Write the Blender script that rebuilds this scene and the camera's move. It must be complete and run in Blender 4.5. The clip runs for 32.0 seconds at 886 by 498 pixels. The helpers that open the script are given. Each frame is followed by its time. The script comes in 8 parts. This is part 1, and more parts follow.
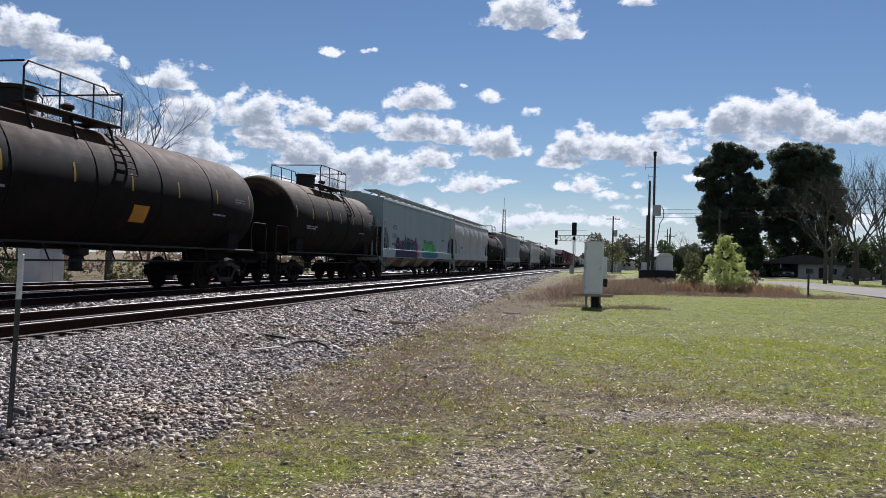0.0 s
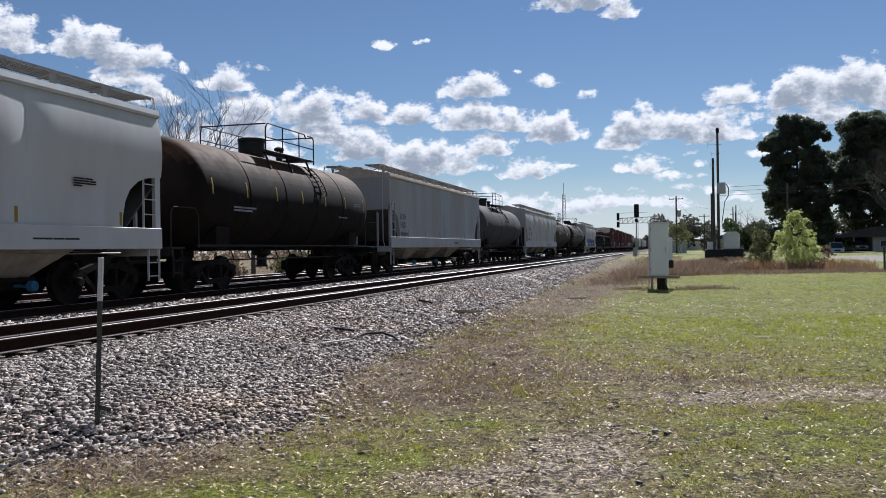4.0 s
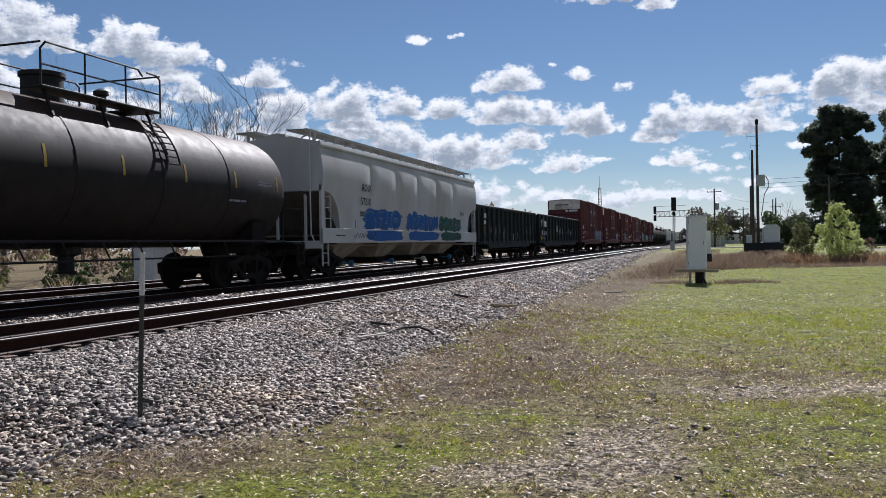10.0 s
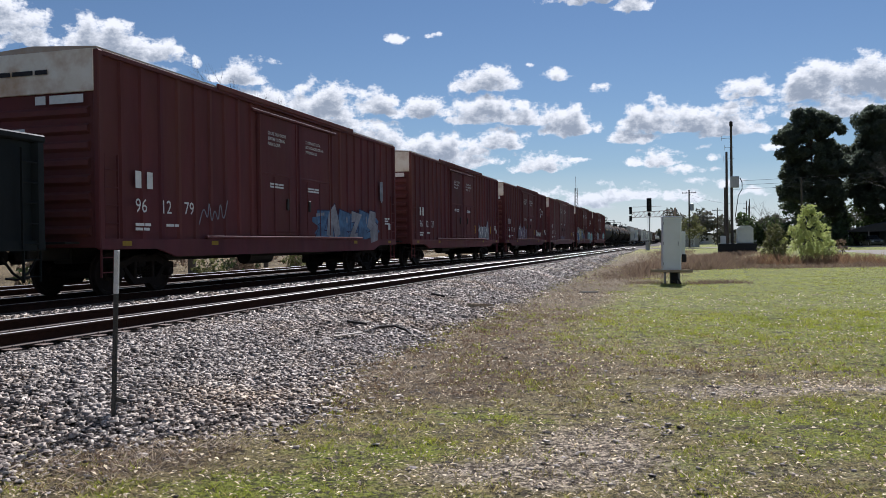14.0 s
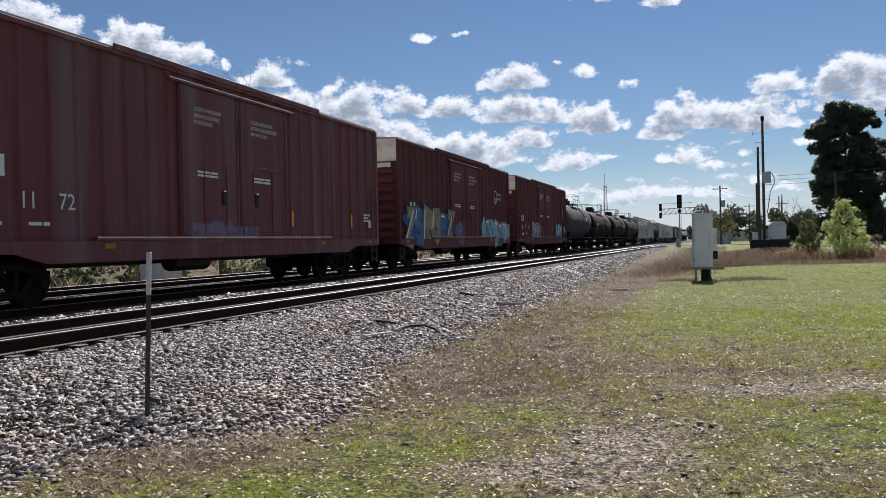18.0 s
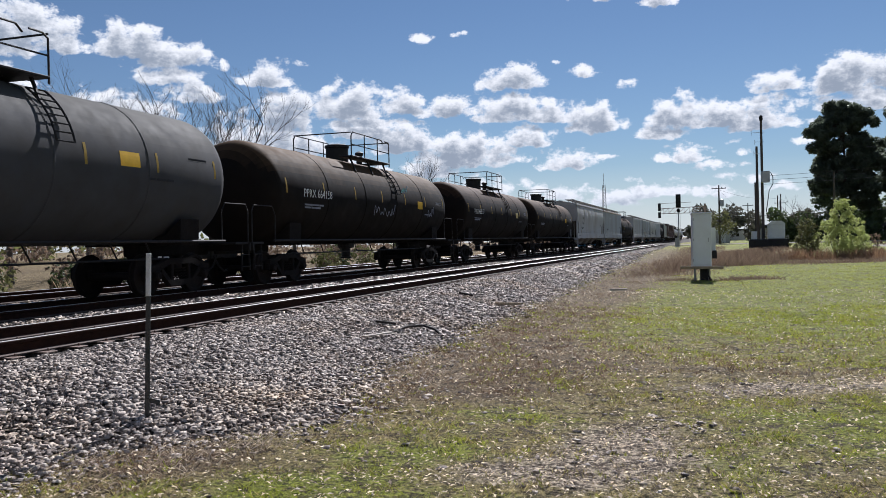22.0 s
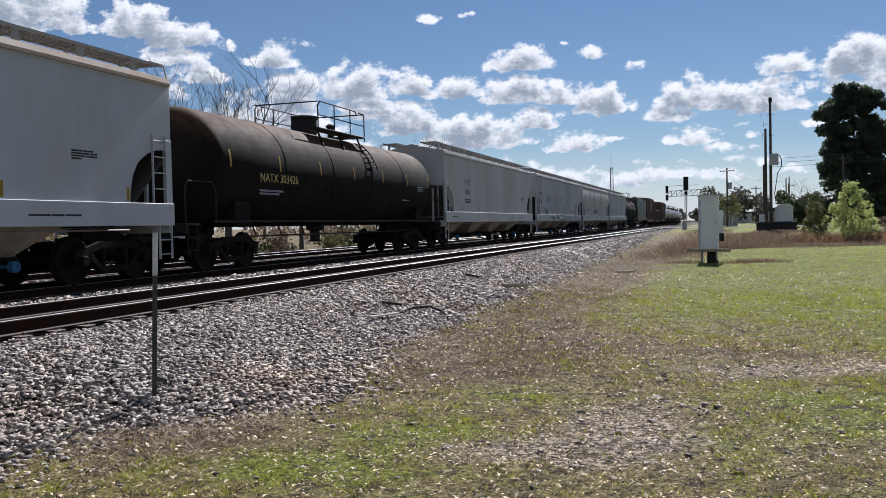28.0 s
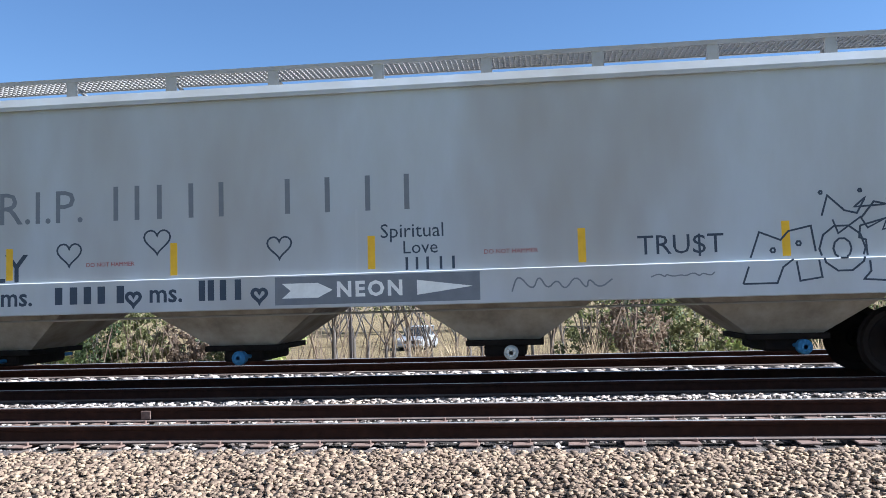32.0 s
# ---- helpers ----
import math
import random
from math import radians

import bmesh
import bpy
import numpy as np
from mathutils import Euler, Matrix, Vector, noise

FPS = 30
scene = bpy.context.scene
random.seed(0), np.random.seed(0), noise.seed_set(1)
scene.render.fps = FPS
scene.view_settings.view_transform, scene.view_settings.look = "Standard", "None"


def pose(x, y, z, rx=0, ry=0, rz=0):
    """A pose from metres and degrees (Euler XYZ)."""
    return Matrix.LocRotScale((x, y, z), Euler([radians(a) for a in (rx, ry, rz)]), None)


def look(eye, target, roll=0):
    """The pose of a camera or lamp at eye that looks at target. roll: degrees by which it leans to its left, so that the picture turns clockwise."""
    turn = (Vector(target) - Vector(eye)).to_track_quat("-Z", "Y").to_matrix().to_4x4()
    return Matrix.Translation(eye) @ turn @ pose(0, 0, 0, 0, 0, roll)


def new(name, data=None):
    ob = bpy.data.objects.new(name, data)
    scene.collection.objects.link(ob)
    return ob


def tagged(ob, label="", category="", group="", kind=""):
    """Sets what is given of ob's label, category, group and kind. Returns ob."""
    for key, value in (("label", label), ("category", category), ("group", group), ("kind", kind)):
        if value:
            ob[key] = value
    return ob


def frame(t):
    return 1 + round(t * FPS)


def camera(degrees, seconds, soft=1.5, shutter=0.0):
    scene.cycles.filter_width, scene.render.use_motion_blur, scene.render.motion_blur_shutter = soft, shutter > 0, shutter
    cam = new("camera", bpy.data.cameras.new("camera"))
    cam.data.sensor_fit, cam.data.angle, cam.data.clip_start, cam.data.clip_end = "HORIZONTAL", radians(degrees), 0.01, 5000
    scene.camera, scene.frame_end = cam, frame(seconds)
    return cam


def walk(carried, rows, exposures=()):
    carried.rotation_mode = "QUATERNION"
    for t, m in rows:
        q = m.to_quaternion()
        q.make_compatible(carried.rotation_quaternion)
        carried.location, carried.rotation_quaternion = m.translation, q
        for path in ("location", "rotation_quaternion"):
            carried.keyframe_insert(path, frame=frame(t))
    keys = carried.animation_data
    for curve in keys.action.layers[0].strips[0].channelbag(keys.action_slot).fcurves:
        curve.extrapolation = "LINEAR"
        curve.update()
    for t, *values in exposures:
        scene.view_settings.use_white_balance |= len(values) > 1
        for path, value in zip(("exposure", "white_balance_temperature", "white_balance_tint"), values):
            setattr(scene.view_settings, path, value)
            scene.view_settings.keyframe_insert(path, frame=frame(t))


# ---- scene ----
# z = 0 is the top of the rails, +y runs along the line, the train rolls towards -y
cam = camera(55.82, 32.0, soft=0.5)
PATH = [  # seconds, eye, yaw, pitch, roll
    (0.0, 0.049, 0.029, 1.030, 10.74, 0.80, -1.50),
    (0.5, -0.010, 0.012, 1.017, 8.33, -1.38, 2.59),
    (1.0, 0.001, 0.035, 1.015, 10.09, -2.14, 2.96),
    (1.5, 0.022, 0.028, 1.026, 11.73, -1.59, 2.88),
    (2.0, 0.011, 0.002, 1.021, 13.19, -0.45, 2.31),
    (2.5, 0.004, 0.002, 1.014, 14.19, 0.35, 1.42),
    (4.5, 0.005, 0.016, 1.020, 14.97, -0.32, 0.91),
    (5.0, -0.002, 0.019, 1.009, 14.81, -0.99, 1.34),
    (5.5, -0.005, 0.019, 1.009, 14.76, -1.42, 1.71),
    (6.0, -0.002, 0.009, 1.008, 15.01, -1.40, 2.13),
    (6.5, -0.002, 0.004, 1.010, 15.41, -1.21, 2.31),
    (7.0, -0.006, 0.009, 1.013, 15.95, -0.81, 2.25),
    (7.5, -0.008, 0.003, 1.016, 16.47, -0.40, 1.99),
    (8.0, -0.003, -0.005, 1.016, 16.97, -0.10, 1.79),
    (8.5, -0.006, -0.001, 1.021, 17.37, 0.01, 1.45),
    (9.0, -0.006, 0.002, 1.022, 17.56, -0.00, 1.36),
    (9.5, -0.004, -0.001, 1.015, 17.52, -0.12, 1.22),
    (10.0, -0.003, 0.002, 1.014, 17.30, -0.31, 1.06),
    (10.5, -0.005, 0.006, 1.018, 16.93, -0.46, 0.84),
    (11.0, -0.007, 0.007, 1.021, 16.52, -0.58, 0.63),
    (11.5, -0.013, 0.002, 1.013, 16.08, -0.63, 0.46),
    (12.0, -0.014, -0.001, 1.015, 15.75, -0.59, 0.39),
    (12.5, -0.012, -0.004, 1.014, 15.53, -0.56, 0.43),
    (13.0, -0.005, -0.003, 1.014, 15.43, -0.51, 0.53),
    (13.5, -0.008, -0.006, 1.018, 15.50, -0.47, 0.69),
    (14.0, -0.004, -0.008, 1.017, 15.71, -0.39, 0.75),
    (14.5, 0.002, -0.005, 1.021, 15.99, -0.34, 0.77),
    (16.5, 0.003, -0.004, 1.016, 17.23, -0.24, 0.92),
    (17.0, 0.002, -0.004, 1.015, 17.45, -0.33, 1.04),
    (17.5, 0.001, -0.007, 1.016, 17.60, -0.40, 1.19),
    (18.0, 0.001, -0.007, 1.016, 17.67, -0.42, 1.29),
    (18.5, -0.000, -0.003, 1.017, 17.77, -0.41, 1.47),
    (19.0, 0.008, -0.001, 1.013, 17.93, -0.38, 1.67),
    (19.5, 0.004, -0.003, 1.016, 18.11, -0.31, 1.81),
    (20.0, -0.001, -0.006, 1.018, 18.21, -0.21, 1.89),
    (20.5, 0.004, -0.011, 1.016, 18.23, -0.13, 1.79),
    (21.0, 0.001, -0.012, 1.016, 18.04, -0.08, 1.60),
    (21.5, -0.001, -0.007, 1.019, 17.81, -0.20, 1.45),
    (22.0, -0.005, -0.009, 1.021, 17.60, -0.42, 1.41),
    (22.5, -0.001, -0.003, 1.016, 17.47, -0.62, 1.65),
    (23.0, 0.004, -0.004, 1.013, 17.45, -0.87, 1.80),
    (23.5, 0.003, -0.003, 1.011, 17.44, -1.08, 1.82),
    (24.0, 0.001, -0.005, 1.014, 17.40, -1.31, 1.67),
    (24.5, 0.002, -0.007, 1.013, 17.37, -1.51, 1.54),
    (25.0, 0.000, -0.002, 1.011, 17.35, -1.73, 1.48),
    (25.5, 0.000, -0.005, 1.008, 17.43, -1.91, 1.46),
    (27.5, -0.000, -0.008, 1.009, 18.02, -1.79, 1.26),
    (28.0, 0.003, -0.008, 1.009, 18.06, -1.65, 1.20),
    (28.5, 0.004, -0.006, 1.006, 18.04, -1.42, 1.26),
    (29.0, 0.005, -0.008, 1.006, 17.99, -1.20, 1.22),
    (29.5, -0.003, -0.007, 1.005, 18.02, -1.01, 1.12),
    (30.0, -0.003, -0.009, 1.007, 18.74, -0.73, 1.04),
    (30.5, -0.002, -0.014, 1.009, 18.82, -0.63, 1.01),
    (30.8, -0.022, 0.009, 1.045, 21.57, -0.58, 1.10),
    (31.0, 0.002, -0.056, 1.024, 31.93, 0.59, 1.83),
    (31.2, -0.064, -0.093, 1.030, 48.69, 2.50, 1.83),
    (31.5, -0.052, -0.483, 1.091, 73.75, 3.21, 1.12),
    (32.0, 0.098, -0.701, 1.151, 96.56, 3.65, 1.56),
]
walk(cam, [(t, pose(x, y, z, 90 + pitch, roll, yaw)) for t, x, y, z, yaw, pitch, roll in PATH],
     exposures=[(0.0, 0.53, 5800, 14), (30.8, 0.53, 5800, 14), (31.0, 0.6, 5800, 14), (31.3, 0.9, 5800, 14), (32.0, 1.8, 5350, 10)])

# ---- world and sun ----
SUN_AZ, SUN_EL = 0.5, 39.0  # degrees clockwise from +y, and above the horizon
sun = new("sun", bpy.data.lights.new("sun", "SUN"))
sun.data.energy, sun.data.angle, sun.data.color = 5.0, radians(0.53), (1.0, 0.95, 0.87)
sun.matrix_world = look((math.sin(radians(SUN_AZ)) * 50, math.cos(radians(SUN_AZ)) * 50, math.tan(radians(SUN_EL)) * 50), (0, 0, 0))
# clouds: azimuth and height of the base, half width, thickness; degrees
WEST_CLOUDS = [
    (-43.3, 13.1, 2.7, 2.3), (-41.6, 12.6, 1.6, 1.2), (-37.7, 12.5, 2.3, 1.8), (-35.3, 12.0, 2.4, 1.5), (-35.6, 10.9, 2.6, 1.1),
    (-40.3, 12.5, 0.8, 0.5), (-29.3, 10.8, 1.8, 1.5), (-31.9, 11.9, 0.3, 0.5), (-26.9, 12.2, 0.5, 0.3), (-18.8, 13.6, 0.7, 0.5),
    (-16.1, 13.9, 0.5, 0.2), (-34.1, 9.8, 1.9, 1.0), (-46.0, 12.4, 3.5, 3.1), (-48.9, 12.7, 3.9, 3.5), (-47.8, 9.4, 4.6, 2.3),
    (-38.6, 8.6, 3.5, 1.5),
]
MIDDLE_CLOUDS = [
    (-28.0, 8.6, 2.2, 1.9), (-23.7, 8.8, 2.8, 2.0), (-20.0, 9.0, 1.7, 1.5), (-16.8, 8.8, 2.3, 1.1), (-22.8, 7.4, 3.3, 1.2),
    (-20.1, 6.5, 2.4, 1.5), (-15.8, 5.4, 3.6, 2.1), (-18.4, 4.7, 1.9, 1.3), (-18.0, 3.0, 2.3, 1.5), (-12.9, 8.4, 2.4, 1.8),
    (-9.7, 8.2, 2.3, 1.2), (-7.0, 7.4, 1.8, 1.6), (-11.4, 6.6, 1.8, 1.2), (-29.5, 6.4, 4.6, 2.3), (-25.1, 4.5, 3.5, 1.5),
]
EAST_CLOUDS = [
    (-12.5, 10.5, 2.1, 1.3), (-7.9, 11.1, 1.0, 0.7), (-4.9, 10.1, 0.7, 0.4), (-9.6, 11.8, 0.3, 0.2), (-8.9, 5.0, 1.8, 1.2),
    (-1.5, 7.6, 2.0, 1.7), (1.0, 7.3, 2.4, 1.4), (3.4, 7.0, 2.1, 1.6), (-2.9, 6.8, 1.5, 0.8), (3.4, 8.4, 1.5, 0.5),
    (4.8, 9.3, 2.0, 0.9), (8.3, 8.9, 2.5, 2.0), (11.2, 9.0, 2.5, 2.2), (9.6, 7.8, 3.4, 1.0), (14.1, 8.2, 2.8, 1.5),
    (16.8, 8.1, 3.1, 1.5), (-5.3, 16.0, 3.1, 1.9), (-2.8, 15.1, 1.2, 1.2), (2.0, 17.2, 1.5, 0.5), (19.5, 7.8, 3.5, 2.3),
    (22.5, 8.0, 3.9, 2.3),
]
LOW_CLOUDS = [
    (-1.4, 5.1, 1.7, 0.9), (1.3, 4.5, 1.8, 0.4), (2.4, 5.4, 0.5, 0.3), (1.6, 6.2, 0.5, 0.2), (5.8, 5.8, 0.9, 0.4),
    (6.4, 7.1, 0.6, 0.2), (-3.2, 2.8, 2.2, 0.9), (-4.8, 3.8, 0.8, 0.3), (-1.8, 3.8, 0.8, 0.2), (0.1, 2.7, 1.6, 0.6),
    (-6.3, 2.5, 2.1, 0.9), (-11.8, 3.8, 0.6, 0.4), (-15.1, 2.8, 2.9, 1.6), (3.6, 3.7, 1.3, 0.3), (1.3, 3.9, 0.9, 0.2),
    (4.4, 3.1, 1.6, 0.3), (-6.5, 5.4, 1.0, 0.2), (7.4, 3.0, 1.2, 0.3), (-9.7, 3.0, 2.3, 0.8), (-22.0, 2.6, 3.5, 1.4),
    (15.0, 3.0, 2.3, 0.6),
]


def link(tree, a, b):
    tree.links.new(a, b)


def op(tree, kind, a, b=None, c=None, clamp=False):
    n = tree.nodes.new("ShaderNodeMath")
    n.operation, n.use_clamp = kind, clamp
    for k, v in enumerate((a, b, c)):
        if v is None:
            continue
        if isinstance(v, (int, float)):
            n.inputs[k].default_value = v
        else:
            tree.links.new(v, n.inputs[k])
    return n.outputs[0]


def cloud_field():
    """A node group: from azimuth and height in degrees to the thickness of the cloud there."""
    g = bpy.data.node_groups.new("cloud_field", "ShaderNodeTree")
    for s in ("az", "el"):
        g.interface.new_socket(s, in_out="INPUT", socket_type="NodeSocketFloat")
    g.interface.new_socket("density", in_out="OUTPUT", socket_type="NodeSocketFloat")
    gi, go = g.nodes.new("NodeGroupInput"), g.nodes.new("NodeGroupOutput")
    xyz = g.nodes.new("ShaderNodeCombineXYZ")
    link(g, gi.outputs[0], xyz.inputs[0])
    link(g, op(g, "MULTIPLY", gi.outputs[1], 1.35), xyz.inputs[1])
    def fbm(scale, detail, rough, seed):
        n = g.nodes.new("ShaderNodeTexNoise")
        n.noise_dimensions = "3D"
        n.inputs["Scale"].default_value, n.inputs["Detail"].default_value, n.inputs["Roughness"].default_value = scale, detail, rough
        off = g.nodes.new("ShaderNodeVectorMath")
        off.operation = "ADD"
        off.inputs[1].default_value = (0, 0, seed)
        link(g, xyz.outputs[0], off.inputs[0])
        link(g, off.outputs[0], n.inputs["Vector"])
        return n.outputs["Fac"]
    puff, fine = fbm(0.55, 3.0, 0.5, 2.3), fbm(0.85, 10.0, 0.62, 9.1)
    wx = op(g, "MULTIPLY_ADD", op(g, "SUBTRACT", puff, 0.5), 1.5, gi.outputs[0])
    wy = op(g, "MULTIPLY_ADD", op(g, "SUBTRACT", fbm(0.6, 3.0, 0.5, 5.7), 0.5), 0.9, gi.outputs[1])
    best = None
    for az, el, w, h in WEST_CLOUDS + MIDDLE_CLOUDS + EAST_CLOUDS + LOW_CLOUDS:
        dx = op(g, "DIVIDE", op(g, "SUBTRACT", wx, az), w * 1.12)
        dy = op(g, "SUBTRACT", wy, el)
        up = op(g, "DIVIDE", op(g, "MAXIMUM", dy, 0.0), h * 1.1)
        down = op(g, "DIVIDE", op(g, "MINIMUM", dy, 0.0), 0.22 + 0.1 * h)
        m = op(g, "SUBTRACT", 1.0, op(g, "MULTIPLY_ADD", dx, dx, op(g, "MULTIPLY_ADD", up, up, op(g, "MULTIPLY", down, down))))
        m = op(g, "MULTIPLY_ADD", m, min(1.0, 0.4 + 0.42 * h), 0.16 * min(1.0, h) - 0.18)
        best = m if best is None else op(g, "MAXIMUM", best, m)
    # scattered clouds added out of view, their white light brightens the train's side
    far = op(g, "MULTIPLY", op(g, "SUBTRACT", op(g, "ABSOLUTE", op(g, "ADD", gi.outputs[0], 50.0)), 86.0), 0.05, clamp=True)
    unseen_fill = op(g, "MULTIPLY", op(g, "SUBTRACT", fbm(0.07, 4.0, 0.55, 1.7), 0.55), 7.0)
    best = op(g, "MAXIMUM", op(g, "MAXIMUM", best, -1.5), op(g, "SUBTRACT", op(g, "MULTIPLY", far, op(g, "ADD", unseen_fill, 1.5)), 1.5))
    d = op(g, "MULTIPLY_ADD", op(g, "SUBTRACT", fine, 0.5), 3.4, op(g, "ADD", best, 0.05))
    link(g, d, go.inputs[0])
    return g


def make_world():
    w = bpy.data.worlds.new("sky")
    scene.world = w
    w.use_nodes = True
    t = w.node_tree
    t.nodes.clear()
    out, bg = t.nodes.new("ShaderNodeOutputWorld"), t.nodes.new("ShaderNodeBackground")
    sky = t.nodes.new("ShaderNodeTexSky")
    sky.sky_type, sky.sun_disc = "NISHITA", False
    sky.sun_elevation, sky.sun_rotation = radians(SUN_EL), radians(SUN_AZ)
    sky.altitude, sky.air_density, sky.dust_density, sky.ozone_density = 60, 1.0, 0.02, 3.2
    co = t.nodes.new("ShaderNodeTexCoord")
    sep = t.nodes.new("ShaderNodeSeparateXYZ")
    link(t, co.outputs["Generated"], sep.inputs[0])
    az = op(t, "MULTIPLY", op(t, "ARCTAN2", sep.outputs[0], sep.outputs[1]), 57.2958)
    el = op(t, "MULTIPLY", op(t, "ARCSINE", sep.outputs[2]), 57.2958)
    field = cloud_field()
    here, above = t.nodes.new("ShaderNodeGroup"), t.nodes.new("ShaderNodeGroup")
    here.node_tree = above.node_tree = field
    link(t, az, here.inputs[0])
    link(t, el, here.inputs[1])
    link(t, op(t, "ADD", az, 0.1), above.inputs[0])
    link(t, op(t, "ADD", el, 0.6), above.inputs[1])
    ease = t.nodes.new("ShaderNodeMapRange")
    ease.interpolation_type = "SMOOTHSTEP"
    ease.inputs["From Min"].default_value, ease.inputs["From Max"].default_value = -0.05, 0.62
    link(t, here.outputs[0], ease.inputs["Value"])
    shade = t.nodes.new("ShaderNodeMapRange")  # thick cloud towards the sun leaves the base grey
    shade.interpolation_type = "SMOOTHSTEP"
    shade.inputs["From Min"].default_value, shade.inputs["From Max"].default_value = 0.06, 1.12
    link(t, op(t, "MULTIPLY_ADD", above.outputs[0], 0.7, op(t, "MULTIPLY", here.outputs[0], 0.3)), shade.inputs["Value"])
    tone = t.nodes.new("ShaderNodeMix")
    tone.data_type = "RGBA"
    tone.inputs["A"].default_value, tone.inputs["B"].default_value = (CLOUD_LIT, CLOUD_LIT * 0.985, CLOUD_LIT * 0.95, 1), (CLOUD_DARK * 0.84, CLOUD_DARK * 0.94, CLOUD_DARK * 1.06, 1)
    link(t, shade.outputs[0], tone.inputs["Factor"])
    mix = t.nodes.new("ShaderNodeMix")
    mix.data_type = "RGBA"
    link(t, ease.outputs[0], mix.inputs["Factor"])
    link(t, sky.outputs[0], mix.inputs["A"])
    link(t, tone.outputs["Result"], mix.inputs["B"])
    haze = t.nodes.new("ShaderNodeMix")  # thin white haze low over the horizon
    haze.data_type = "RGBA"
    haze.inputs["B"].default_value = (12.0, 12.8, 13.6, 1)
    link(t, op(t, "MULTIPLY", op(t, "MULTIPLY_ADD", el, -0.16, 0.8, clamp=True), 0.75), haze.inputs["Factor"])
    link(t, mix.outputs["Result"], haze.inputs["A"])
    link(t, haze.outputs["Result"], bg.inputs["Color"])
    bg.inputs["Strength"].default_value = 0.040
    link(t, bg.outputs[0], out.inputs[0])


CLOUD_LIT, CLOUD_DARK = 16.8, 6.8
make_world()


# ---- materials ----
def material(name, color, rough=0.6, metal=0.0, color2=None, scale=4.0, detail=6.0, amount=0.6, bump=0.0, bump_scale=40.0, spec=0.5, coat=0.0, stretch=(1, 1, 1), color3=None, scale3=0.6, per=0.0, island=False, thin=0.0, lit_dust=None):
    """A procedural surface: a base colour mottled at two scales, with fine relief. per: how far single pieces differ in tone."""
    m = bpy.data.materials.new(name)
    m.use_nodes = True
    t = m.node_tree
    b = t.nodes["Principled BSDF"]
    b.inputs["Roughness"].default_value, b.inputs["Metallic"].default_value = rough, metal
    b.inputs["Specular IOR Level"].default_value, b.inputs["Coat Weight"].default_value = spec, coat
    co = t.nodes.new("ShaderNodeTexCoord")
    mp = t.nodes.new("ShaderNodeMapping")
    mp.inputs["Scale"].default_value = stretch
    link(t, co.outputs["Object"], mp.inputs[0])

    def tex(sc, de):
        n = t.nodes.new("ShaderNodeTexNoise")
        n.inputs["Scale"].default_value, n.inputs["Detail"].default_value = sc, de
        n.inputs["Roughness"].default_value = 0.62
        link(t, mp.outputs[0], n.inputs["Vector"])
        return n.outputs["Fac"]

    def blend(fac, a, c):
        n = t.nodes.new("ShaderNodeMix")
        n.data_type = "RGBA"
        link(t, fac, n.inputs["Factor"])
        for s, v in (("A", a), ("B", c)):
            if isinstance(v, tuple):
                n.inputs[s].default_value = (*v, 1)
            else:
                link(t, v, n.inputs[s])
        return n.outputs["Result"]

    col = color
    if color2 is not None:
        f = op(t, "MULTIPLY", op(t, "MULTIPLY_ADD", op(t, "SUBTRACT", tex(scale, detail), 0.5), 3.0, 0.5, clamp=True), amount)
        col = blend(f, color, color2)
    if color3 is not None:
        f = op(t, "MULTIPLY_ADD", op(t, "SUBTRACT", tex(scale3, 4.0), 0.52), 5.0, 0.2, clamp=True)
        col = blend(op(t, "MULTIPLY", f, 0.75), col, color3)
    if lit_dust is not None:  # upward faces turn paler: dusty, with the sun on them put into colour
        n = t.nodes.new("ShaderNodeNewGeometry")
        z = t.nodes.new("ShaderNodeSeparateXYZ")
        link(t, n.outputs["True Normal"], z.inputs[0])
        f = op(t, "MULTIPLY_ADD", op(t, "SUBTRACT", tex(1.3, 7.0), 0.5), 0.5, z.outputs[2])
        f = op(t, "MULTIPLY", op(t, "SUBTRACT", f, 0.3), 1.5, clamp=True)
        col = blend(f, col, lit_dust)
    if per > 0:
        if island:
            r = t.nodes.new("ShaderNodeNewGeometry").outputs["Random Per Island"]
        else:
            r = t.nodes.new("ShaderNodeObjectInfo").outputs["Random"]
        hs = t.nodes.new("ShaderNodeHueSaturation")
        link(t, op(t, "MULTIPLY_ADD", r, per, 1 - per * 0.5), hs.inputs["Value"])
        link(t, op(t, "MULTIPLY_ADD", r, 0.02, 0.49), hs.inputs["Hue"])
        if isinstance(col, tuple):
            hs.inputs["Color"].default_value = (*col, 1)
        else:
            link(t, col, hs.inputs["Color"])
        col = hs.outputs[0]
    if isinstance(col, tuple):
        b.inputs["Base Color"].default_value = (*col, 1)
    else:
        link(t, col, b.inputs["Base Color"])
        rr = op(t, "MULTIPLY_ADD", op(t, "SUBTRACT", tex(scale * 2.3, 4.0), 0.5), 0.35, rough, clamp=True)
        link(t, rr, b.inputs["Roughness"])
    if bump > 0:
        n = t.nodes.new("ShaderNodeBump")
        n.inputs["Strength"].default_value, n.inputs["Distance"].default_value = min(1.0, bump * 3), bump * 0.05
        link(t, tex(bump_scale, 5.0), n.inputs["Height"])
        link(t, n.outputs[0], b.inputs["Normal"])
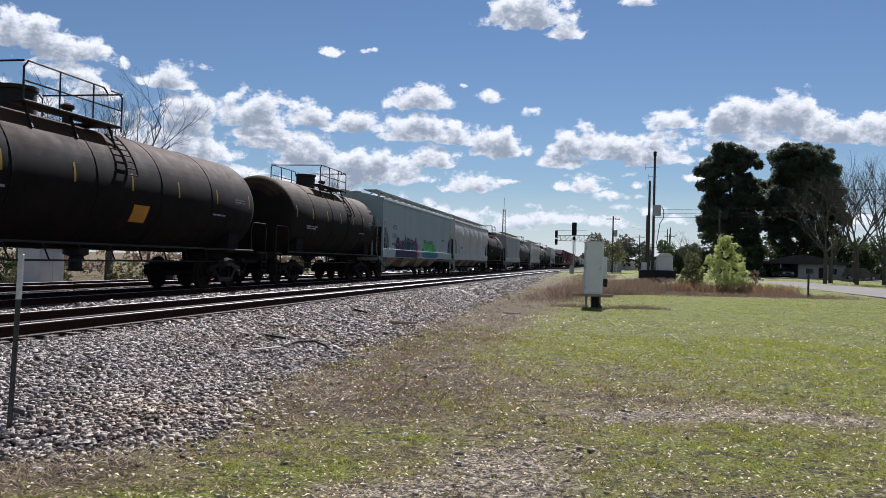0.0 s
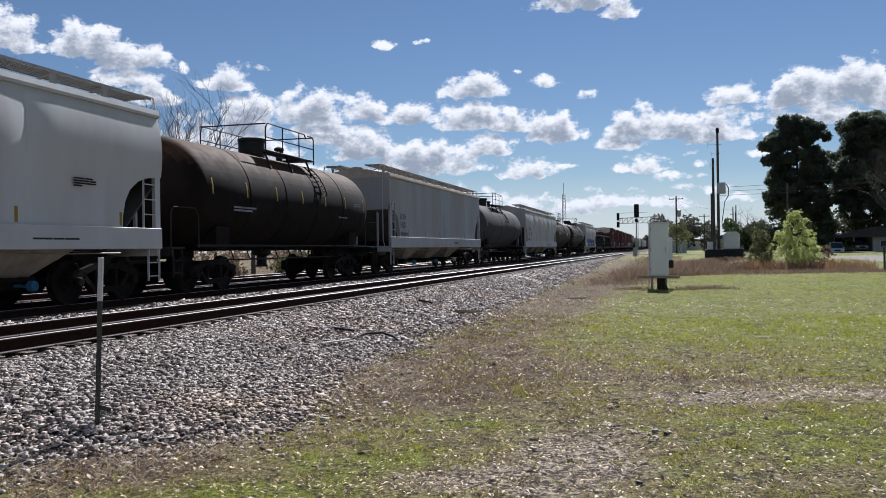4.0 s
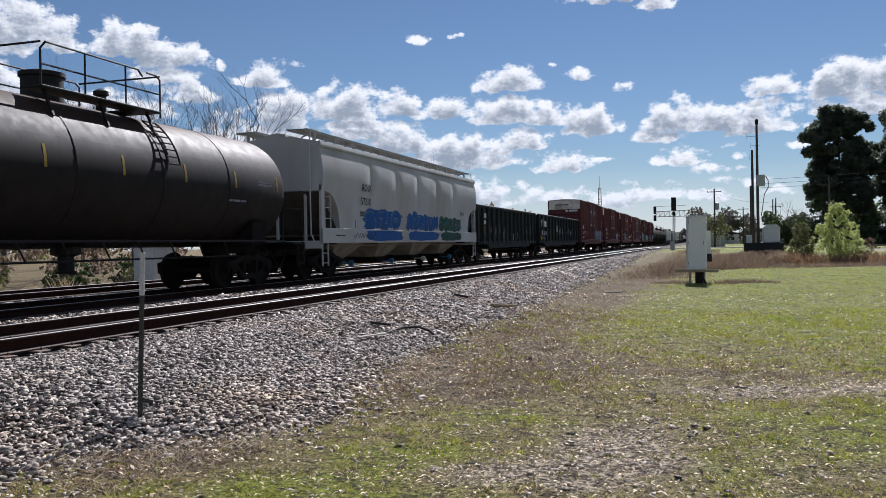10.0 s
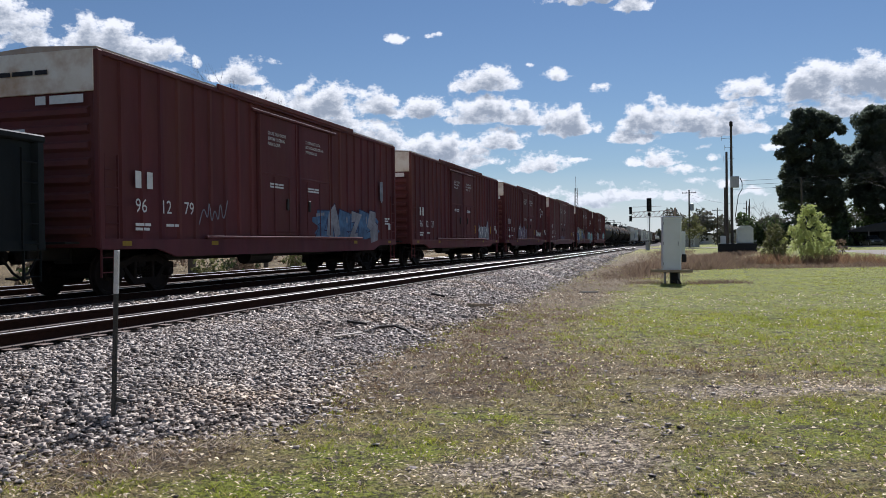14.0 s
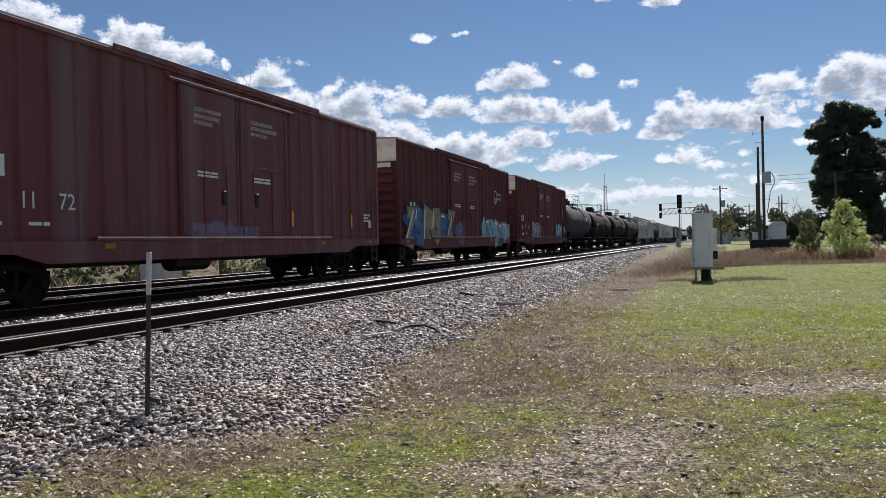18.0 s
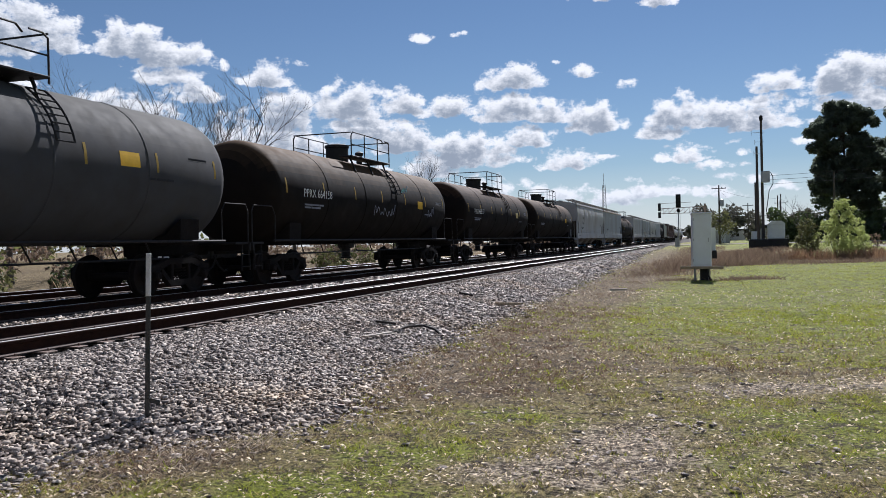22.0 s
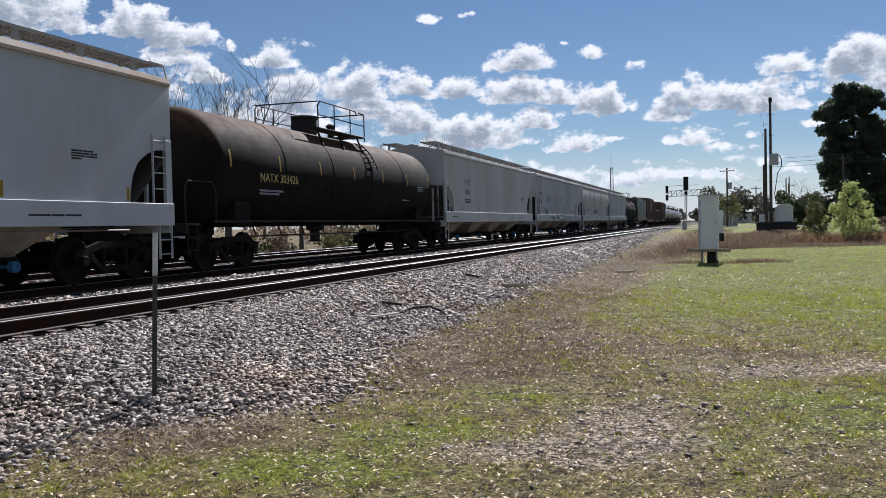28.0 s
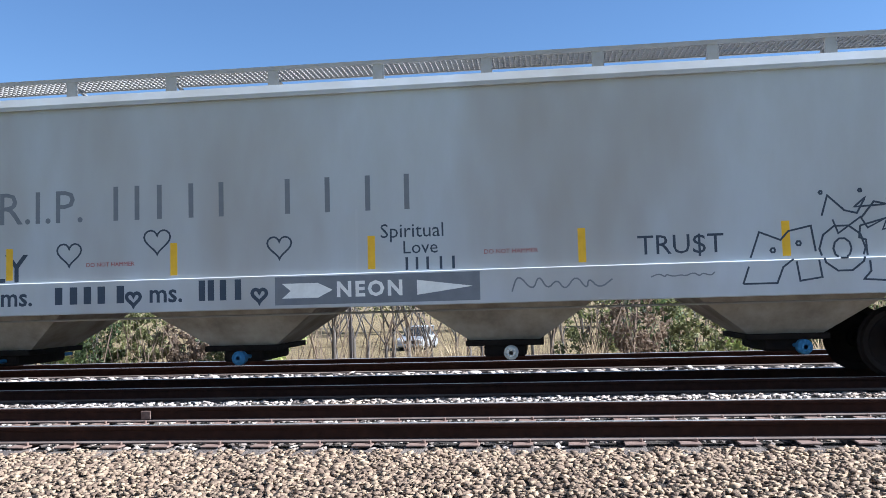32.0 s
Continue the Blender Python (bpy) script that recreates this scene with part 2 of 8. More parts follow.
    if thin > 0:  # leaves and blades let the light through
        tr, mx = t.nodes.new("ShaderNodeBsdfTranslucent"), t.nodes.new("ShaderNodeMixShader")
        if isinstance(col, tuple):
            tr.inputs["Color"].default_value = (*col, 1)
        else:
            link(t, col, tr.inputs["Color"])
        mx.inputs[0].default_value = thin
        link(t, b.outputs[0], mx.inputs[1])
        link(t, tr.outputs[0], mx.inputs[2])
        link(t, mx.outputs[0], t.nodes["Material Output"].inputs[0])
    return m


def plain(name, color, rough=0.6, metal=0.0):
    """A coat of paint or ink with a faint mottle."""
    return material(name, color, max(rough, 0.7), metal, tuple(c * 0.72 for c in color), 6.0, 4.0, 0.5, spec=0.15)


# ---- mesh helpers ----
class Geo:
    """Collects the faces of one mesh."""

    def __init__(self):
        self.v, self.f = [], []

    def add(self, verts, faces):
        n = len(self.v)
        self.v.extend(verts)
        self.f.extend([tuple(i + n for i in q) for q in faces])
        return self

    def box(self, c, s, b=0.0, m=None):
        """A box with chamfered edges: centre, size, chamfer."""
        hx, hy, hz = s[0] / 2, s[1] / 2, s[2] / 2
        b = min(b, hx * 0.9, hy * 0.9, hz * 0.9)
        if b <= 0:
            vs = [(x * hx, y * hy, z * hz) for z in (-1, 1) for y in (-1, 1) for x in (-1, 1)]
            fs = [(0, 2, 3, 1), (4, 5, 7, 6), (0, 1, 5, 4), (2, 6, 7, 3), (0, 4, 6, 2), (1, 3, 7, 5)]
        else:
            vs, ix = [], {}
            for k in range(3):
                for sx in (-1, 1):
                    for sy in (-1, 1):
                        for sz in (-1, 1):
                            q = [hx - b, hy - b, hz - b]
                            q[k] += b
                            ix[k, sx, sy, sz] = len(vs)
                            vs.append((q[0] * sx, q[1] * sy, q[2] * sz))
            fs = []
            for k in range(3):
                i, j = (k + 1) % 3, (k + 2) % 3
                for s1 in (-1, 1):
                    def key(a, c, kk=k, s1=s1, i=i, j=j):
                        w = [0, 0, 0]
                        w[k], w[i], w[j] = s1, a, c
                        return ix[(kk, *w)]
                    q = [key(-1, -1), key(1, -1), key(1, 1), key(-1, 1)]
                    fs.append(tuple(q if s1 > 0 else q[::-1]))
                for a in (-1, 1):
                    for e in (-1, 1):
                        w0, w1 = [0, 0, 0], [0, 0, 0]
                        w0[k], w1[k] = -1, 1
                        w0[i] = w1[i] = a
                        w0[j] = w1[j] = e
                        q = [ix[(i, *w0)], ix[(i, *w1)], ix[(j, *w1)], ix[(j, *w0)]]
                        fs.append(tuple(q if a * e < 0 else q[::-1]))
            for sx in (-1, 1):
                for sy in (-1, 1):
                    for sz in (-1, 1):
                        q = (ix[0, sx, sy, sz], ix[1, sx, sy, sz], ix[2, sx, sy, sz])
                        fs.append(q if sx * sy * sz > 0 else q[::-1])
        if m is not None:
            vs = [tuple(m @ Vector(v)) for v in vs]
        return self.add([(v[0] + c[0], v[1] + c[1], v[2] + c[2]) for v in vs], fs)

    def bar(self, p, q, w, h=None, b=0.0):
        """A square bar from p to q."""
        p, q = Vector(p), Vector(q)
        d = q - p
        m = d.to_track_quat("Y", "Z").to_matrix()
        return self.box(tuple((p + q) / 2), (w, d.length, h or w), b, m)

    def tube(self, p, q, r, n=8, r2=None, caps=True):
        """A round bar from p to q."""
        p, q = Vector(p), Vector(q)
        r2 = r if r2 is None else r2
        m = (q - p).to_track_quat("Z", "Y").to_matrix()
        vs = []
        for e, rr in ((p, r), (q, r2)):
            for i in range(n):
                a = 2 * math.pi * i / n
                vs.append(tuple(e + m @ Vector((math.cos(a) * rr, math.sin(a) * rr, 0))))
        fs = [(i, (i + 1) % n, n + (i + 1) % n, n + i) for i in range(n)]
        if caps:
            fs += [tuple(range(n))[::-1], tuple(range(n, 2 * n))]
        return self.add(vs, fs)

    def path(self, pts, r, n=6):
        """A bent round bar through the points, in one piece."""
        pts = [Vector(p) for p in pts]
        vs, up = [], Vector((0.13, 0.29, 0.95)).normalized()
        for k, p in enumerate(pts):
            d = ((pts[min(k + 1, len(pts) - 1)] - p).normalized() + (p - pts[max(k - 1, 0)]).normalized()).normalized()
            a = d.cross(up if abs(d.dot(up)) < 0.95 else Vector((1, 0, 0))).normalized()
            b = d.cross(a)
            vs += [tuple(p + (a * math.cos(6.28319 * i / n) + b * math.sin(6.28319 * i / n)) * r) for i in range(n)]
        fs = [(k * n + i, k * n + (i + 1) % n, (k + 1) * n + (i + 1) % n, (k + 1) * n + i) for k in range(len(pts) - 1) for i in range(n)]
        fs += [tuple(range(n))[::-1], tuple(range((len(pts) - 1) * n, len(pts) * n))]
        return self.add(vs, fs)

    def spin(self, prof, axis="y", n=24, c=(0, 0, 0)):
        """A turned body: prof holds (radius, place along the axis)."""
        vs, fs = [], []
        for r, a in prof:
            for i in range(n):
                t = 2 * math.pi * i / n
                p = {"y": (math.cos(t) * r, a, math.sin(t) * r), "x": (a, math.cos(t) * r, math.sin(t) * r), "z": (math.cos(t) * r, math.sin(t) * r, a)}[axis]
                vs.append((p[0] + c[0], p[1] + c[1], p[2] + c[2]))
        for k in range(len(prof) - 1):
            for i in range(n):
                j = (i + 1) % n
                q = (k * n + i, k * n + j, (k + 1) * n + j, (k + 1) * n + i)
                fs.append(q if axis in ("z", "x") else q[::-1])
        if prof[0][0] > 1e-4:
            fs.append(tuple(range(n)) if axis == "y" else tuple(range(n))[::-1])
        if prof[-1][0] > 1e-4:
            e = tuple(range((len(prof) - 1) * n, len(prof) * n))
            fs.append(e[::-1] if axis == "y" else e)
        return self.add(vs, fs)

    def prism(self, prof, a0, a1, axis="y"):
        """A closed profile pushed along an axis. axis y: (x, z); axis x: (y, z); axis z: (x, y). The profile turns anticlockwise seen from the far end."""
        def put(u, w, a):
            return {"y": (u, a, w), "x": (a, u, w), "z": (u, w, a)}[axis]
        n = len(prof)
        vs = [put(u, w, a) for a in (a0, a1) for u, w in prof]
        fs = [(i, (i + 1) % n, n + (i + 1) % n, n + i) for i in range(n)]
        fs += [tuple(range(n))[::-1], tuple(range(n, 2 * n))]
        if axis == "y":
            fs = [q[::-1] for q in fs]
        return self.add(vs, fs)

    def mesh(self, name, mat=None, smooth=0.0):
        me = bpy.data.meshes.new(name)
        me.from_pydata(self.v, [], self.f)
        if mat is not None:
            me.materials.append(mat)
        if smooth > 0:
            me.shade_smooth()
            me.set_sharp_from_angle(angle=radians(smooth))
        me.update()
        return me


def part(name, geo, mat, parent=None, label="", smooth=0.0, at=None, kind=""):
    """Links a mesh as one object, under a thing or a part."""
    me = geo.mesh(name, mat, smooth) if isinstance(geo, Geo) else geo
    ob = new(name, me)
    if parent is not None:
        ob.parent = parent
    if at is not None:
        ob.matrix_basis = at if isinstance(at, Matrix) else Matrix.Translation(at)
    return tagged(ob, label, kind=kind) if (label or kind) else ob


def thing(name, label, category, at=None, group="", kind=""):
    ob = new(name)
    if at is not None:
        ob.matrix_basis = at if isinstance(at, Matrix) else Matrix.Translation(at)
    return tagged(ob, label, category, group, kind)


LETTERS = {}


def lettering(text, size, mat, name="lettering", bold=0.0, slant=0.0, spacing=1.0, align="LEFT"):
    """A mesh of flat letters in the built-in font, in the x-z plane, facing -y."""
    key = (text, size, mat.name, bold, slant, spacing, align)
    if key not in LETTERS:
        cu = bpy.data.curves.new("letters", "FONT")
        cu.body, cu.size, cu.offset, cu.shear, cu.space_character, cu.align_x = text, size, bold, slant, spacing, align
        cu.extrude, cu.resolution_u = 0.0006, 2
        ob = new("letters", cu)
        bpy.context.view_layer.update()
        me = bpy.data.meshes.new_from_object(ob.evaluated_get(bpy.context.evaluated_depsgraph_get()))
        bpy.data.objects.remove(ob)
        bpy.data.curves.remove(cu)
        me.transform(Matrix.Rotation(radians(90), 4, "X"))
        me.materials.clear()
        me.materials.append(mat)
        LETTERS[key] = me
    return LETTERS[key]


# ---- ground and tracks ----
TRAIN_X, NEAR_X, NEAR_SLOPE, THIRD_X = -12.52, -8.68, 0.0137, -16.8
GRASS_Z = -0.6


def near_x(y):
    return NEAR_X + NEAR_SLOPE * y


def smoothstep(a, b, x):
    u = np.clip((x - a) / (b - a), 0, 1)
    return u * u * (3 - 2 * u)


def toe(y):
    """Where the stones end in the grass."""
    at, out = (-60, 2, 5.4, 6.5, 7.5, 9, 10.6, 16, 30, 60, 130), (-4.6, -4.7, -4.75, -3.95, -3.45, -3.9, -4.35, -4.3, -4.6, -5.0, -5.4)
    return np.interp(y, at, out) + 0.12 * np.sin(y * 1.15) + 0.1 * np.sin(y * 2.9 + 1)


def spot(x, y, cx, cy, rx, ry):
    return np.exp(-(((x - cx) / rx) ** 2 + ((y - cy) / ry) ** 2))


def brown_cover(x, y):
    """Dead brown weeds: a band along the stones and some patches."""
    near = np.exp(-((x - toe(y) - 1.2) / 1.5) ** 2) * smoothstep(7.2, 9.0, y) * (1 - 0.6 * smoothstep(22, 40, y))
    far = 0.75 * smoothstep(-20.5, -22.0, x)
    near = near + 0.9 * spot(x, y, 8.0, 55.0, 10.0, 6.5) + 0.9 * spot(x, y, -2.4, 46.0, 2.6, 19.0) + 0.7 * spot(x, y, 4.0, 75.0, 9.0, 12.0)
    return 0.84 * np.clip(far + near + 0.6 * spot(x, y, -1.2, 10.9, 2.2, 1.3) + 1.2 * spot(x, y, -4.1, 5.55, 1.0, 0.75) + 0.6 * spot(x, y, -3.5, 7.6, 0.7, 0.8) + 0.5 * spot(x, y, 1.4, 10.4, 1.6, 0.7) + 0.35 * spot(x, y, 1.2, 13.2, 2.5, 1.0), 0, 1)


def pale_cover(x, y):
    """Bare ground strewn with pale chips."""
    return np.clip(spot(x, y, -0.7, 6.6, 0.62, 1.25) + 0.9 * spot(x, y, 0.5, 9.3, 1.1, 0.5) + 0.8 * spot(x, y, 2.4, 9.8, 1.2, 0.5) + 0.7 * spot(x, y, -1.5, 5.7, 0.7, 0.4) + 0.5 * spot(x, y, 0.9, 6.2, 1.0, 0.5), 0, 1)


def green_cover(x, y):
    """How green the lawn is."""
    base = (0.20 + 0.40 * smoothstep(9.0, 18.0, y)) * (1 - 0.9 * smoothstep(-19.0, -21.5, x)) + 0.25 * smoothstep(-0.5, 4.0, x) - 0.1 * smoothstep(30, 60, y)
    base = base + 0.6 * spot(x, y, -0.1, 6.3, 0.4, 0.35) + 0.5 * spot(x, y, -1.75, 7.75, 0.7, 0.3) + 0.6 * spot(x, y, -2.7, 5.0, 0.8, 0.4) + 0.5 * spot(x, y, -2.2, 6.0, 0.6, 0.5) + 0.3 * spot(x, y, 1.0, 7.5, 1.0, 1.2)
    return np.clip(base, 0, 1) * (1 - 0.85 * brown_cover(x, y)) * (1 - 0.75 * pale_cover(x, y))


def ground_z(x, y):
    x, y = np.asarray(x, float), np.asarray(y, float)
    right = GRASS_Z + (-0.225 - GRASS_Z) * smoothstep(toe(y) + 0.3, -6.75 + NEAR_SLOPE * y, x)
    left = -0.75 + 0.53 * smoothstep(-21.2, -18.6, x) - 1.3 * smoothstep(-26, -46, x) * (1 - smoothstep(25, 60, y))
    z = np.where(x > -12, right, left)
    lump = 0.035 * np.sin(x * 0.9 + 0.4 * y) * np.sin(y * 0.6 - 0.2 * x) + 0.02 * np.sin(2.3 * x + 1) * np.sin(1.9 * y)
    lump = lump * smoothstep(-4.5, -1.0, x) * (1 - smoothstep(60, 120, y))
    # the line lies on a low bank at the crossing
    rise = 0.4 * smoothstep(58, 86, y) * (1 - smoothstep(180, 260, y)) * (1 - smoothstep(6, 22, x))
    # the stones are heaped between the tracks
    heap = 0.10 * np.exp(-((x + 10.75) / 0.5) ** 2) * smoothstep(60, 40, y) + 0.08 * np.exp(-((x + 14.66) / 0.55) ** 2)
    return np.minimum(z + lump + rise, -0.215 + 0.0 * z) + heap


def steps(stops):
    """Grid lines: (place, spacing) stops, growing from one to the next."""
    out = [stops[0][0]]
    for (a, s0), (b, s1) in zip(stops, stops[1:]):
        x = a
        while x < b - 1e-6:
            u = (x - a) / (b - a)
            x = min(b, x + s0 * (s1 / s0) ** u)
            out.append(x)
    return np.array(out)


def grid_mesh(name, xs, ys, zfun, mat):
    X, Y = np.meshgrid(xs, ys)
    Z = zfun(X, Y)
    nx, ny = len(xs), len(ys)
    me = bpy.data.meshes.new(name)
    idx = np.arange(nx * ny).reshape(ny, nx)
    quads = np.stack([idx[:-1, :-1], idx[:-1, 1:], idx[1:, 1:], idx[1:, :-1]], -1).reshape(-1, 4)
    fill(me, np.stack([X, Y, Z], -1).reshape(-1, 3), quads)
    me.materials.append(mat)
    me.shade_smooth()
    bed = smoothstep(0.25, -0.25, X - toe(Y)) * smoothstep(-20.9, -20.1, X)
    for cover, f in (("green_cover", green_cover(X, Y)), ("brown_cover", brown_cover(X, Y)), ("pale_cover", pale_cover(X, Y)), ("stone_cover", bed)):
        me.attributes.new(cover, "FLOAT", "POINT").data.foreach_set("value", np.asarray(f, np.float32).ravel())
    return me


def fill(me, verts, faces):
    """Fast fill of a mesh from arrays; all faces have the same number of corners."""
    verts, faces = np.asarray(verts, np.float32), np.asarray(faces, np.int32)
    k = faces.shape[1]
    me.vertices.add(len(verts))
    me.vertices.foreach_set("co", verts.ravel())
    me.loops.add(faces.size)
    me.loops.foreach_set("vertex_index", faces.ravel())
    me.polygons.add(len(faces))
    me.polygons.foreach_set("loop_start", np.arange(0, faces.size, k, dtype=np.int32))
    me.update(calc_edges=True)


def ground_material():
    m = bpy.data.materials.new("lawn_and_ballast")
    m.use_nodes = True
    t = m.node_tree
    b = t.nodes["Principled BSDF"]
    b.inputs["Roughness"].default_value, b.inputs["Specular IOR Level"].default_value = 0.95, 0.2
    co = t.nodes.new("ShaderNodeTexCoord")
    sep = t.nodes.new("ShaderNodeSeparateXYZ")
    link(t, co.outputs["Object"], sep.inputs[0])
    x, y = sep.outputs[0], sep.outputs[1]

    def tex(sc, de, rough=0.6):
        n = t.nodes.new("ShaderNodeTexNoise")
        n.inputs["Scale"].default_value, n.inputs["Detail"].default_value, n.inputs["Roughness"].default_value = sc, de, rough
        link(t, co.outputs["Object"], n.inputs["Vector"])
        return n.outputs["Fac"]

    def blend(fac, a, c):
        n = t.nodes.new("ShaderNodeMix")
        n.data_type = "RGBA"
        link(t, fac, n.inputs["Factor"])
        for s, v in (("A", a), ("B", c)):
            if isinstance(v, tuple):
                n.inputs[s].default_value = (*v, 1)
            else:
                link(t, v, n.inputs[s])
        return n.outputs["Result"]

    def band(v, a, c):
        n = t.nodes.new("ShaderNodeMapRange")
        n.interpolation_type = "SMOOTHSTEP"
        n.inputs["From Min"].default_value, n.inputs["From Max"].default_value = a, c
        link(t, v, n.inputs["Value"])
        return n.outputs[0]

    def cover(name, a, c, soft=0.9):
        """A share of the ground, its edge broken up by noise."""
        n = t.nodes.new("ShaderNodeAttribute")
        n.attribute_name = name
        return band(op(t, "MULTIPLY_ADD", op(t, "SUBTRACT", mottle, 0.5), soft, n.outputs["Fac"]), a, c)

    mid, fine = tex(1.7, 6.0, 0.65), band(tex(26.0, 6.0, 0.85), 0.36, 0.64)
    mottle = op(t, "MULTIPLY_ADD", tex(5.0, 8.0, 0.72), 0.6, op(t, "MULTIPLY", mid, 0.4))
    # dark ends of these mottles put the shade between blades into the colour
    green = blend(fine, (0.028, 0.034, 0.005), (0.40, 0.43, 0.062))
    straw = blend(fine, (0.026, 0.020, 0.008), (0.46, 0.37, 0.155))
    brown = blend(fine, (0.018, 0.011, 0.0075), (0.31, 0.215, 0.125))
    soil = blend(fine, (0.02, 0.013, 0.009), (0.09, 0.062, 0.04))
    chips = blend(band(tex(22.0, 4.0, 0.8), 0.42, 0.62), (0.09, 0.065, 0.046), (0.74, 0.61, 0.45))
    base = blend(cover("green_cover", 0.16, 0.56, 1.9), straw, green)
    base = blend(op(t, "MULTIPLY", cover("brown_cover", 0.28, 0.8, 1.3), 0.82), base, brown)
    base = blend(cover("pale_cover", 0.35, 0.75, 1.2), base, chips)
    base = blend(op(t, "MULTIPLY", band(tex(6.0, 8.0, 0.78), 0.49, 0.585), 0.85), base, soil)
    # between and under the tracks: grey crushed stone, shade in its gaps coloured near-black
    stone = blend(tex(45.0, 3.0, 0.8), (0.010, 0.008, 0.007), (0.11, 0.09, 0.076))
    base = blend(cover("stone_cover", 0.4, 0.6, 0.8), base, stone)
    link(t, base, b.inputs["Base Color"])
    bp = t.nodes.new("ShaderNodeBump")
    bp.inputs["Strength"].default_value, bp.inputs["Distance"].default_value = 1.0, 0.07
    link(t, op(t, "ADD", tex(20.0, 6.0, 0.8), op(t, "MULTIPLY", mid, 1.5)), bp.inputs["Height"])
    link(t, bp.outputs[0], b.inputs["Normal"])
    return m


xs = steps([(-3500, 500), (-200, 60), (-60, 4), (-30, 1), (-21.5, 0.5), (-8, 0.3), (6, 0.3), (20, 1.2), (60, 5), (250, 60), (3500, 500)])
ys = steps([(-3500, 500), (-120, 40), (-15, 1.5), (0, 0.3), (22, 0.35), (60, 1.2), (160, 4), (400, 40), (3500, 500)])
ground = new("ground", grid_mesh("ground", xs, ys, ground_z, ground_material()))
tagged(ground, "short winter lawn with straw patches running into grey ballast", "ground", kind="structure")

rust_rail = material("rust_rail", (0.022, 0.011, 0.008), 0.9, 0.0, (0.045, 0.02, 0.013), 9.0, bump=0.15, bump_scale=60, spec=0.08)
# dusty grey, kept pale so the flange's highlight is in the colour
rail_foot_shine = material("dusty_rail_foot", (0.13, 0.10, 0.085), 0.8, 0.0, (0.06, 0.038, 0.028), 5.0, stretch=(1, 0.5, 1), spec=0.3)
shiny_steel = material("worn_rail_top", (0.62, 0.6, 0.57), 0.5, 1.0, (0.5, 0.47, 0.45), 20.0, stretch=(1, 0.05, 1))
tie_wood = material("creosoted_wood", (0.075, 0.058, 0.048), 0.85, 0.0, (0.18, 0.14, 0.115), 6.0, bump=0.5, bump_scale=30, stretch=(0.4, 4, 4), per=0.5)
rust_plate = material("rusty_tie_plate", (0.12, 0.07, 0.05), 0.75, 0.0, (0.22, 0.155, 0.125), 12.0, bump=0.2)


def rail_profile(c):
    half = [(0.07, -0.172), (0.07, -0.16), (0.022, -0.145), (0.0085, -0.13), (0.0085, -0.05), (0.03, -0.042), (0.036, -0.03), (0.036, -0.008), (0.028, 0.0)]
    return [(c + x, z) for x, z in half] + [(c - x, z) for x, z in half[::-1]]


def track(name, label, cx, y0, y1, slope, ties=True):
    tr = thing(name, label, "railway track", kind="structure")
    turn = pose(cx, 0, 0, 0, 0, -math.degrees(math.atan(slope)))
    tr.matrix_basis = turn
    cuts = list(np.linspace(y0, y1, 9))
    for c in (-0.7535, 0.7535):
        for a, b in zip(cuts, cuts[1:]):
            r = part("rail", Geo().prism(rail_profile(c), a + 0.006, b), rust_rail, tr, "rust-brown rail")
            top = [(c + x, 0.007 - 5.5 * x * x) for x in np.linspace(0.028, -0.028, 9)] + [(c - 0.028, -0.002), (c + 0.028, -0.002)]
            part("foot_flange", Geo().prism([(c + 0.0715, -0.168), (c + 0.0715, -0.158), (c + 0.024, -0.143), (c + 0.024, -0.168)], a + 0.006, b), rail_foot_shine, r, "dusty rail foot")
            part("running_surface", Geo().prism(top, a + 0.006, b), shiny_steel, r, "polished rail top", 40)
    return tr


near_track = track("near_track", "unused track with rust-brown rails in grey ballast", NEAR_X, -60, 128, NEAR_SLOPE)
main_track = track("main_track", "main track under the train with polished rail tops", TRAIN_X, -150, 900, 0.0)
third_track = track("far_track", "far main track with bright rail tops", THIRD_X, -150, 900, 0.0)


# ---- the train ----
truck_steel = material("grimy_cast_steel", (0.011, 0.0095, 0.009), 0.88, 0.0, (0.024, 0.018, 0.015), 5.0, bump=0.25, bump_scale=30, spec=0.1)
wheel_steel = material("brown_wheel_steel", (0.012, 0.009, 0.008), 0.75, 0.0, (0.026, 0.018, 0.014), 4.0, spec=0.12)
black_tank = material("black_tank_paint", (0.009, 0.0062, 0.0058), 0.62, 0.0, (0.018, 0.0115, 0.0095), 1.4, 8.0, 0.7, bump=0.03, bump_scale=12, spec=0.2, color3=(0.016, 0.012, 0.010), scale3=0.5, per=0.25, lit_dust=(0.085, 0.05, 0.03))
brown_tank = material("dusty_black_tank_paint", (0.0055, 0.0044, 0.004), 0.78, 0.0, (0.011, 0.008, 0.0065), 1.2, 8.0, 0.75, bump=0.03, bump_scale=12, spec=0.1, color3=(0.013, 0.009, 0.007), scale3=0.4, per=0.25, lit_dust=(0.11, 0.063, 0.034))
grey_tank = material("grey_tank_paint", (0.06, 0.061, 0.065), 0.8, 0.0, (0.048, 0.045, 0.043), 1.3, 8.0, 0.7, bump=0.03, bump_scale=12, spec=0.12, per=0.2, lit_dust=(0.088, 0.084, 0.078))
pale_tank = material("pale_tank_paint", (0.3, 0.3, 0.3), 0.45, 0.0, (0.2, 0.19, 0.18), 1.3, 8.0, 0.7)
pale_hopper = material("pale_grey_hopper_paint", (0.43, 0.455, 0.49), 0.65, 0.0, (0.36, 0.36, 0.35), 1.1, 8.0, 0.6, bump=0.02, bump_scale=8, stretch=(1, 1, 0.35), color3=(0.31, 0.29, 0.265), scale3=0.35, per=0.1, spec=0.25)
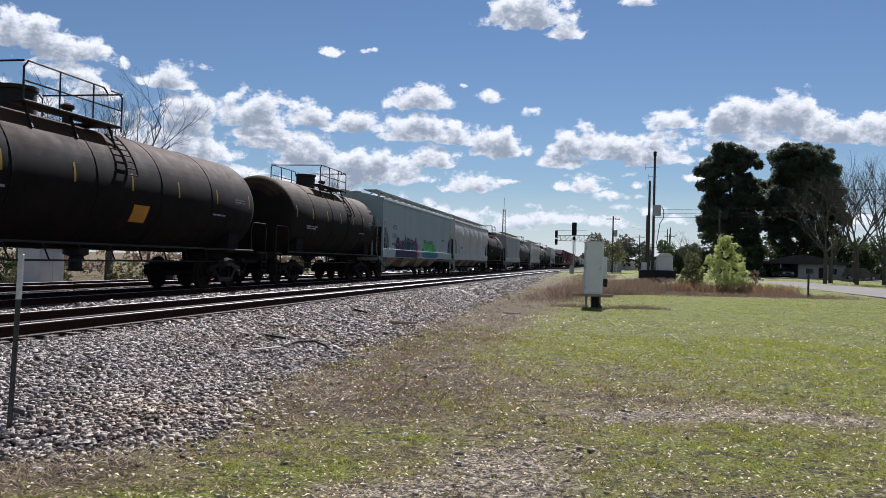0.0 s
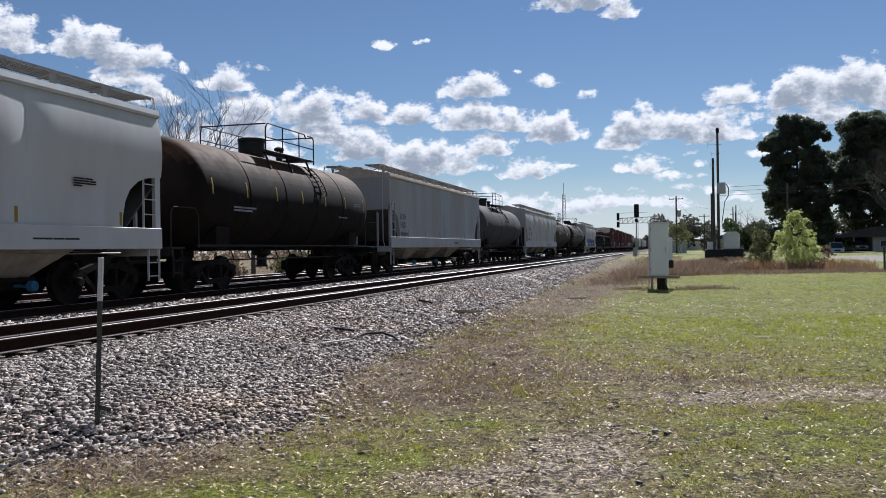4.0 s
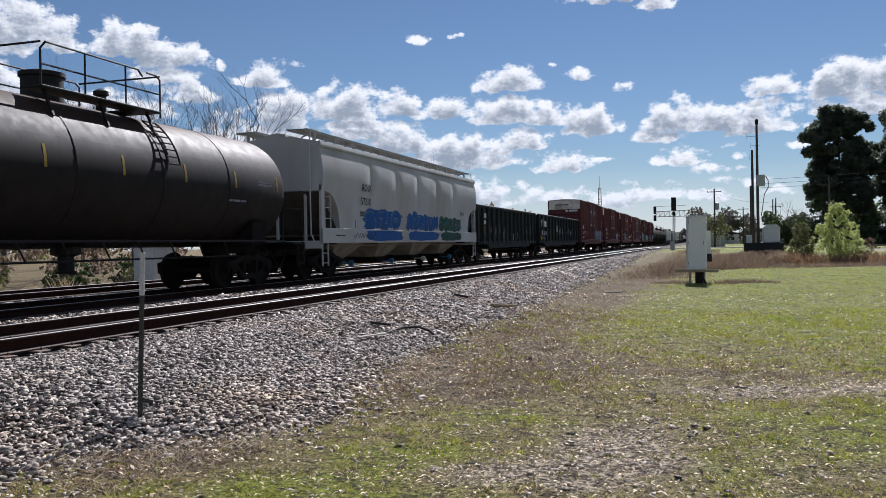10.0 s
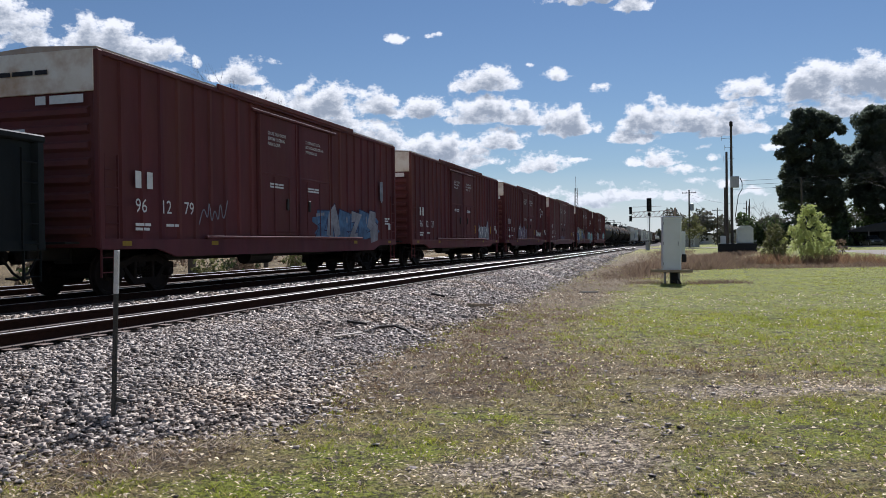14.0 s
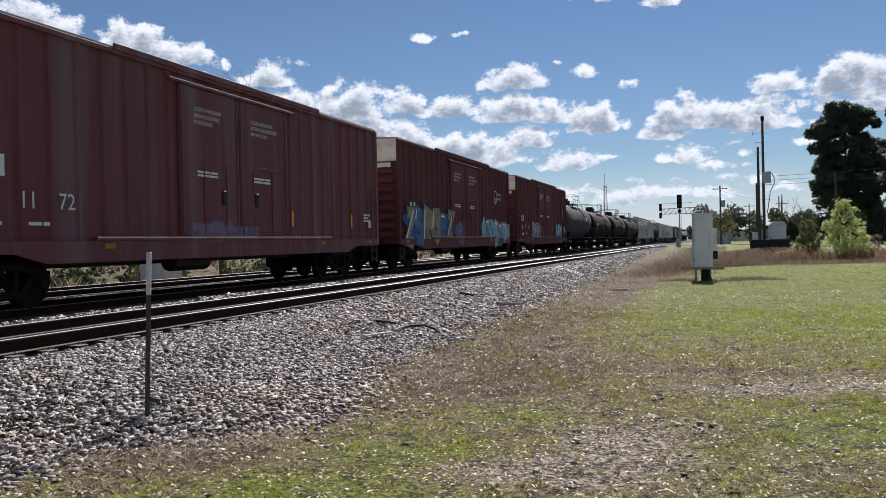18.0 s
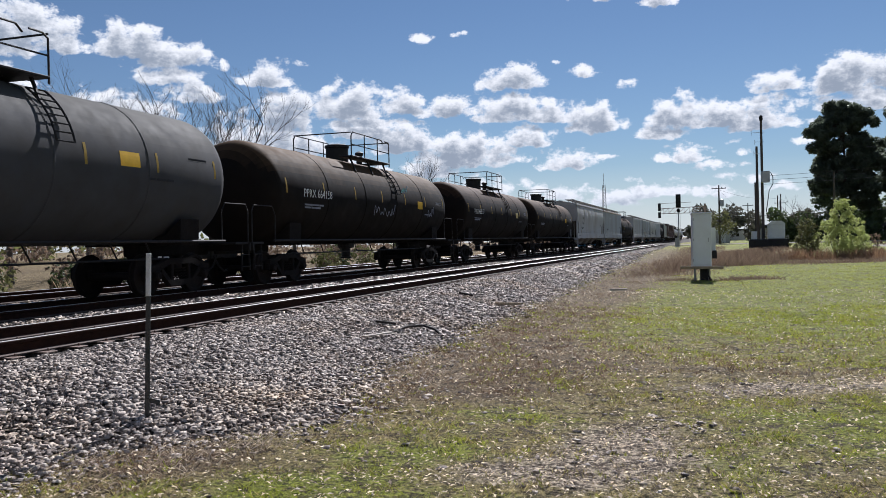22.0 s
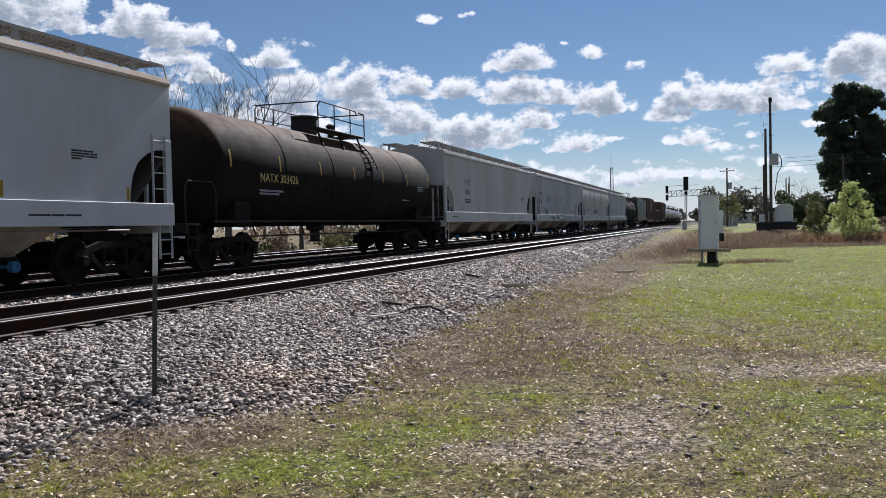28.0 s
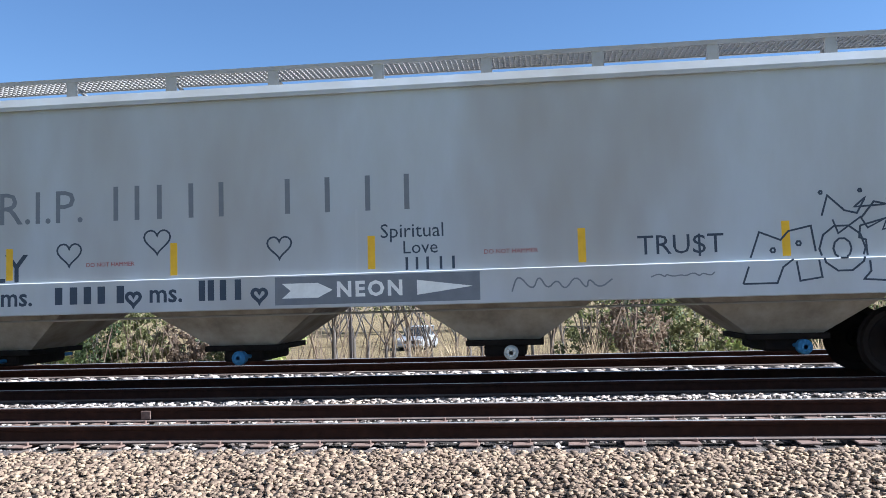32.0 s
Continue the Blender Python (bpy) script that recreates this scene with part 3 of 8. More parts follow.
white_hopper = material("off_white_hopper_paint", (0.48, 0.485, 0.49), 0.65, 0.0, (0.40, 0.39, 0.37), 1.1, 8.0, 0.6, bump=0.02, bump_scale=8, stretch=(1, 1, 0.3), color3=(0.35, 0.32, 0.28), scale3=0.35, per=0.08, spec=0.25)
grey_hopper = material("mid_grey_hopper_paint", (0.36, 0.38, 0.41), 0.65, 0.0, (0.25, 0.25, 0.245), 1.1, 8.0, 0.6, bump=0.02, bump_scale=8, stretch=(1, 1, 0.3), color3=(0.3, 0.27, 0.23), scale3=0.35, per=0.1, spec=0.25)
green_hopper = material("grey_green_hopper_paint", (0.31, 0.38, 0.39), 0.65, 0.0, (0.25, 0.29, 0.29), 1.1, 8.0, 0.6, bump=0.02, bump_scale=8, stretch=(1, 1, 0.3), per=0.1, spec=0.25)
dark_hopper = material("black_hopper_paint", (0.04, 0.04, 0.042), 0.5, 0.0, (0.08, 0.07, 0.06), 1.1, 8.0, 0.6, per=0.1)
# the shade inside the cut-away ends is put into this dark paint
slope_shade_paint = material("grimy_slope_sheet_paint", (0.10, 0.09, 0.08), 0.85, 0.0, (0.045, 0.038, 0.032), 1.5, 8.0, 0.8, bump=0.05, spec=0.1)
bay_paint = material("dusty_tan_bay_paint", (0.38, 0.335, 0.28), 0.8, 0.0, (0.15, 0.12, 0.095), 1.8, 8.0, 0.8, bump=0.06)
red_box = material("oxide_red_boxcar_paint", (0.138, 0.038, 0.043), 0.75, 0.0, (0.078, 0.026, 0.030), 1.2, 8.0, 0.8, bump=0.03, bump_scale=10, stretch=(1, 1, 0.25), color3=(0.11, 0.04, 0.032), scale3=0.45, per=0.35, spec=0.2)
faded_box = material("rain_streaked_red_boxcar_paint", (0.145, 0.038, 0.042), 0.75, 0.0, (0.09, 0.03, 0.034), 1.2, 8.0, 0.8, bump=0.03, bump_scale=10, stretch=(1, 2.2, 0.10), color3=(0.17, 0.115, 0.115), scale3=0.6)
brown_box = material("faded_brown_boxcar_paint", (0.10, 0.045, 0.034), 0.6, 0.0, (0.07, 0.034, 0.028), 1.2, 8.0, 0.8, stretch=(1, 1, 0.3), per=0.3)
green_gon = material("dark_green_gondola_paint", (0.0085, 0.0125, 0.013), 0.65, 0.0, (0.004, 0.005, 0.0055), 1.2, 8.0, 0.7, stretch=(1, 1, 0.4), spec=0.2, color3=(0.010, 0.011, 0.011), scale3=0.5, per=0.25)
end_white = material("weathered_white_end_panel", (0.80, 0.76, 0.68), 0.6, 0.0, (0.6, 0.5, 0.38), 1.6, 8.0, 0.6, color3=(0.42, 0.24, 0.12), scale3=1.1)
roof_rust = material("rusting_galvanised_roof", (0.36, 0.24, 0.15), 0.6, 0.2, (0.46, 0.42, 0.38), 1.5, 7.0, 0.8, stretch=(1, 0.5, 1))
galvanised = material("galvanised_grating", (0.30, 0.29, 0.275), 0.6, 0.5, (0.28, 0.25, 0.22), 6.0)
black_iron = material("black_iron", (0.011, 0.010, 0.010), 0.65, 0.0, (0.024, 0.019, 0.016), 6.0, spec=0.3)
yellow_ink = plain("yellow_reflector", (0.70, 0.42, 0.03), 0.4)
# the reflector yellow again, with the unlit side's shade put into its colour
dull_yellow = plain("dusty_yellow_reflector", (0.30, 0.2, 0.03), 0.6)
white_ink = plain("white_stencil", (0.72, 0.72, 0.7), 0.5)
black_ink = plain("black_stencil", (0.03, 0.03, 0.034), 0.5)
# near-black that stands in for the shade inside the hopper ends
shade_void = plain("dark_steel_inside", (0.012, 0.012, 0.012), 0.8)

AXLE, WHEEL_R = 0.89, 0.457
WHEELS, CARS = [], []


def wheelset_mesh():
    g = Geo()
    for s in (-1, 1):
        prof = [(0.09, 0.64), (0.14, 0.655), (0.15, 0.70), (0.36, 0.715), (0.385, 0.69), (0.492, 0.685), (0.487, 0.705), (0.462, 0.72), (0.457, 0.80), (0.445, 0.812), (0.385, 0.81), (0.36, 0.775), (0.16, 0.755), (0.15, 0.81), (0.09, 0.82)]
        g.spin([(r, s * a) for r, a in (prof if s > 0 else prof)], "x", 20)
    g.tube((-1.1, 0, 0), (1.1, 0, 0), 0.085, 12)
    for k in range(6):  # bolts of the bearing caps
        a = k * math.pi / 3
        for s in (-1, 1):
            g.tube((s * 1.09, 0.05 * math.cos(a), 0.05 * math.sin(a)), (s * 1.125, 0.05 * math.cos(a), 0.05 * math.sin(a)), 0.012, 6)
    return g.mesh("wheelset", wheel_steel, 35)


def side_frame_mesh():
    """A cast truck side: arched top, springs' window, two jaws."""
    g = Geo()
    def strip(pts, hts, w=0.14):
        for (p, q), (h0, h1) in zip(zip(pts, pts[1:]), zip(hts, hts[1:])):
            g.add([(sx * w / 2, y, z + sz * h / 2) for (y, z), h in ((p, h0), (q, h1)) for sz in (-1, 1) for sx in (-1, 1)],
                  [(0, 1, 5, 4), (2, 6, 7, 3), (0, 4, 6, 2), (1, 3, 7, 5), (0, 2, 3, 1), (4, 5, 7, 6)])
    strip([(-1.08, 0.60), (-0.78, 0.64), (-0.42, 0.76), (0.42, 0.76), (0.78, 0.64), (1.08, 0.60)], [0.13, 0.16, 0.13, 0.13, 0.16, 0.13])
    strip([(-0.72, 0.58), (-0.40, 0.28), (0.40, 0.28), (0.72, 0.58)], [0.15, 0.13, 0.13, 0.15])
    for s in (-1, 1):
        g.box((0, s * 0.32, 0.52), (0.13, 0.10, 0.46), 0.02)
        g.box((0, s * 1.07, 0.49), (0.12, 0.07, 0.2), 0.02)
        g.box((0.02, s * AXLE, 0.47), (0.17, 0.2, 0.2), 0.04)
        g.spin([(0.0, 0.14), (0.08, 0.14), (0.105, 0.11), (0.105, 0.0)], "x", 16, (0.0, s * AXLE, 0.457))
    return g.mesh("side_frame", truck_steel, 35)


def spring_mesh():
    g = Geo()
    g.path([(0.06 * math.cos(a), 0.06 * math.sin(a), 0.35 + 0.25 * a / (2 * math.pi * 4)) for a in np.linspace(0, 2 * math.pi * 4, 22)], 0.015, 3)
    return g.mesh("spring", truck_steel)


TRUCK = {}


def truck(car, y):
    """A two-axle truck under a car."""
    if not TRUCK:
        g = Geo().box((0, 0, 0.68), (2.0, 0.34, 0.24), 0.05).box((0, 0, 0.84), (0.5, 0.5, 0.12), 0.03)
        for s in (-1, 1):
            g.box((0, s * 0.42, 0.5), (1.5, 0.1, 0.14), 0.02)
        TRUCK.update(bolster=g.mesh("truck", truck_steel, 35), side=side_frame_mesh(), spring=spring_mesh(), wheel=wheelset_mesh())
    t = part("truck", TRUCK["bolster"], None, car, at=(0, y, 0))
    for s in (-1, 1):
        part("side_frame", TRUCK["side"], None, t, at=pose(s * 1.0, 0, 0, 0, 0, 0 if s > 0 else 180))
        for dy in (-0.16, 0.0, 0.16):
            part("spring", TRUCK["spring"], None, t, at=(s * 1.0, dy, 0))
        w = part("wheelset", TRUCK["wheel"], None, t)
        w.matrix_parent_inverse = Matrix.Translation((0, s * AXLE, WHEEL_R))
        WHEELS.append(w)
    return t


def coupler(car, y, s):
    """The coupler and its draft sill at one end; s: the way outwards."""
    g = Geo().box((0, y - s * 0.55, 0.92), (0.36, 1.3, 0.32), 0.03)
    part("draft_sill", g, black_iron, car)
    g = Geo().box((0, y + s * 0.32, 0.86), (0.14, 0.75, 0.16), 0.03).box((0.03, y + s * 0.66, 0.86), (0.28, 0.22, 0.3), 0.06)
    part("coupler", g, truck_steel, car)
    g = Geo().path([(0.3, y, 0.85), (0.32, y + s * 0.25, 0.55), (0.3, y + s * 0.5, 0.42), (0.25, y + s * 0.75, 0.45)], 0.025, 6)
    part("air_hose", g, black_iron, car)


def ladder(car, x, y, z0, z1, w=0.42, step=0.36, along=True, mat=None, name="ladder"):
    g = Geo()
    d = (0, w / 2, 0) if along else (w / 2, 0, 0)
    for s in (-1, 1):
        g.bar((x + s * d[0], y + s * d[1], z0), (x + s * d[0], y + s * d[1], z1), 0.045, 0.02)
    z = z0 + 0.1
    while z < z1:
        g.tube((x - d[0], y - d[1], z), (x + d[0], y + d[1], z), 0.014, 6)
        z += step
    part(name, g, mat or black_iron, car)


def on_side(car, x, y, z, me, name="lettering", label="", tilt=0.0):
    """Lettering or paint on the side of a car that faces +x."""
    return part(name, me, None, car, label, kind="stuff" if name == "stencil" else "", at=Matrix.Translation((x, y, z)) @ Matrix.Rotation(radians(90), 4, "Z") @ Matrix.Rotation(radians(tilt), 4, "Y"))


def bars(widths, h, gap, mat):
    """Small writing that cannot be read: rows of short bars, in the x-z plane."""
    g = Geo()
    for k, row in enumerate(widths):
        x = 0.0
        for w in row:
            g.box((x + w / 2, 0, -k * (h + gap)), (w, 0.0016, h))
            x += w + h * 0.55
    return g.mesh("stencil", mat)


def flat(pts, mat, name="paint", t=0.003):
    """A flat painted patch with the outline pts, in the x-z plane, facing -y."""
    return Geo().prism([(x, z) for x, z in pts], -t, 0.0, "y").mesh(name, mat)


def reflector(car, x, y, z, w=0.10, h=0.45, mat=None):
    part("reflector", Geo().box((x, y, z), (0.003, w, h)), mat or yellow_ink, car, "yellow reflective strip")


def begin(name, label, category, y0, group):
    car = thing(name, label, category, group=group)
    CARS.append((car, y0))
    return car


def tank_car(label, a, b, mat, dia=2.95, marks=(), top=4.02, man=0.0):
    """A tank car whose tank reaches from a to b along the line."""
    L = b - a
    car = begin("tank_car", label, "tank car", (a + b) / 2, "tank cars of the train")
    R, zc, h = dia / 2, top - dia / 2, L / 2
    head = [(R * math.cos(t), h - 0.75 + 0.75 * math.sin(t)) for t in np.linspace(0, math.pi / 2, 8)]
    prof = [(r, -y) for r, y in head[::-1]]
    rings = np.linspace(-h + 0.75, h - 0.75, 6)
    for y in rings[1:-1]:
        prof += [(R, y - 0.04), (R + 0.006, y - 0.03), (R + 0.006, y + 0.03), (R, y + 0.04)]
    prof += head
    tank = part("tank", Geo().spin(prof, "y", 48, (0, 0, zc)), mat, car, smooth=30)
    for y in rings[1:-1]:
        part("weld_band", Geo().spin([(R + 0.004, y - 0.02), (R + 0.012, y - 0.012), (R + 0.012, y + 0.012), (R + 0.004, y + 0.02)], "y", 48, (0, 0, zc)), mat, tank, smooth=40)
    for s in (-1, 1):
        y = s * (h - 1.75)
        g = Geo().prism([(-1.3, 1.12), (1.3, 1.12), (1.32, 1.7), (0.9, 1.35), (0, 1.18), (-0.9, 1.35), (-1.32, 1.7)], y - 0.35, y + 0.35)
        g.box((0, s * (h - 0.75), 1.02), (0.42, 2.8, 0.3), 0.03)
        part("saddle", g, truck_steel, car)
        g = Geo().box((0, s * (h + 0.42), 1.14), (2.7, 0.62, 0.06), 0.01).box((0, s * (h + 0.72), 1.05), (2.8, 0.06, 0.2), 0.01)
        part("end_platform", g, black_iron, car)
        for x in (-1.35, 1.35):
            part("end_handrail", Geo().path([(x, s * (h + 0.7), 1.14), (x, s * (h + 0.7), 1.95), (x, s * (h + 0.6), 2.12), (x, s * (h - 0.35), 2.12), (x, s * (h - 0.5), 1.9), (x, s * (h - 0.5), 1.15)], 0.018), black_iron, car)
        coupler(car, s * (h + 0.7), s)
        truck(car, s * (h - 1.75))
        for x in (-1.38, 1.38):
            ladder(car, x, s * (h + 0.5), 0.45, 1.1, 0.36, 0.3, name="step")
        # long sill along the foot of the tank
    for x in (-1.36, 1.36):
        part("side_pipe", Geo().tube((x, -h + 0.4, 1.2), (x, h - 0.4, 1.2), 0.03, 6), black_iron, car)
    g = Geo()
    for y in np.linspace(-h + 2.8, h - 2.8, 9):
        g.path([(0.9, y, 1.2), (0.9, y + 0.25, 0.82), (0.9, y + 0.7, 0.82)], 0.02, 5)
    g.path([(0.9, -h + 2, 0.82), (0.9, h - 2, 0.82)], 0.022)
    part("brake_rigging", g, black_iron, car)
    part("bottom_outlet", Geo().spin([(0.3, 1.1), (0.3, 0.95), (0.16, 0.9), (0.16, 0.62), (0.2, 0.6), (0.2, 0.55)][::-1], "z", 16), black_iron, car)
    # the manway, its fittings and the railed platform on top
    zt = top
    g = Geo().spin([(0.40, zt - 0.1), (0.40, zt + 0.44), (0.44, zt + 0.46), (0.44, zt + 0.54), (0.3, zt + 0.58)], "z", 20, (0, -0.55, 0))
    part("manway_housing", g, black_iron, car, smooth=35, at=(0, man, 0))
    part("valve", Geo().spin([(0.11, zt - 0.1), (0.11, zt + 0.3), (0.16, zt + 0.32), (0.16, zt + 0.4), (0.05, zt + 0.46)], "z", 12, (0.25, 0.85, 0)), black_iron, car, smooth=35, at=(0, man, 0))
    g = Geo()
    for s in (-1, 1):
        g.box((s * 0.86, 0, zt + 0.02), (0.5, 3.5, 0.05), 0.01)
        for y in (-1.5, 0, 1.5):
            g.bar((s * 0.9, y, zt + 0.02), (s * 1.12, y, zt - 0.5), 0.05)
    g.box((0, 1.45, zt + 0.02), (1.3, 0.5, 0.05), 0.01)
    part("platform", g, black_iron, car, at=(0, man, 0))
    for s in (-1, 1):
        g = Geo()
        x = s * 1.08
        top_z = zt + 0.84
        g.path([(x, -1.75, zt), (x, -1.75, top_z - 0.14), (x, -1.62, top_z), (x, 1.0, top_z), (x, 1.15, top_z - 0.12)], 0.022)
        g.path([(x, 1.75, zt - 0.1), (x, 1.75, top_z - 0.1), (x, 1.62, top_z - 0.02), (x, 1.3, top_z - 0.02)], 0.022)
        g.path([(x, -1.75, zt + 0.42), (x, 1.75, zt + 0.42)], 0.018)
        for y in (-0.6, 0.6):
            g.tube((x, y, zt), (x, y, top_z), 0.02, 6)
        part("handrail", g, black_iron, car, at=(0, man, 0))
    for y in (-1.75, 1.75):
        part("cross_rail", Geo().path([(-1.08, y, zt + 0.82), (1.08, y, zt + 0.82)], 0.02), black_iron, car, at=(0, man, 0))
    # the ladder bends over the shell
    for s in (-1, 1):
        g = Geo()
        arc = [(s * (R + 0.09) * math.cos(q), zc + (R + 0.09) * math.sin(q)) for q in np.linspace(radians(55), radians(12), 8)]
        for dy in (1.35, 1.8):
            g.path([(x, dy, z) for x, z in arc], 0.02, 5)
        for x, z in arc:
            g.tube((x, 1.35, z), (x, 1.8, z), 0.016, 5)
        part("shell_ladder", g, black_iron, car, at=(0, man, 0))
    # marks on the shell
    def shell(y, z, w, hh, m, name="reflector"):
        t0 = math.asin((z - zc) / R)
        n = 4
        vs, fs = [], []
        for k in range(n + 1):
            q = t0 + (k / n - 0.5) * hh / R
            for dy in (-w / 2, w / 2):
                vs.append(((R + 0.002) * math.cos(q), y + dy, zc + (R + 0.002) * math.sin(q)))
        fs = [(2 * k, 2 * k + 1, 2 * k + 3, 2 * k + 2) for k in range(n)]
        part(name, Geo().add(vs, fs), m, car, "yellow reflective strip" if name == "reflector" else "")
    for y in np.linspace(-h + 1.0, h - 1.0, 7):
        shell(y, zc + 0.18, 0.07, 0.42, dull_yellow)
    for kind, y, z, data in marks:
        if kind == "text":
            text, size, ink = data
            on_side(car, math.sqrt(R * R - (z + size * 0.35 - zc) ** 2) + 0.007, y, z, lettering(text, size, ink))
        elif kind == "bars":
            rows, size, ink = data
            on_side(car, math.sqrt(R * R - (z - zc) ** 2) + 0.007, y, z, bars(rows, size, size * 0.6, ink), "stencil")
        elif kind == "panel":
            w, hh, ink = data
            shell(y, z, w, hh, ink, "placard")
    return car


def hopper_car(label, a, b, mat, roof=None, marks=(), bulge=0.0, bays=4, top=4.06, sill=None, cut=1.35, strips=None):
    """A covered hopper whose body reaches from a to b."""
    L = b - a
    h = L / 2
    roof = roof or mat
    car = begin("covered_hopper_car", label, "hopper car", (a + b) / 2, "covered hopper cars of the train")
    W = 1.52

    def side_x(z, swell=1.0):
        u = max(0.0, (z - 2.45) / (top - 2.45))
        return W + bulge * swell * math.sin(math.pi * u) - 0.03 * u ** 6

    def section(zb, swell=1.0):
        up = [(side_x(zb + (top - zb) * u, swell), zb + (top - zb) * u) for u in (0, 0.12, 0.25, 0.34, 0.42, 0.5, 0.58, 0.66, 0.74, 0.82, 0.9, 0.95, 1)]
        return up + [(-x, z) for x, z in up[::-1]]
    stations = []
    for e in (-1, 1):  # the sides are cut away in a rounded D at both ends
        stations += [(e * (h - cut * u), zb, 1.0) for u, zb in ((0.0, 2.72), (0.35, 2.68), (0.6, 2.58), (0.8, 2.38), (0.92, 2.12), (0.98, 1.8), (1.0, 1.45))]
    if bulge:  # the sheets swell between their seams
        for y in np.linspace(-h + cut + 0.1, h - cut - 0.1, 7)[1:-1]:
            stations += [(y - 0.7, 1.45, 1.0), (y - 0.12, 1.45, 0.75), (y, 1.45, 0.35), (y + 0.1, 1.45, 0.85), (y + 0.7, 1.45, 1.15)]
    stations.sort()
    g = Geo()
    n = len(section(1))
    vs, fs = [], []
    for y, zb, swell in stations:
        vs += [(x, y, z) for x, z in section(zb, swell)]
    for k in range(len(stations) - 1):
        for i in range(n):
            j = (i + 1) % n
            fs.append((k * n + i, k * n + j, (k + 1) * n + j, (k + 1) * n + i)[::-1])
    fs += [tuple(range(n)), tuple(range((len(stations) - 1) * n, len(stations) * n))[::-1]]
    body = part("body", g.add(vs, fs), mat, car, smooth=25)
    # the roof with its edge beam and long trough covers
    g = Geo().prism([(W - 0.04, top + 0.14), (0.55, top + 0.34), (-0.55, top + 0.34), (-W + 0.04, top + 0.14), (-W + 0.04, top - 0.02), (W - 0.04, top - 0.02)], -h + 0.02, h - 0.02)
    part("roof", g, roof, car)
    for s in (-1, 1):
        part("top_chord", Geo().prism([(s * W - 0.05, top - 0.01), (s * W + 0.03, top - 0.01), (s * W + 0.035, top + 0.05), (s * W + 0.01, top + 0.16), (s * W - 0.05, top + 0.17)], -h, h), roof, car)
    for s in (-1, 1):
        part("side_sill", Geo().box((s * (W + 0.012), 0, 1.35), (0.1, L, 0.46), 0.012), sill or mat, car)
    for k in range(3):
        y = -h + L * (k + 0.5) / 3
        part("hatch_cover", Geo().prism([(-0.33, top + 0.34), (0.33, top + 0.34), (0.3, top + 0.43), (0.0, top + 0.48), (-0.3, top + 0.43)], y - L / 6 + 0.12, y + L / 6 - 0.12), roof, car)
    for s in (-1, 1):
        board = Geo().box((s * 0.56, 0, top + 0.5), (0.03, L + 0.5, 0.06)).box((s * 1.16, 0, top + 0.5), (0.03, L + 0.5, 0.06))
        wb = part("running_board", board, galvanised, car, "galvanised grating walkway")
        g = Geo()
        for y in np.arange(-h - 0.2, h + 0.2, 0.075):
            g.box((s * 0.86, y, top + 0.5), (0.58, 0.012, 0.035))
        for x in np.arange(0.64, 1.12, 0.1):
            g.box((s * x, 0, top + 0.5), (0.01, L + 0.45, 0.035))
        part("grating", g, galvanised, wb)
        for y in np.arange(-h + 0.4, h, 1.53):
            part("bracket", Geo().box((s * 1.14, y, top + 0.37), (0.05, 0.16, 0.3), 0.008).bar((s * 1.12, y, top + 0.48), (s * 0.7, y, top + 0.34), 0.04), galvanised, wb)
    # vertical seams of the side sheets
    for s in (-1, 1):
        for y in np.linspace(-h + cut + 0.1, h - cut - 0.1, 7)[1:-1]:
            part("seam", Geo().box((s * (W + 0.0), y, (1.5 + 2.45) / 2), (0.003, 0.03, 0.95)), mat, body)
    for s in (-1, 1):
        y = s * h
        # the end frame: corner posts, slope sheet ribs, platform and ladders
        for x in (-W, W):
            part("corner_post", Geo().box((x * 0.985, y - s * 0.1, (1.12 + 2.9) / 2), (0.09, 0.2, 1.8), 0.01), mat, car)
            ladder(car, x * 1.01, y - s * 0.42, 1.12, 3.0, 0.42, 0.33, mat=mat)
            ladder(car, x * 1.0, y - s * 0.25, 0.42, 1.12, 0.4, 0.3, mat=mat, name="stirrup_step")
        g = Geo().box((0, y - s * 0.35, 1.15), (2.9, 0.6, 0.06), 0.01).box((0, y - s * 0.04, 1.08), (3.0, 0.08, 0.24), 0.01)
        part("end_platform", g, mat, car)
        for x in (-0.95, 0, 0.95):
            part("end_brace", Geo().bar((x, y - s * 0.1, 1.1), (x, y - s * 0.1, 2.75), 0.07), mat, car)
        for x in (-1.3, 1.3):
            part("end_rail", Geo().path([(x, y + s * 0.05, 1.2), (x, y + s * 0.25, 1.4), (x, y + s * 0.28, top + 0.1), (x, y + s * 0.12, top + 0.5), (x, y - s * 0.3, top + 0.5)], 0.022), mat, car)
        if s < 0:
            part("brake_wheel", Geo().spin([(0.27, -0.02), (0.29, 0.0), (0.27, 0.02), (0.25, 0.0), (0.27, -0.02)], "y", 18, (-0.7, y - 0.12, 2.3)).bar((-0.95, y - 0.12, 2.3), (-0.45, y - 0.12, 2.3), 0.03).bar((-0.7, y - 0.12, 2.05), (-0.7, y - 0.12, 2.55), 0.03), black_iron, car)
        part("slope_sheet", Geo().bar((0, y - s * 0.02, 2.68), (0, y - s * cut, 1.42), 2 * W - 0.08, 0.03), slope_shade_paint, car, "grimy slope sheet coloured dark for shade")
        # an added black sheet that gives the opening its shade
        part("inside_end", Geo().box((0, y - s * 1.6, 1.35), (2.6, 0.06, 0.5)), shade_void, car)
        coupler(car, y, s)
        truck(car, s * (h - 1.25))
    # discharge bays
    span = min(3.85, (L - 5.2) / max(1, bays - 1))
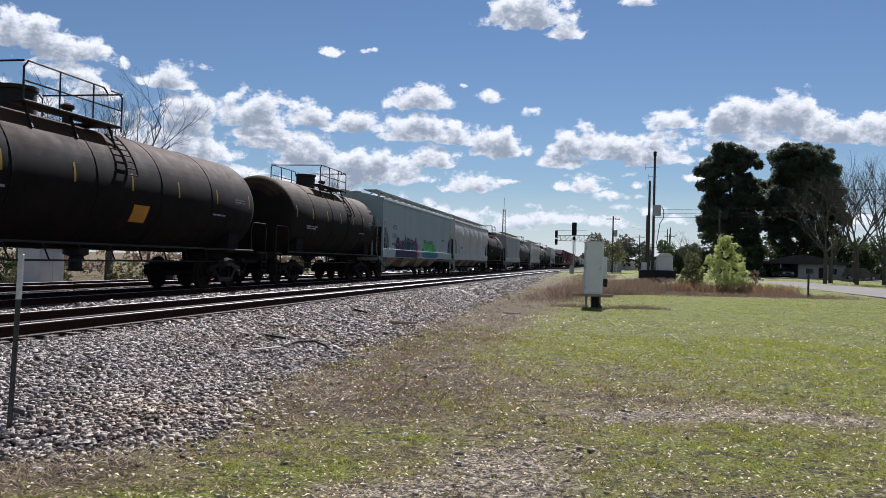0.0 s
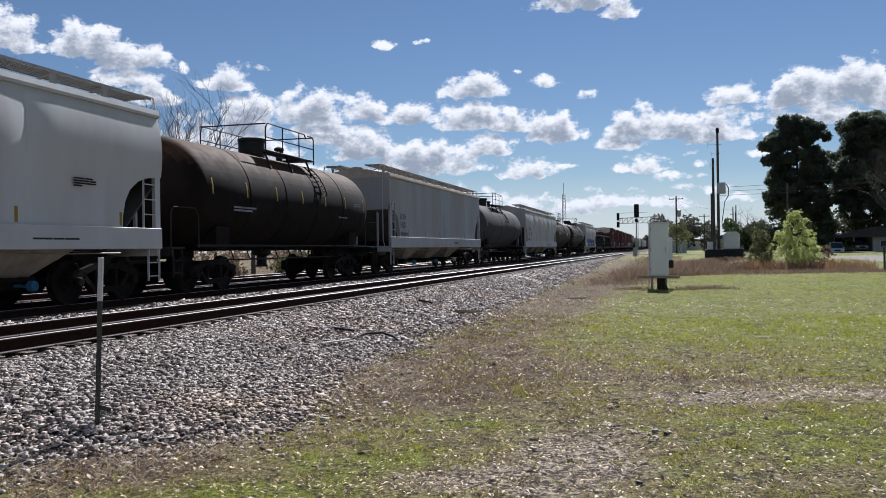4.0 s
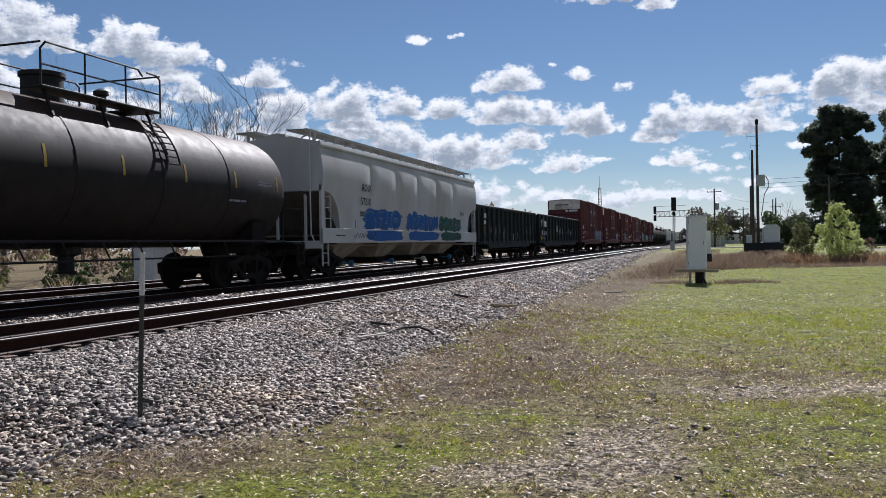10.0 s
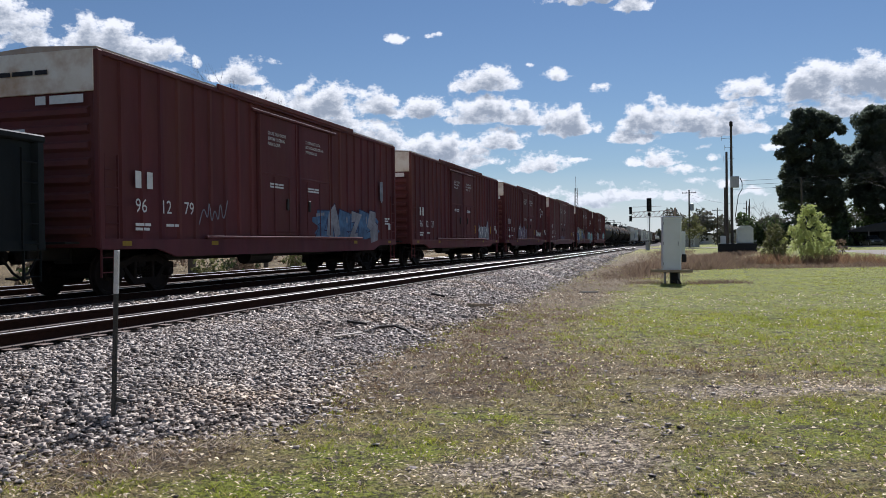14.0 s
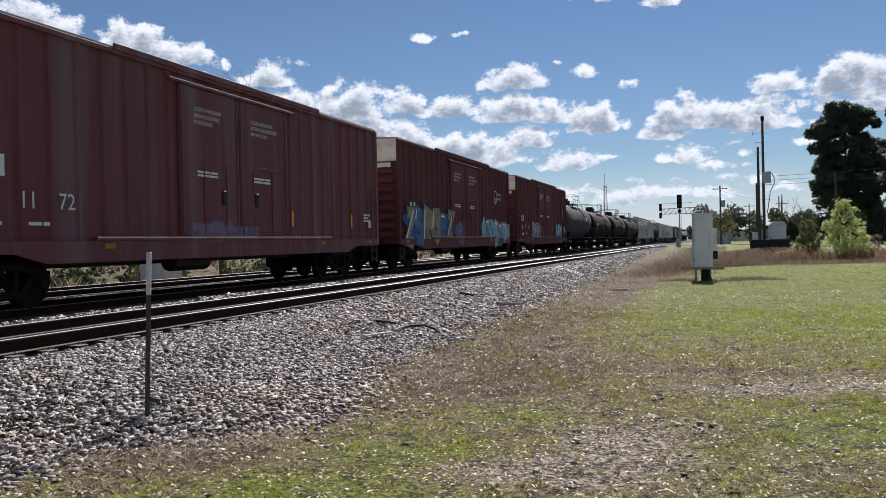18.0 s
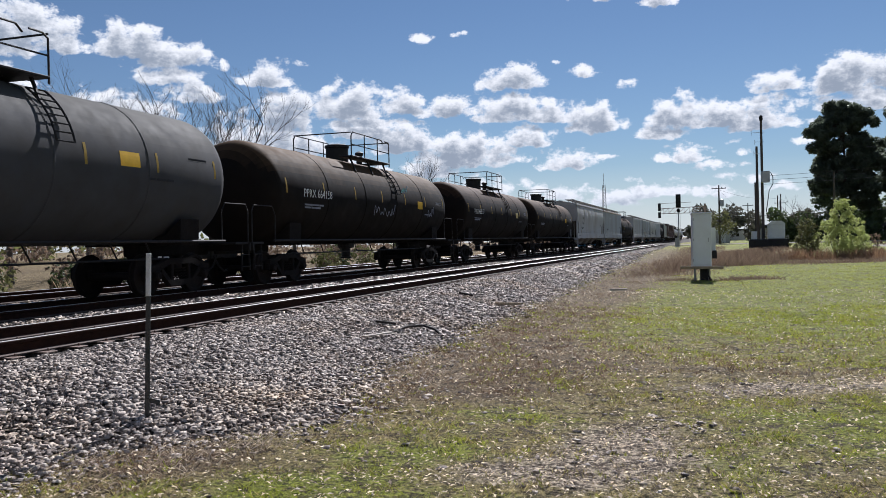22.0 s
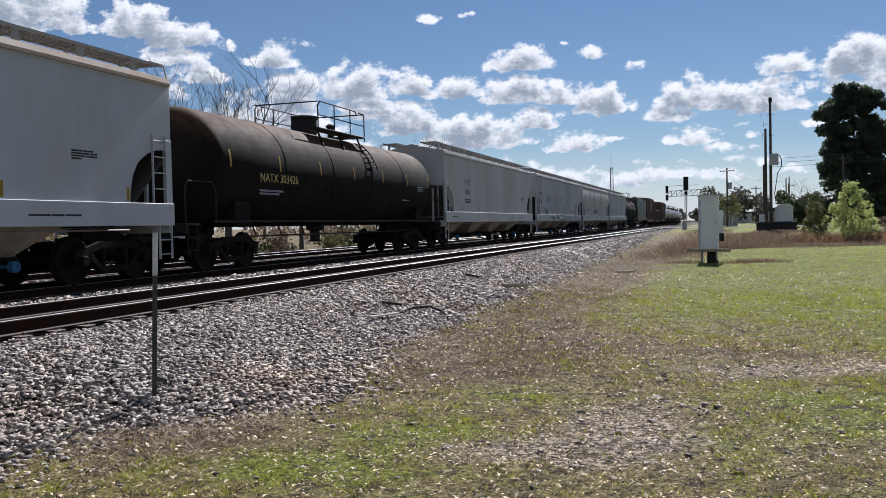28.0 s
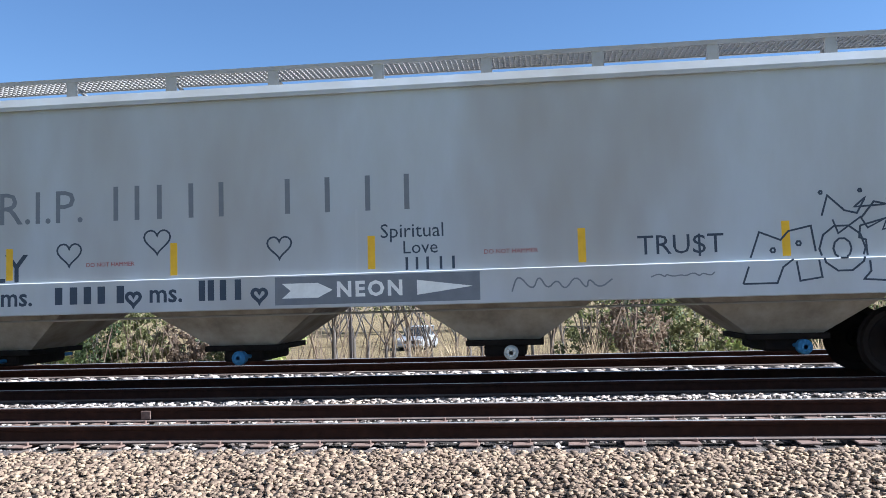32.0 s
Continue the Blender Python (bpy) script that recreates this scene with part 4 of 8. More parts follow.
    for k in range(bays):
        y = (k - (bays - 1) / 2) * span
        t, q = span * 0.46, 0.5
        vs = [(sx * 1.42, y + sy * t, 1.5) for sx, sy in ((-1, -1), (1, -1), (1, 1), (-1, 1))] + [(sx * 0.62, y + sy * q, 0.6) for sx, sy in ((-1, -1), (1, -1), (1, 1), (-1, 1))]
        bay = part("discharge_bay", Geo().add(vs, [(0, 1, 5, 4), (1, 2, 6, 5), (2, 3, 7, 6), (3, 0, 4, 7), (7, 6, 5, 4), (0, 3, 2, 1)]), bay_paint, car)
        part("gate_frame", Geo().box((0, y, 0.56), (1.5, 1.1, 0.08), 0.01).box((0, y, 0.45), (1.3, 0.6, 0.18), 0.03), truck_steel, bay)
        part("gate_drive", Geo().tube((-1.15, y + 0.1, 0.44), (1.15, y + 0.1, 0.44), 0.03, 8).spin([(0.08, 0.98), (0.1, 1.0), (0.1, 1.12), (0.06, 1.15)], "x", 12, (0, y + 0.1, 0.44)), GATE_INK[k % len(GATE_INK)], bay)
    part("train_line", Geo().tube((1.2, -h + 1, 1.04), (1.2, h - 1, 1.04), 0.018, 6), galvanised, car)
    for y in (strips or np.linspace(-h + 2.6, h - 1.4, 6)):
        reflector(car, W + 0.0015, y, 1.85 if strips else 1.75, 0.10 if strips else 0.08, 0.45 if strips else 0.28, yellow_ink if strips else dull_yellow)
    for kind, y, z, data in marks:
        X = W + 0.0645 if z < 1.58 else max(side_x(z), side_x(z + 0.3)) + 0.002
        if kind == "text":
            text, size, ink = data
            on_side(car, X, y, z, lettering(text, size, ink))
        elif kind == "bars":
            rows, size, ink = data
            on_side(car, X, y, z, bars(rows, size, size * 0.6, ink), "stencil")
        elif kind == "mesh":
            on_side(car, X, y, z, data, data.name.split(".")[0])
    return car


GATE_INK = [plain("blue_gate_paint", (0.05, 0.16, 0.30), 0.6), plain("blue_gate_paint", (0.05, 0.16, 0.30), 0.6), plain("white_gate_paint", (0.5, 0.5, 0.46), 0.6)]


def box_car(label, a, b, mat, top=5.04, marks=(), panel=True, sill=0.88):
    """A tall boxcar with ribbed sides, two plug doors and ribbed ends."""
    L = b - a
    h, W = L / 2, 1.5
    car = begin("box_car", label, "boxcar", (a + b) / 2, "boxcars of the train")
    body = part("body", Geo().box((0, 0, (1.02 + top - 0.08) / 2), (2 * W - 0.06, L - 0.08, top - 0.08 - 1.02), 0.02), mat, car)
    part("roof", Geo().prism([(W + 0.01, top - 0.12), (W + 0.01, top - 0.04), (0, top + 0.06), (-W - 0.01, top - 0.04), (-W - 0.01, top - 0.12)], -h, h), roof_rust if panel else mat, car)
    door = 2.45
    for s in (-1, 1):
        part("side_sill", Geo().prism([(-h, 0.98), (-h + 1.9, 0.98), (-h + 2.6, sill - 0.08), (h - 2.6, sill - 0.08), (h - 1.9, 0.98), (h, 0.98), (h, 1.2), (-h, 1.2)], s * (W + 0.03) - 0.04, s * (W + 0.03) + 0.04, "x"), mat, car)
        part("top_rail", Geo().box((s * (W + 0.04), 0, top - 0.05), (0.07, L * 0.5, 0.13), 0.01), mat, car)
        part("top_chord", Geo().box((s * (W + 0.015), 0, top - 0.14), (0.06, L, 0.1), 0.01), mat, car)
        ys = [y for y in np.linspace(-h + 0.1, h - 0.1, 27) if abs(y) > door + 0.1]
        for y in ys:
            part("side_post", Geo().prism([(s * (W - 0.04), y - 0.09), (s * (W + 0.02), y - 0.05), (s * (W + 0.02), y + 0.05), (s * (W - 0.04), y + 0.09)] if s > 0 else [(s * (W - 0.04), y + 0.09), (s * (W + 0.02), y + 0.05), (s * (W + 0.02), y - 0.05), (s * (W - 0.04), y - 0.09)], 1.18, top - 0.16, "z"), mat, car)
        for k in (-1, 1):
            d = part("plug_door", Geo().box((s * (W + 0.0), k * door / 2, (1.3 + top - 0.4) / 2), (0.1, door - 0.06, top - 0.4 - 1.3), 0.015), mat, car)
            part("door_rib", Geo().box((s * (W + 0.055), k * door / 2, 3.02), (0.02, door - 0.2, 0.06), 0.008), mat, d)
            part("door_rib", Geo().box((s * (W + 0.055), k * door / 2, 1.42), (0.02, door - 0.2, 0.06), 0.008), mat, d)
            for y in (0.1, door - 0.1):
                part("door_edge", Geo().box((s * (W + 0.06), k * y, (1.3 + top - 0.4) / 2), (0.03, 0.08, top - 0.44 - 1.3), 0.008), mat, d)
            for y in (0.62, 1.55):
                part("lock_bar", Geo().tube((s * (W + 0.07), k * y, 1.3), (s * (W + 0.07), k * y, 2.95), 0.014, 6), mat, d)
            part("door_crank", Geo().box((s * (W + 0.08), k * 0.75, 2.2), (0.05, 0.14, 0.34), 0.02), black_iron, d)
        for z in (1.24, top - 0.36):
            part("door_track", Geo().box((s * (W + 0.07), 0, z), (0.08, door * 4.2 if z < 2 else door * 2.3, 0.07), 0.01), mat, car)
    for s in (-1, 1):
        y = s * h
        g = Geo()
        zt = top - 1.0 if panel else top - 0.3
        for z in np.arange(1.35, zt, 0.34):
            g.prism([(y - s * 0.05, z - 0.12), (y + s * 0.05, z - 0.05), (y + s * 0.05, z + 0.05), (y - s * 0.05, z + 0.12)] if s > 0 else [(y - s * 0.05, z + 0.12), (y + s * 0.05, z + 0.05), (y + s * 0.05, z - 0.05), (y - s * 0.05, z - 0.12)], -W + 0.18, W - 0.18, "x")
        part("end_rib", g, mat, car)
        if panel:
            part("end_panel", Geo().box((0, y, top - 0.5), (2 * W - 0.08, 0.06, 0.84), 0.01), end_white, car, "weathered white upper end panel")
        for x in (-W, W):
            part("corner_post", Geo().box((x, y - s * 0.06, (1 + top - 0.1) / 2), (0.13, 0.16, top - 1.1), 0.02), mat, car)
            ladder(car, x * 1.03, y - s * 0.35, 1.05, 2.9, 0.42, 0.36, mat=mat)
            ladder(car, x * 1.0, y - s * 0.28, 0.42, 1.05, 0.4, 0.3, mat=mat, name="stirrup_step")
        part("end_platform", Geo().box((0, y + s * 0.25, 1.12), (2.2, 0.42, 0.05), 0.01), black_iron, car)
        ladder(car, -1.0, y + s * 0.09, 1.2, 2.9, 0.45, 0.36, False, mat=mat, name="end_ladder")
        coupler(car, y + s * 0.3, s)
        truck(car, s * (h - 2.1))
    g = Geo().box((0, 0, 0.86), (0.45, L - 1.5, 0.35), 0.03)
    for y in np.linspace(-h + 3.2, h - 3.2, 6):
        g.box((0, y, 0.95), (2.7, 0.12, 0.2), 0.01)
    part("underframe", g, black_iron, car)
    part("air_tank", Geo().tube((0.6, -1.6, 0.72), (0.6, -0.2, 0.72), 0.22, 12), black_iron, car)
    for kind, y, z, data in marks:
        X = W + 0.06
        if kind == "text":
            text, size, ink = data
            on_side(car, X, y, z, lettering(text, size, ink))
        elif kind == "bars":
            rows, size, ink = data
            on_side(car, X, y, z, bars(rows, size, size * 0.6, ink), "stencil")
        elif kind == "end":
            rows, size, ink = data
            part("stencil", bars(rows, size, size * 0.6, ink), None, car, at=(y, -h - 0.056, z))
        elif kind == "mesh":
            on_side(car, X, y, z, data, data.name.split(".")[0])
    for y in (2.75, h - 2.2):
        part("reflector", Geo().box((W + 0.0225, y, 1.78), (0.004, 0.1, 0.42)), yellow_ink, car, "yellow reflective strip")
    for y in (-h + 0.8, -h + 4.2, h - 4.4, h - 0.8):
        part("reflector", Geo().box((W + 0.072, y, 1.1), (0.004, 0.3, 0.1)), dull_yellow, car, "yellow reflective strip")
    return car


def gondola_car(label, a, b, mat, top=2.98, marks=(), load=None):
    """A high-sided gondola with stout side posts."""
    L = b - a
    h, W = L / 2, 1.48
    car = begin("gondola_car", label, "gondola car", (a + b) / 2, "gondola cars of the train")
    for s in (-1, 1):
        part("side_wall", Geo().box((s * (W - 0.03), 0, (1.0 + top) / 2), (0.06, L, top - 1.0), 0.01), mat, car)
        part("top_chord", Geo().box((s * (W + 0.02), 0, top), (0.16, L + 0.06, 0.14), 0.03), mat, car)
        part("side_sill", Geo().prism([(-h, 0.98), (-h + 2.0, 0.98), (-h + 2.6, 0.78), (h - 2.6, 0.78), (h - 2.0, 0.98), (h, 0.98), (h, 1.16), (-h, 1.16)], s * (W + 0.03) - 0.05, s * (W + 0.03) + 0.05, "x"), mat, car)
        for y in np.linspace(-h + 0.12, h - 0.12, 15):
            q = [(s * (W - 0.02), y - 0.13), (s * (W + 0.11), y - 0.07), (s * (W + 0.11), y + 0.07), (s * (W - 0.02), y + 0.13)]
            part("side_post", Geo().prism(q if s > 0 else q[::-1], 1.0, top - 0.08, "z"), mat, car)
        y = s * h
        part("end_wall", Geo().box((0, y - s * 0.03, (1.0 + top) / 2), (2 * W - 0.1, 0.06, top - 1.0), 0.01), mat, car)
        g = Geo()
        for z in (1.4, 1.9, 2.4, 2.9):
            g.box((0, y + s * 0.04, z), (2 * W - 0.1, 0.1, 0.14), 0.02)
        part("end_rib", g, mat, car)
        for x in (-W, W):
            ladder(car, x * 1.06, y - s * 0.35, 1.0, top - 0.2, 0.42, 0.36, mat=mat)
            ladder(car, x * 1.02, y - s * 0.28, 0.42, 1.0, 0.4, 0.3, mat=mat, name="stirrup_step")
        part("end_platform", Geo().box((0, y + s * 0.25, 1.1), (2.0, 0.42, 0.05), 0.01), black_iron, car)
        coupler(car, y + s * 0.3, s)
        truck(car, s * (h - 1.9))
    part("floor", Geo().box((0, 0, 1.08), (2 * W - 0.1, L - 0.1, 0.1)), black_iron, car)
    g = Geo().box((0, 0, 0.86), (0.45, L - 1.5, 0.35), 0.03)
    for y in np.linspace(-h + 3.2, h - 3.2, 5):
        g.box((0, y, 0.92), (2.7, 0.14, 0.24), 0.01)
    g.path([(1.0, -h + 2.4, 0.66), (1.0, h - 2.4, 0.66)], 0.03)
    part("underframe", g, black_iron, car)
    for kind, y, z, data in marks:
        X = W + 0.008 if kind != "post" else W + 0.115
        if kind == "text":
            text, size, ink = data
            on_side(car, X, y, z, lettering(text, size, ink))
        elif kind == "bars":
            rows, size, ink = data
            on_side(car, X, y, z, bars(rows, size, size * 0.6, ink), "stencil")
        elif kind == "mesh":
            on_side(car, X, y, z, data, data.name.split(".")[0])
    for y in np.linspace(-h + 1.75, h - 1.75, 6):
        part("reflector", Geo().box((W + 0.004, y, 1.75), (0.004, 0.08, 0.42)), dull_yellow, car, "yellow reflective strip")
    return car


# ---- painted letters, hearts and tags ----
def blob(rng, w, h, n=14, rough=0.25, square=2.6):
    """A rounded, uneven outline about w by h."""
    pts = []
    for k in range(n):
        a = 2 * math.pi * k / n
        c, s = math.cos(a), math.sin(a)
        r = 1 / (abs(c) ** square + abs(s) ** square) ** (1 / square) * rng.uniform(1 - rough, 1 + rough * 0.4)
        pts.append((w / 2 * r * c, h / 2 * r * s))
    return pts


def stroke(pts, r, mat, name, t=0.0012, closed=False):
    """A flat brush stroke through the points (x, z), in one piece."""
    n = len(pts)
    left, right = [], []
    for k in range(n):
        a = Vector(pts[(k - 1) % n if closed else max(k - 1, 0)])
        b = Vector(pts[(k + 1) % n if closed else min(k + 1, n - 1)])
        p = Vector(pts[k])
        d1, d2 = (p - a), (b - p)
        d1, d2 = (d1.normalized() if d1.length > 1e-6 else d2.normalized()), (d2.normalized() if d2.length > 1e-6 else d1.normalized())
        d = d1 + d2
        d = d.normalized() if d.length > 0.2 else d1
        m = Vector((-d.y, d.x)) * r / max(0.55, abs(d.dot(d1)))
        left.append(p + m)
        right.append(p - m)
    # each bend lies a hair above the one before, so that crossings do not share a plane
    vs = [(q.x, (-t - 0.00012 * k) if e else 0.0, q.y) for e in (1, 0) for k in range(n) for q in (left[k], right[k])]
    fs, h = [], 2 * n
    for k in range(n if closed else n - 1):
        i, j = 2 * k, 2 * ((k + 1) % n)
        fs += [(i, i + 1, j + 1, j), (h + i, h + j, h + j + 1, h + i + 1), (i, j, h + j, h + i), (i + 1, h + i + 1, h + j + 1, j + 1)]
    return Geo().add(vs, fs).mesh(name, mat)


GLYPHS = [  # lettershapes: corners in a unit box
    [(0.85, 0.85), (0.3, 0.95), (0.12, 0.6), (0.8, 0.42), (0.75, 0.1), (0.1, 0.06)],
    [(0.1, 0.95), (0.15, 0.2), (0.5, 0.02), (0.85, 0.25), (0.9, 0.95)],
    [(0.1, 0.02), (0.15, 0.95), (0.8, 0.1), (0.9, 0.98)],
    [(0.12, 0.03), (0.3, 0.75), (0.55, 0.97), (0.75, 0.6), (0.92, 0.05)],
    [(0.9, 0.9), (0.15, 0.92), (0.12, 0.5), (0.7, 0.52), (0.14, 0.45), (0.1, 0.06), (0.92, 0.1)],
    [(0.15, 0.03), (0.12, 0.95), (0.75, 0.9), (0.85, 0.62), (0.2, 0.48), (0.9, 0.02)],
    [(0.1, 0.9), (0.9, 0.93), (0.2, 0.12), (0.92, 0.05)],
    [(0.5, 0.05), (0.12, 0.4), (0.3, 0.92), (0.8, 0.85), (0.9, 0.35), (0.52, 0.06)],
]


def tag_piece(marks, y, z, w, h, n, fill_ink, edge_ink, shine_ink, seed, angular=False, edge=0.035, back=None):
    """A row of fat sprayed letters that overlap: shade, edge, fill and shine."""
    rng = random.Random(seed)
    step = w / n
    cloud = [(x * 1.0, q) for x, q in blob(rng, w * 1.04, h * 0.92, 26, 0.16, 5.0)]
    if back is not False:
        marks.append((y + w / 2, z, flat(cloud, back or fill_ink[0], "graffiti", 0.0015)))
    last = -1
    for k in range(n):
        g = rng.choice([i for i in range(len(GLYPHS)) if i != last])
        last = g
        ww, hh = step * rng.uniform(1.0, 1.2), h * rng.uniform(0.85, 1.08)
        lean = rng.uniform(-0.12, 0.22)
        pts = [((px - 0.5) * ww * 0.8 + (pz - 0.5) * hh * lean, (pz - 0.5) * hh * 0.8 + rng.uniform(-0.04, 0.04) * hh) for px, pz in GLYPHS[g]]
        if not angular:  # round off the corners
            for _ in range(2):
                pts = [pts[0]] + [q for a, b in zip(pts, pts[1:]) for q in ((a[0] * 0.75 + b[0] * 0.25, a[1] * 0.75 + b[1] * 0.25), (a[0] * 0.25 + b[0] * 0.75, a[1] * 0.25 + b[1] * 0.75))] + [pts[-1]]
        cx, cz = y + step * (k + 0.5), z + rng.uniform(-0.05, 0.05) * h
        r = min(ww, hh) * rng.uniform(0.19, 0.24)
        lift = 0.0004 * (k % 2)
        marks.append((cx, cz, stroke(pts, r + edge, edge_ink, "graffiti", 0.0028 + lift)))
        marks.append((cx, cz, stroke(pts, r, fill_ink[k % len(fill_ink)], "graffiti", 0.0042 + lift)))
        i = rng.randrange(len(pts) // 2)
        marks.append((cx - r * 0.3, cz + r * 0.35, stroke(pts[i:i + max(2, len(pts) // 3)], r * 0.22, shine_ink, "graffiti", 0.0056 + lift)))


def smooth_line(pts, times=2):
    for _ in range(times):
        pts = [pts[0]] + [q for a, b in zip(pts, pts[1:]) for q in ((a[0] * 0.75 + b[0] * 0.25, a[1] * 0.75 + b[1] * 0.25), (a[0] * 0.25 + b[0] * 0.75, a[1] * 0.25 + b[1] * 0.75))] + [pts[-1]]
    return pts


def scrawl(w, h, seed, mat, n=9, r=0.012):
    """A thin looping hand-drawn tag, in the x-z plane."""
    rng = random.Random(seed)
    pts, x = [], 0.0
    for k in range(n * 2):
        pts.append((x + rng.uniform(-0.25, 0.25) * w / n, (h if k % 2 else 0) * rng.uniform(0.5, 1.0) + rng.uniform(-0.1, 0.1) * h))
        x += w / (n * 2)
    return stroke(smooth_line(pts), r, mat, "tag")


def heart(w, mat):
    """A brush-drawn heart outline, in the x-z plane."""
    pts = []
    for k in range(28):
        a = 2 * math.pi * k / 28
        pts.append((w / 32 * 16 * math.sin(a) ** 3, w / 32 * (13 * math.cos(a) - 5 * math.cos(2 * a) - 2 * math.cos(3 * a) - math.cos(4 * a))))
    return stroke(pts, 0.012 + 0.012 * (w < 0.3), mat, "heart", closed=True)


def strokes(y, z, widths, h, w, mat):
    """Hand-painted letters that are left unread: one upright bar for each."""
    out = []
    for step in widths:
        out.append((y + step * 0.4, z, Geo().box((0, 0, h / 2), (w, 0.0014, h)).mesh("brush_mark", mat)))
        y += step
    return out


faded_ink = plain("faded_grey_brush_paint", (0.17, 0.18, 0.2), 0.6)
blue_black = plain("blue_black_brush_paint", (0.05, 0.065, 0.09), 0.6)
red_ink = plain("dull_red_stencil", (0.3, 0.05, 0.04), 0.6)
def spray(name, color, other, scale=1.7):
    """Sprayed paint that fades from one tone into another, with thin and dusty places."""
    return material(name, color, 0.75, 0.0, other, scale, 5.0, 0.95, spec=0.15, color3=tuple(0.5 * a + 0.03 for a in color), scale3=0.9)


teal_ink, blue_ink = plain("teal_spray", (0.02, 0.19, 0.17), 0.5), spray("deep_blue_spray", (0.02, 0.075, 0.26), (0.03, 0.13, 0.36), 1.0)
navy_ink, lime_ink = spray("navy_spray", (0.02, 0.025, 0.06), (0.05, 0.03, 0.09), 1.5), plain("lime_green_spray", (0.12, 0.42, 0.12), 0.5)
coral_ink, sky_ink = plain("coral_spray", (0.42, 0.10, 0.08), 0.5), spray("light_blue_spray", (0.11, 0.22, 0.38), (0.03, 0.045, 0.10), 2.2)
lemon_ink, lilac_ink = spray("yellow_spray", (0.42, 0.34, 0.05), (0.07, 0.10, 0.24), 1.3), spray("lilac_spray", (0.22, 0.18, 0.26), (0.10, 0.07, 0.10), 1.6)
cyan_ink, moss_ink = spray("cyan_spray", (0.07, 0.33, 0.37), (0.30, 0.36, 0.38), 1.8), plain("dark_green_spray", (0.03, 0.08, 0.06), 0.5)
violet_ink = plain("dull_violet_spray", (0.06, 0.045, 0.11), 0.5)
silver_ink = spray("silver_spray", (0.33, 0.34, 0.38), (0.13, 0.13, 0.16), 2.4)
tan_ink = plain("pale_yellow_stencil", (0.6, 0.48, 0.2), 0.5)


def painted(car, X, marks, shift=0.0):
    for y, z, me in marks:
        on_side(car, X, y + shift, z, me, me.name.split(".")[0])


SMALL = [(0.5, 0.3, 0.2), (0.4, 0.35, 0.25), (0.3, 0.5)]


def hopper_marks(h, mark, number, ink=black_ink, rows=True, size=0.36):
    m = [("text", -h + 3.0, 2.86, (mark, size, ink)), ("text", -h + 3.0, 2.40, (number, size, ink))] if mark else []
    if rows:
        m += [("bars", -h + 3.0, 2.16, (SMALL, 0.04, ink)), ("bars", h - 2.9, 2.5, ([(0.3, 0.25), (0.45, 0.2), (0.35, 0.3), (0.25,)], 0.03, ink)), ("bars", -h + 0.9, 1.36, ([(0.4, 0.3)], 0.04, ink)), ("bars", h - 4.0, 1.32, ([(0.5, 0.3, 0.4)], 0.035, ink))]
    return m


def tank_marks(h, text, ink, placard=None, data=silver_ink, z=2.45):
    m = []
    if text:
        m.append(("text", -h + 2.0, z, (text, 0.34, ink)))
    m += [("bars", -h + 2.1, z - 0.22, ([(0.5, 0.4, 0.3), (0.4, 0.6)], 0.05, data)), ("bars", h - 2.0, z + 0.28, ([(0.7,), (0.5, 0.2), (0.6,)], 0.045, data)), ("bars", h - 3.4, z - 0.25, ([(0.2, 0.3, 0.25)], 0.05, data))]
    if placard:
        m.append(("panel", h - 4.0, z + 0.1, (0.6, 0.3, placard)))
    return m


# orange dimmed in its colour for the tank's unlit side
dull_orange = plain("dusty_orange_mark", (0.42, 0.2, 0.03), 0.6)

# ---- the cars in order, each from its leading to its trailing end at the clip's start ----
tank_car("black tank car dulled brown, its dusty top coloured sunlit, on the main track", 10.6, 26.1, brown_tank, man=-1.7, marks=tank_marks(7.7, "", white_ink, None) + [("panel", 0.5, 1.98, (0.7, 0.45, dull_orange))])
tank_car("short black tank car with a brown dusty top coloured sunlit", 28.4, 41.0, brown_tank, marks=tank_marks(6.3, "", white_ink))
c = hopper_car("grey-green covered hopper car with teal and green graffiti", 41.5, 61.3, green_hopper, marks=[("text", -7.85, 2.66, ("XOMX", 0.36, black_ink)), ("text", -7.85, 2.18, ("720921", 0.36, black_ink)), ("bars", -7.85, 1.9, (SMALL[:2], 0.05, black_ink)), ("bars", 6.2, 2.45, ([(0.4, 0.3), (0.5, 0.2)], 0.035, black_ink))])
m = []
tag_piece(m, -7.7, 1.9, 5.3, 0.72, 6, (navy_ink, navy_ink, violet_ink), teal_ink, coral_ink, 1, True, 0.06, teal_ink)
tag_piece(m, -2.6, 1.9, 0.6, 0.5, 1, (coral_ink,), teal_ink, violet_ink, 2, True)
tag_piece(m, -0.4, 1.95, 3.5, 0.72, 4, (lime_ink,), moss_ink, moss_ink, 4, True, 0.03)
m.append((1.35, 1.77, flat(blob(random.Random(3), 4.8, 0.36, 22, 0.16, 2.4), sky_ink, "graffiti", 0.0008)))
painted(c, 1.5225, [(y, z - 0.1, me) for y, z, me in m], 0.65)
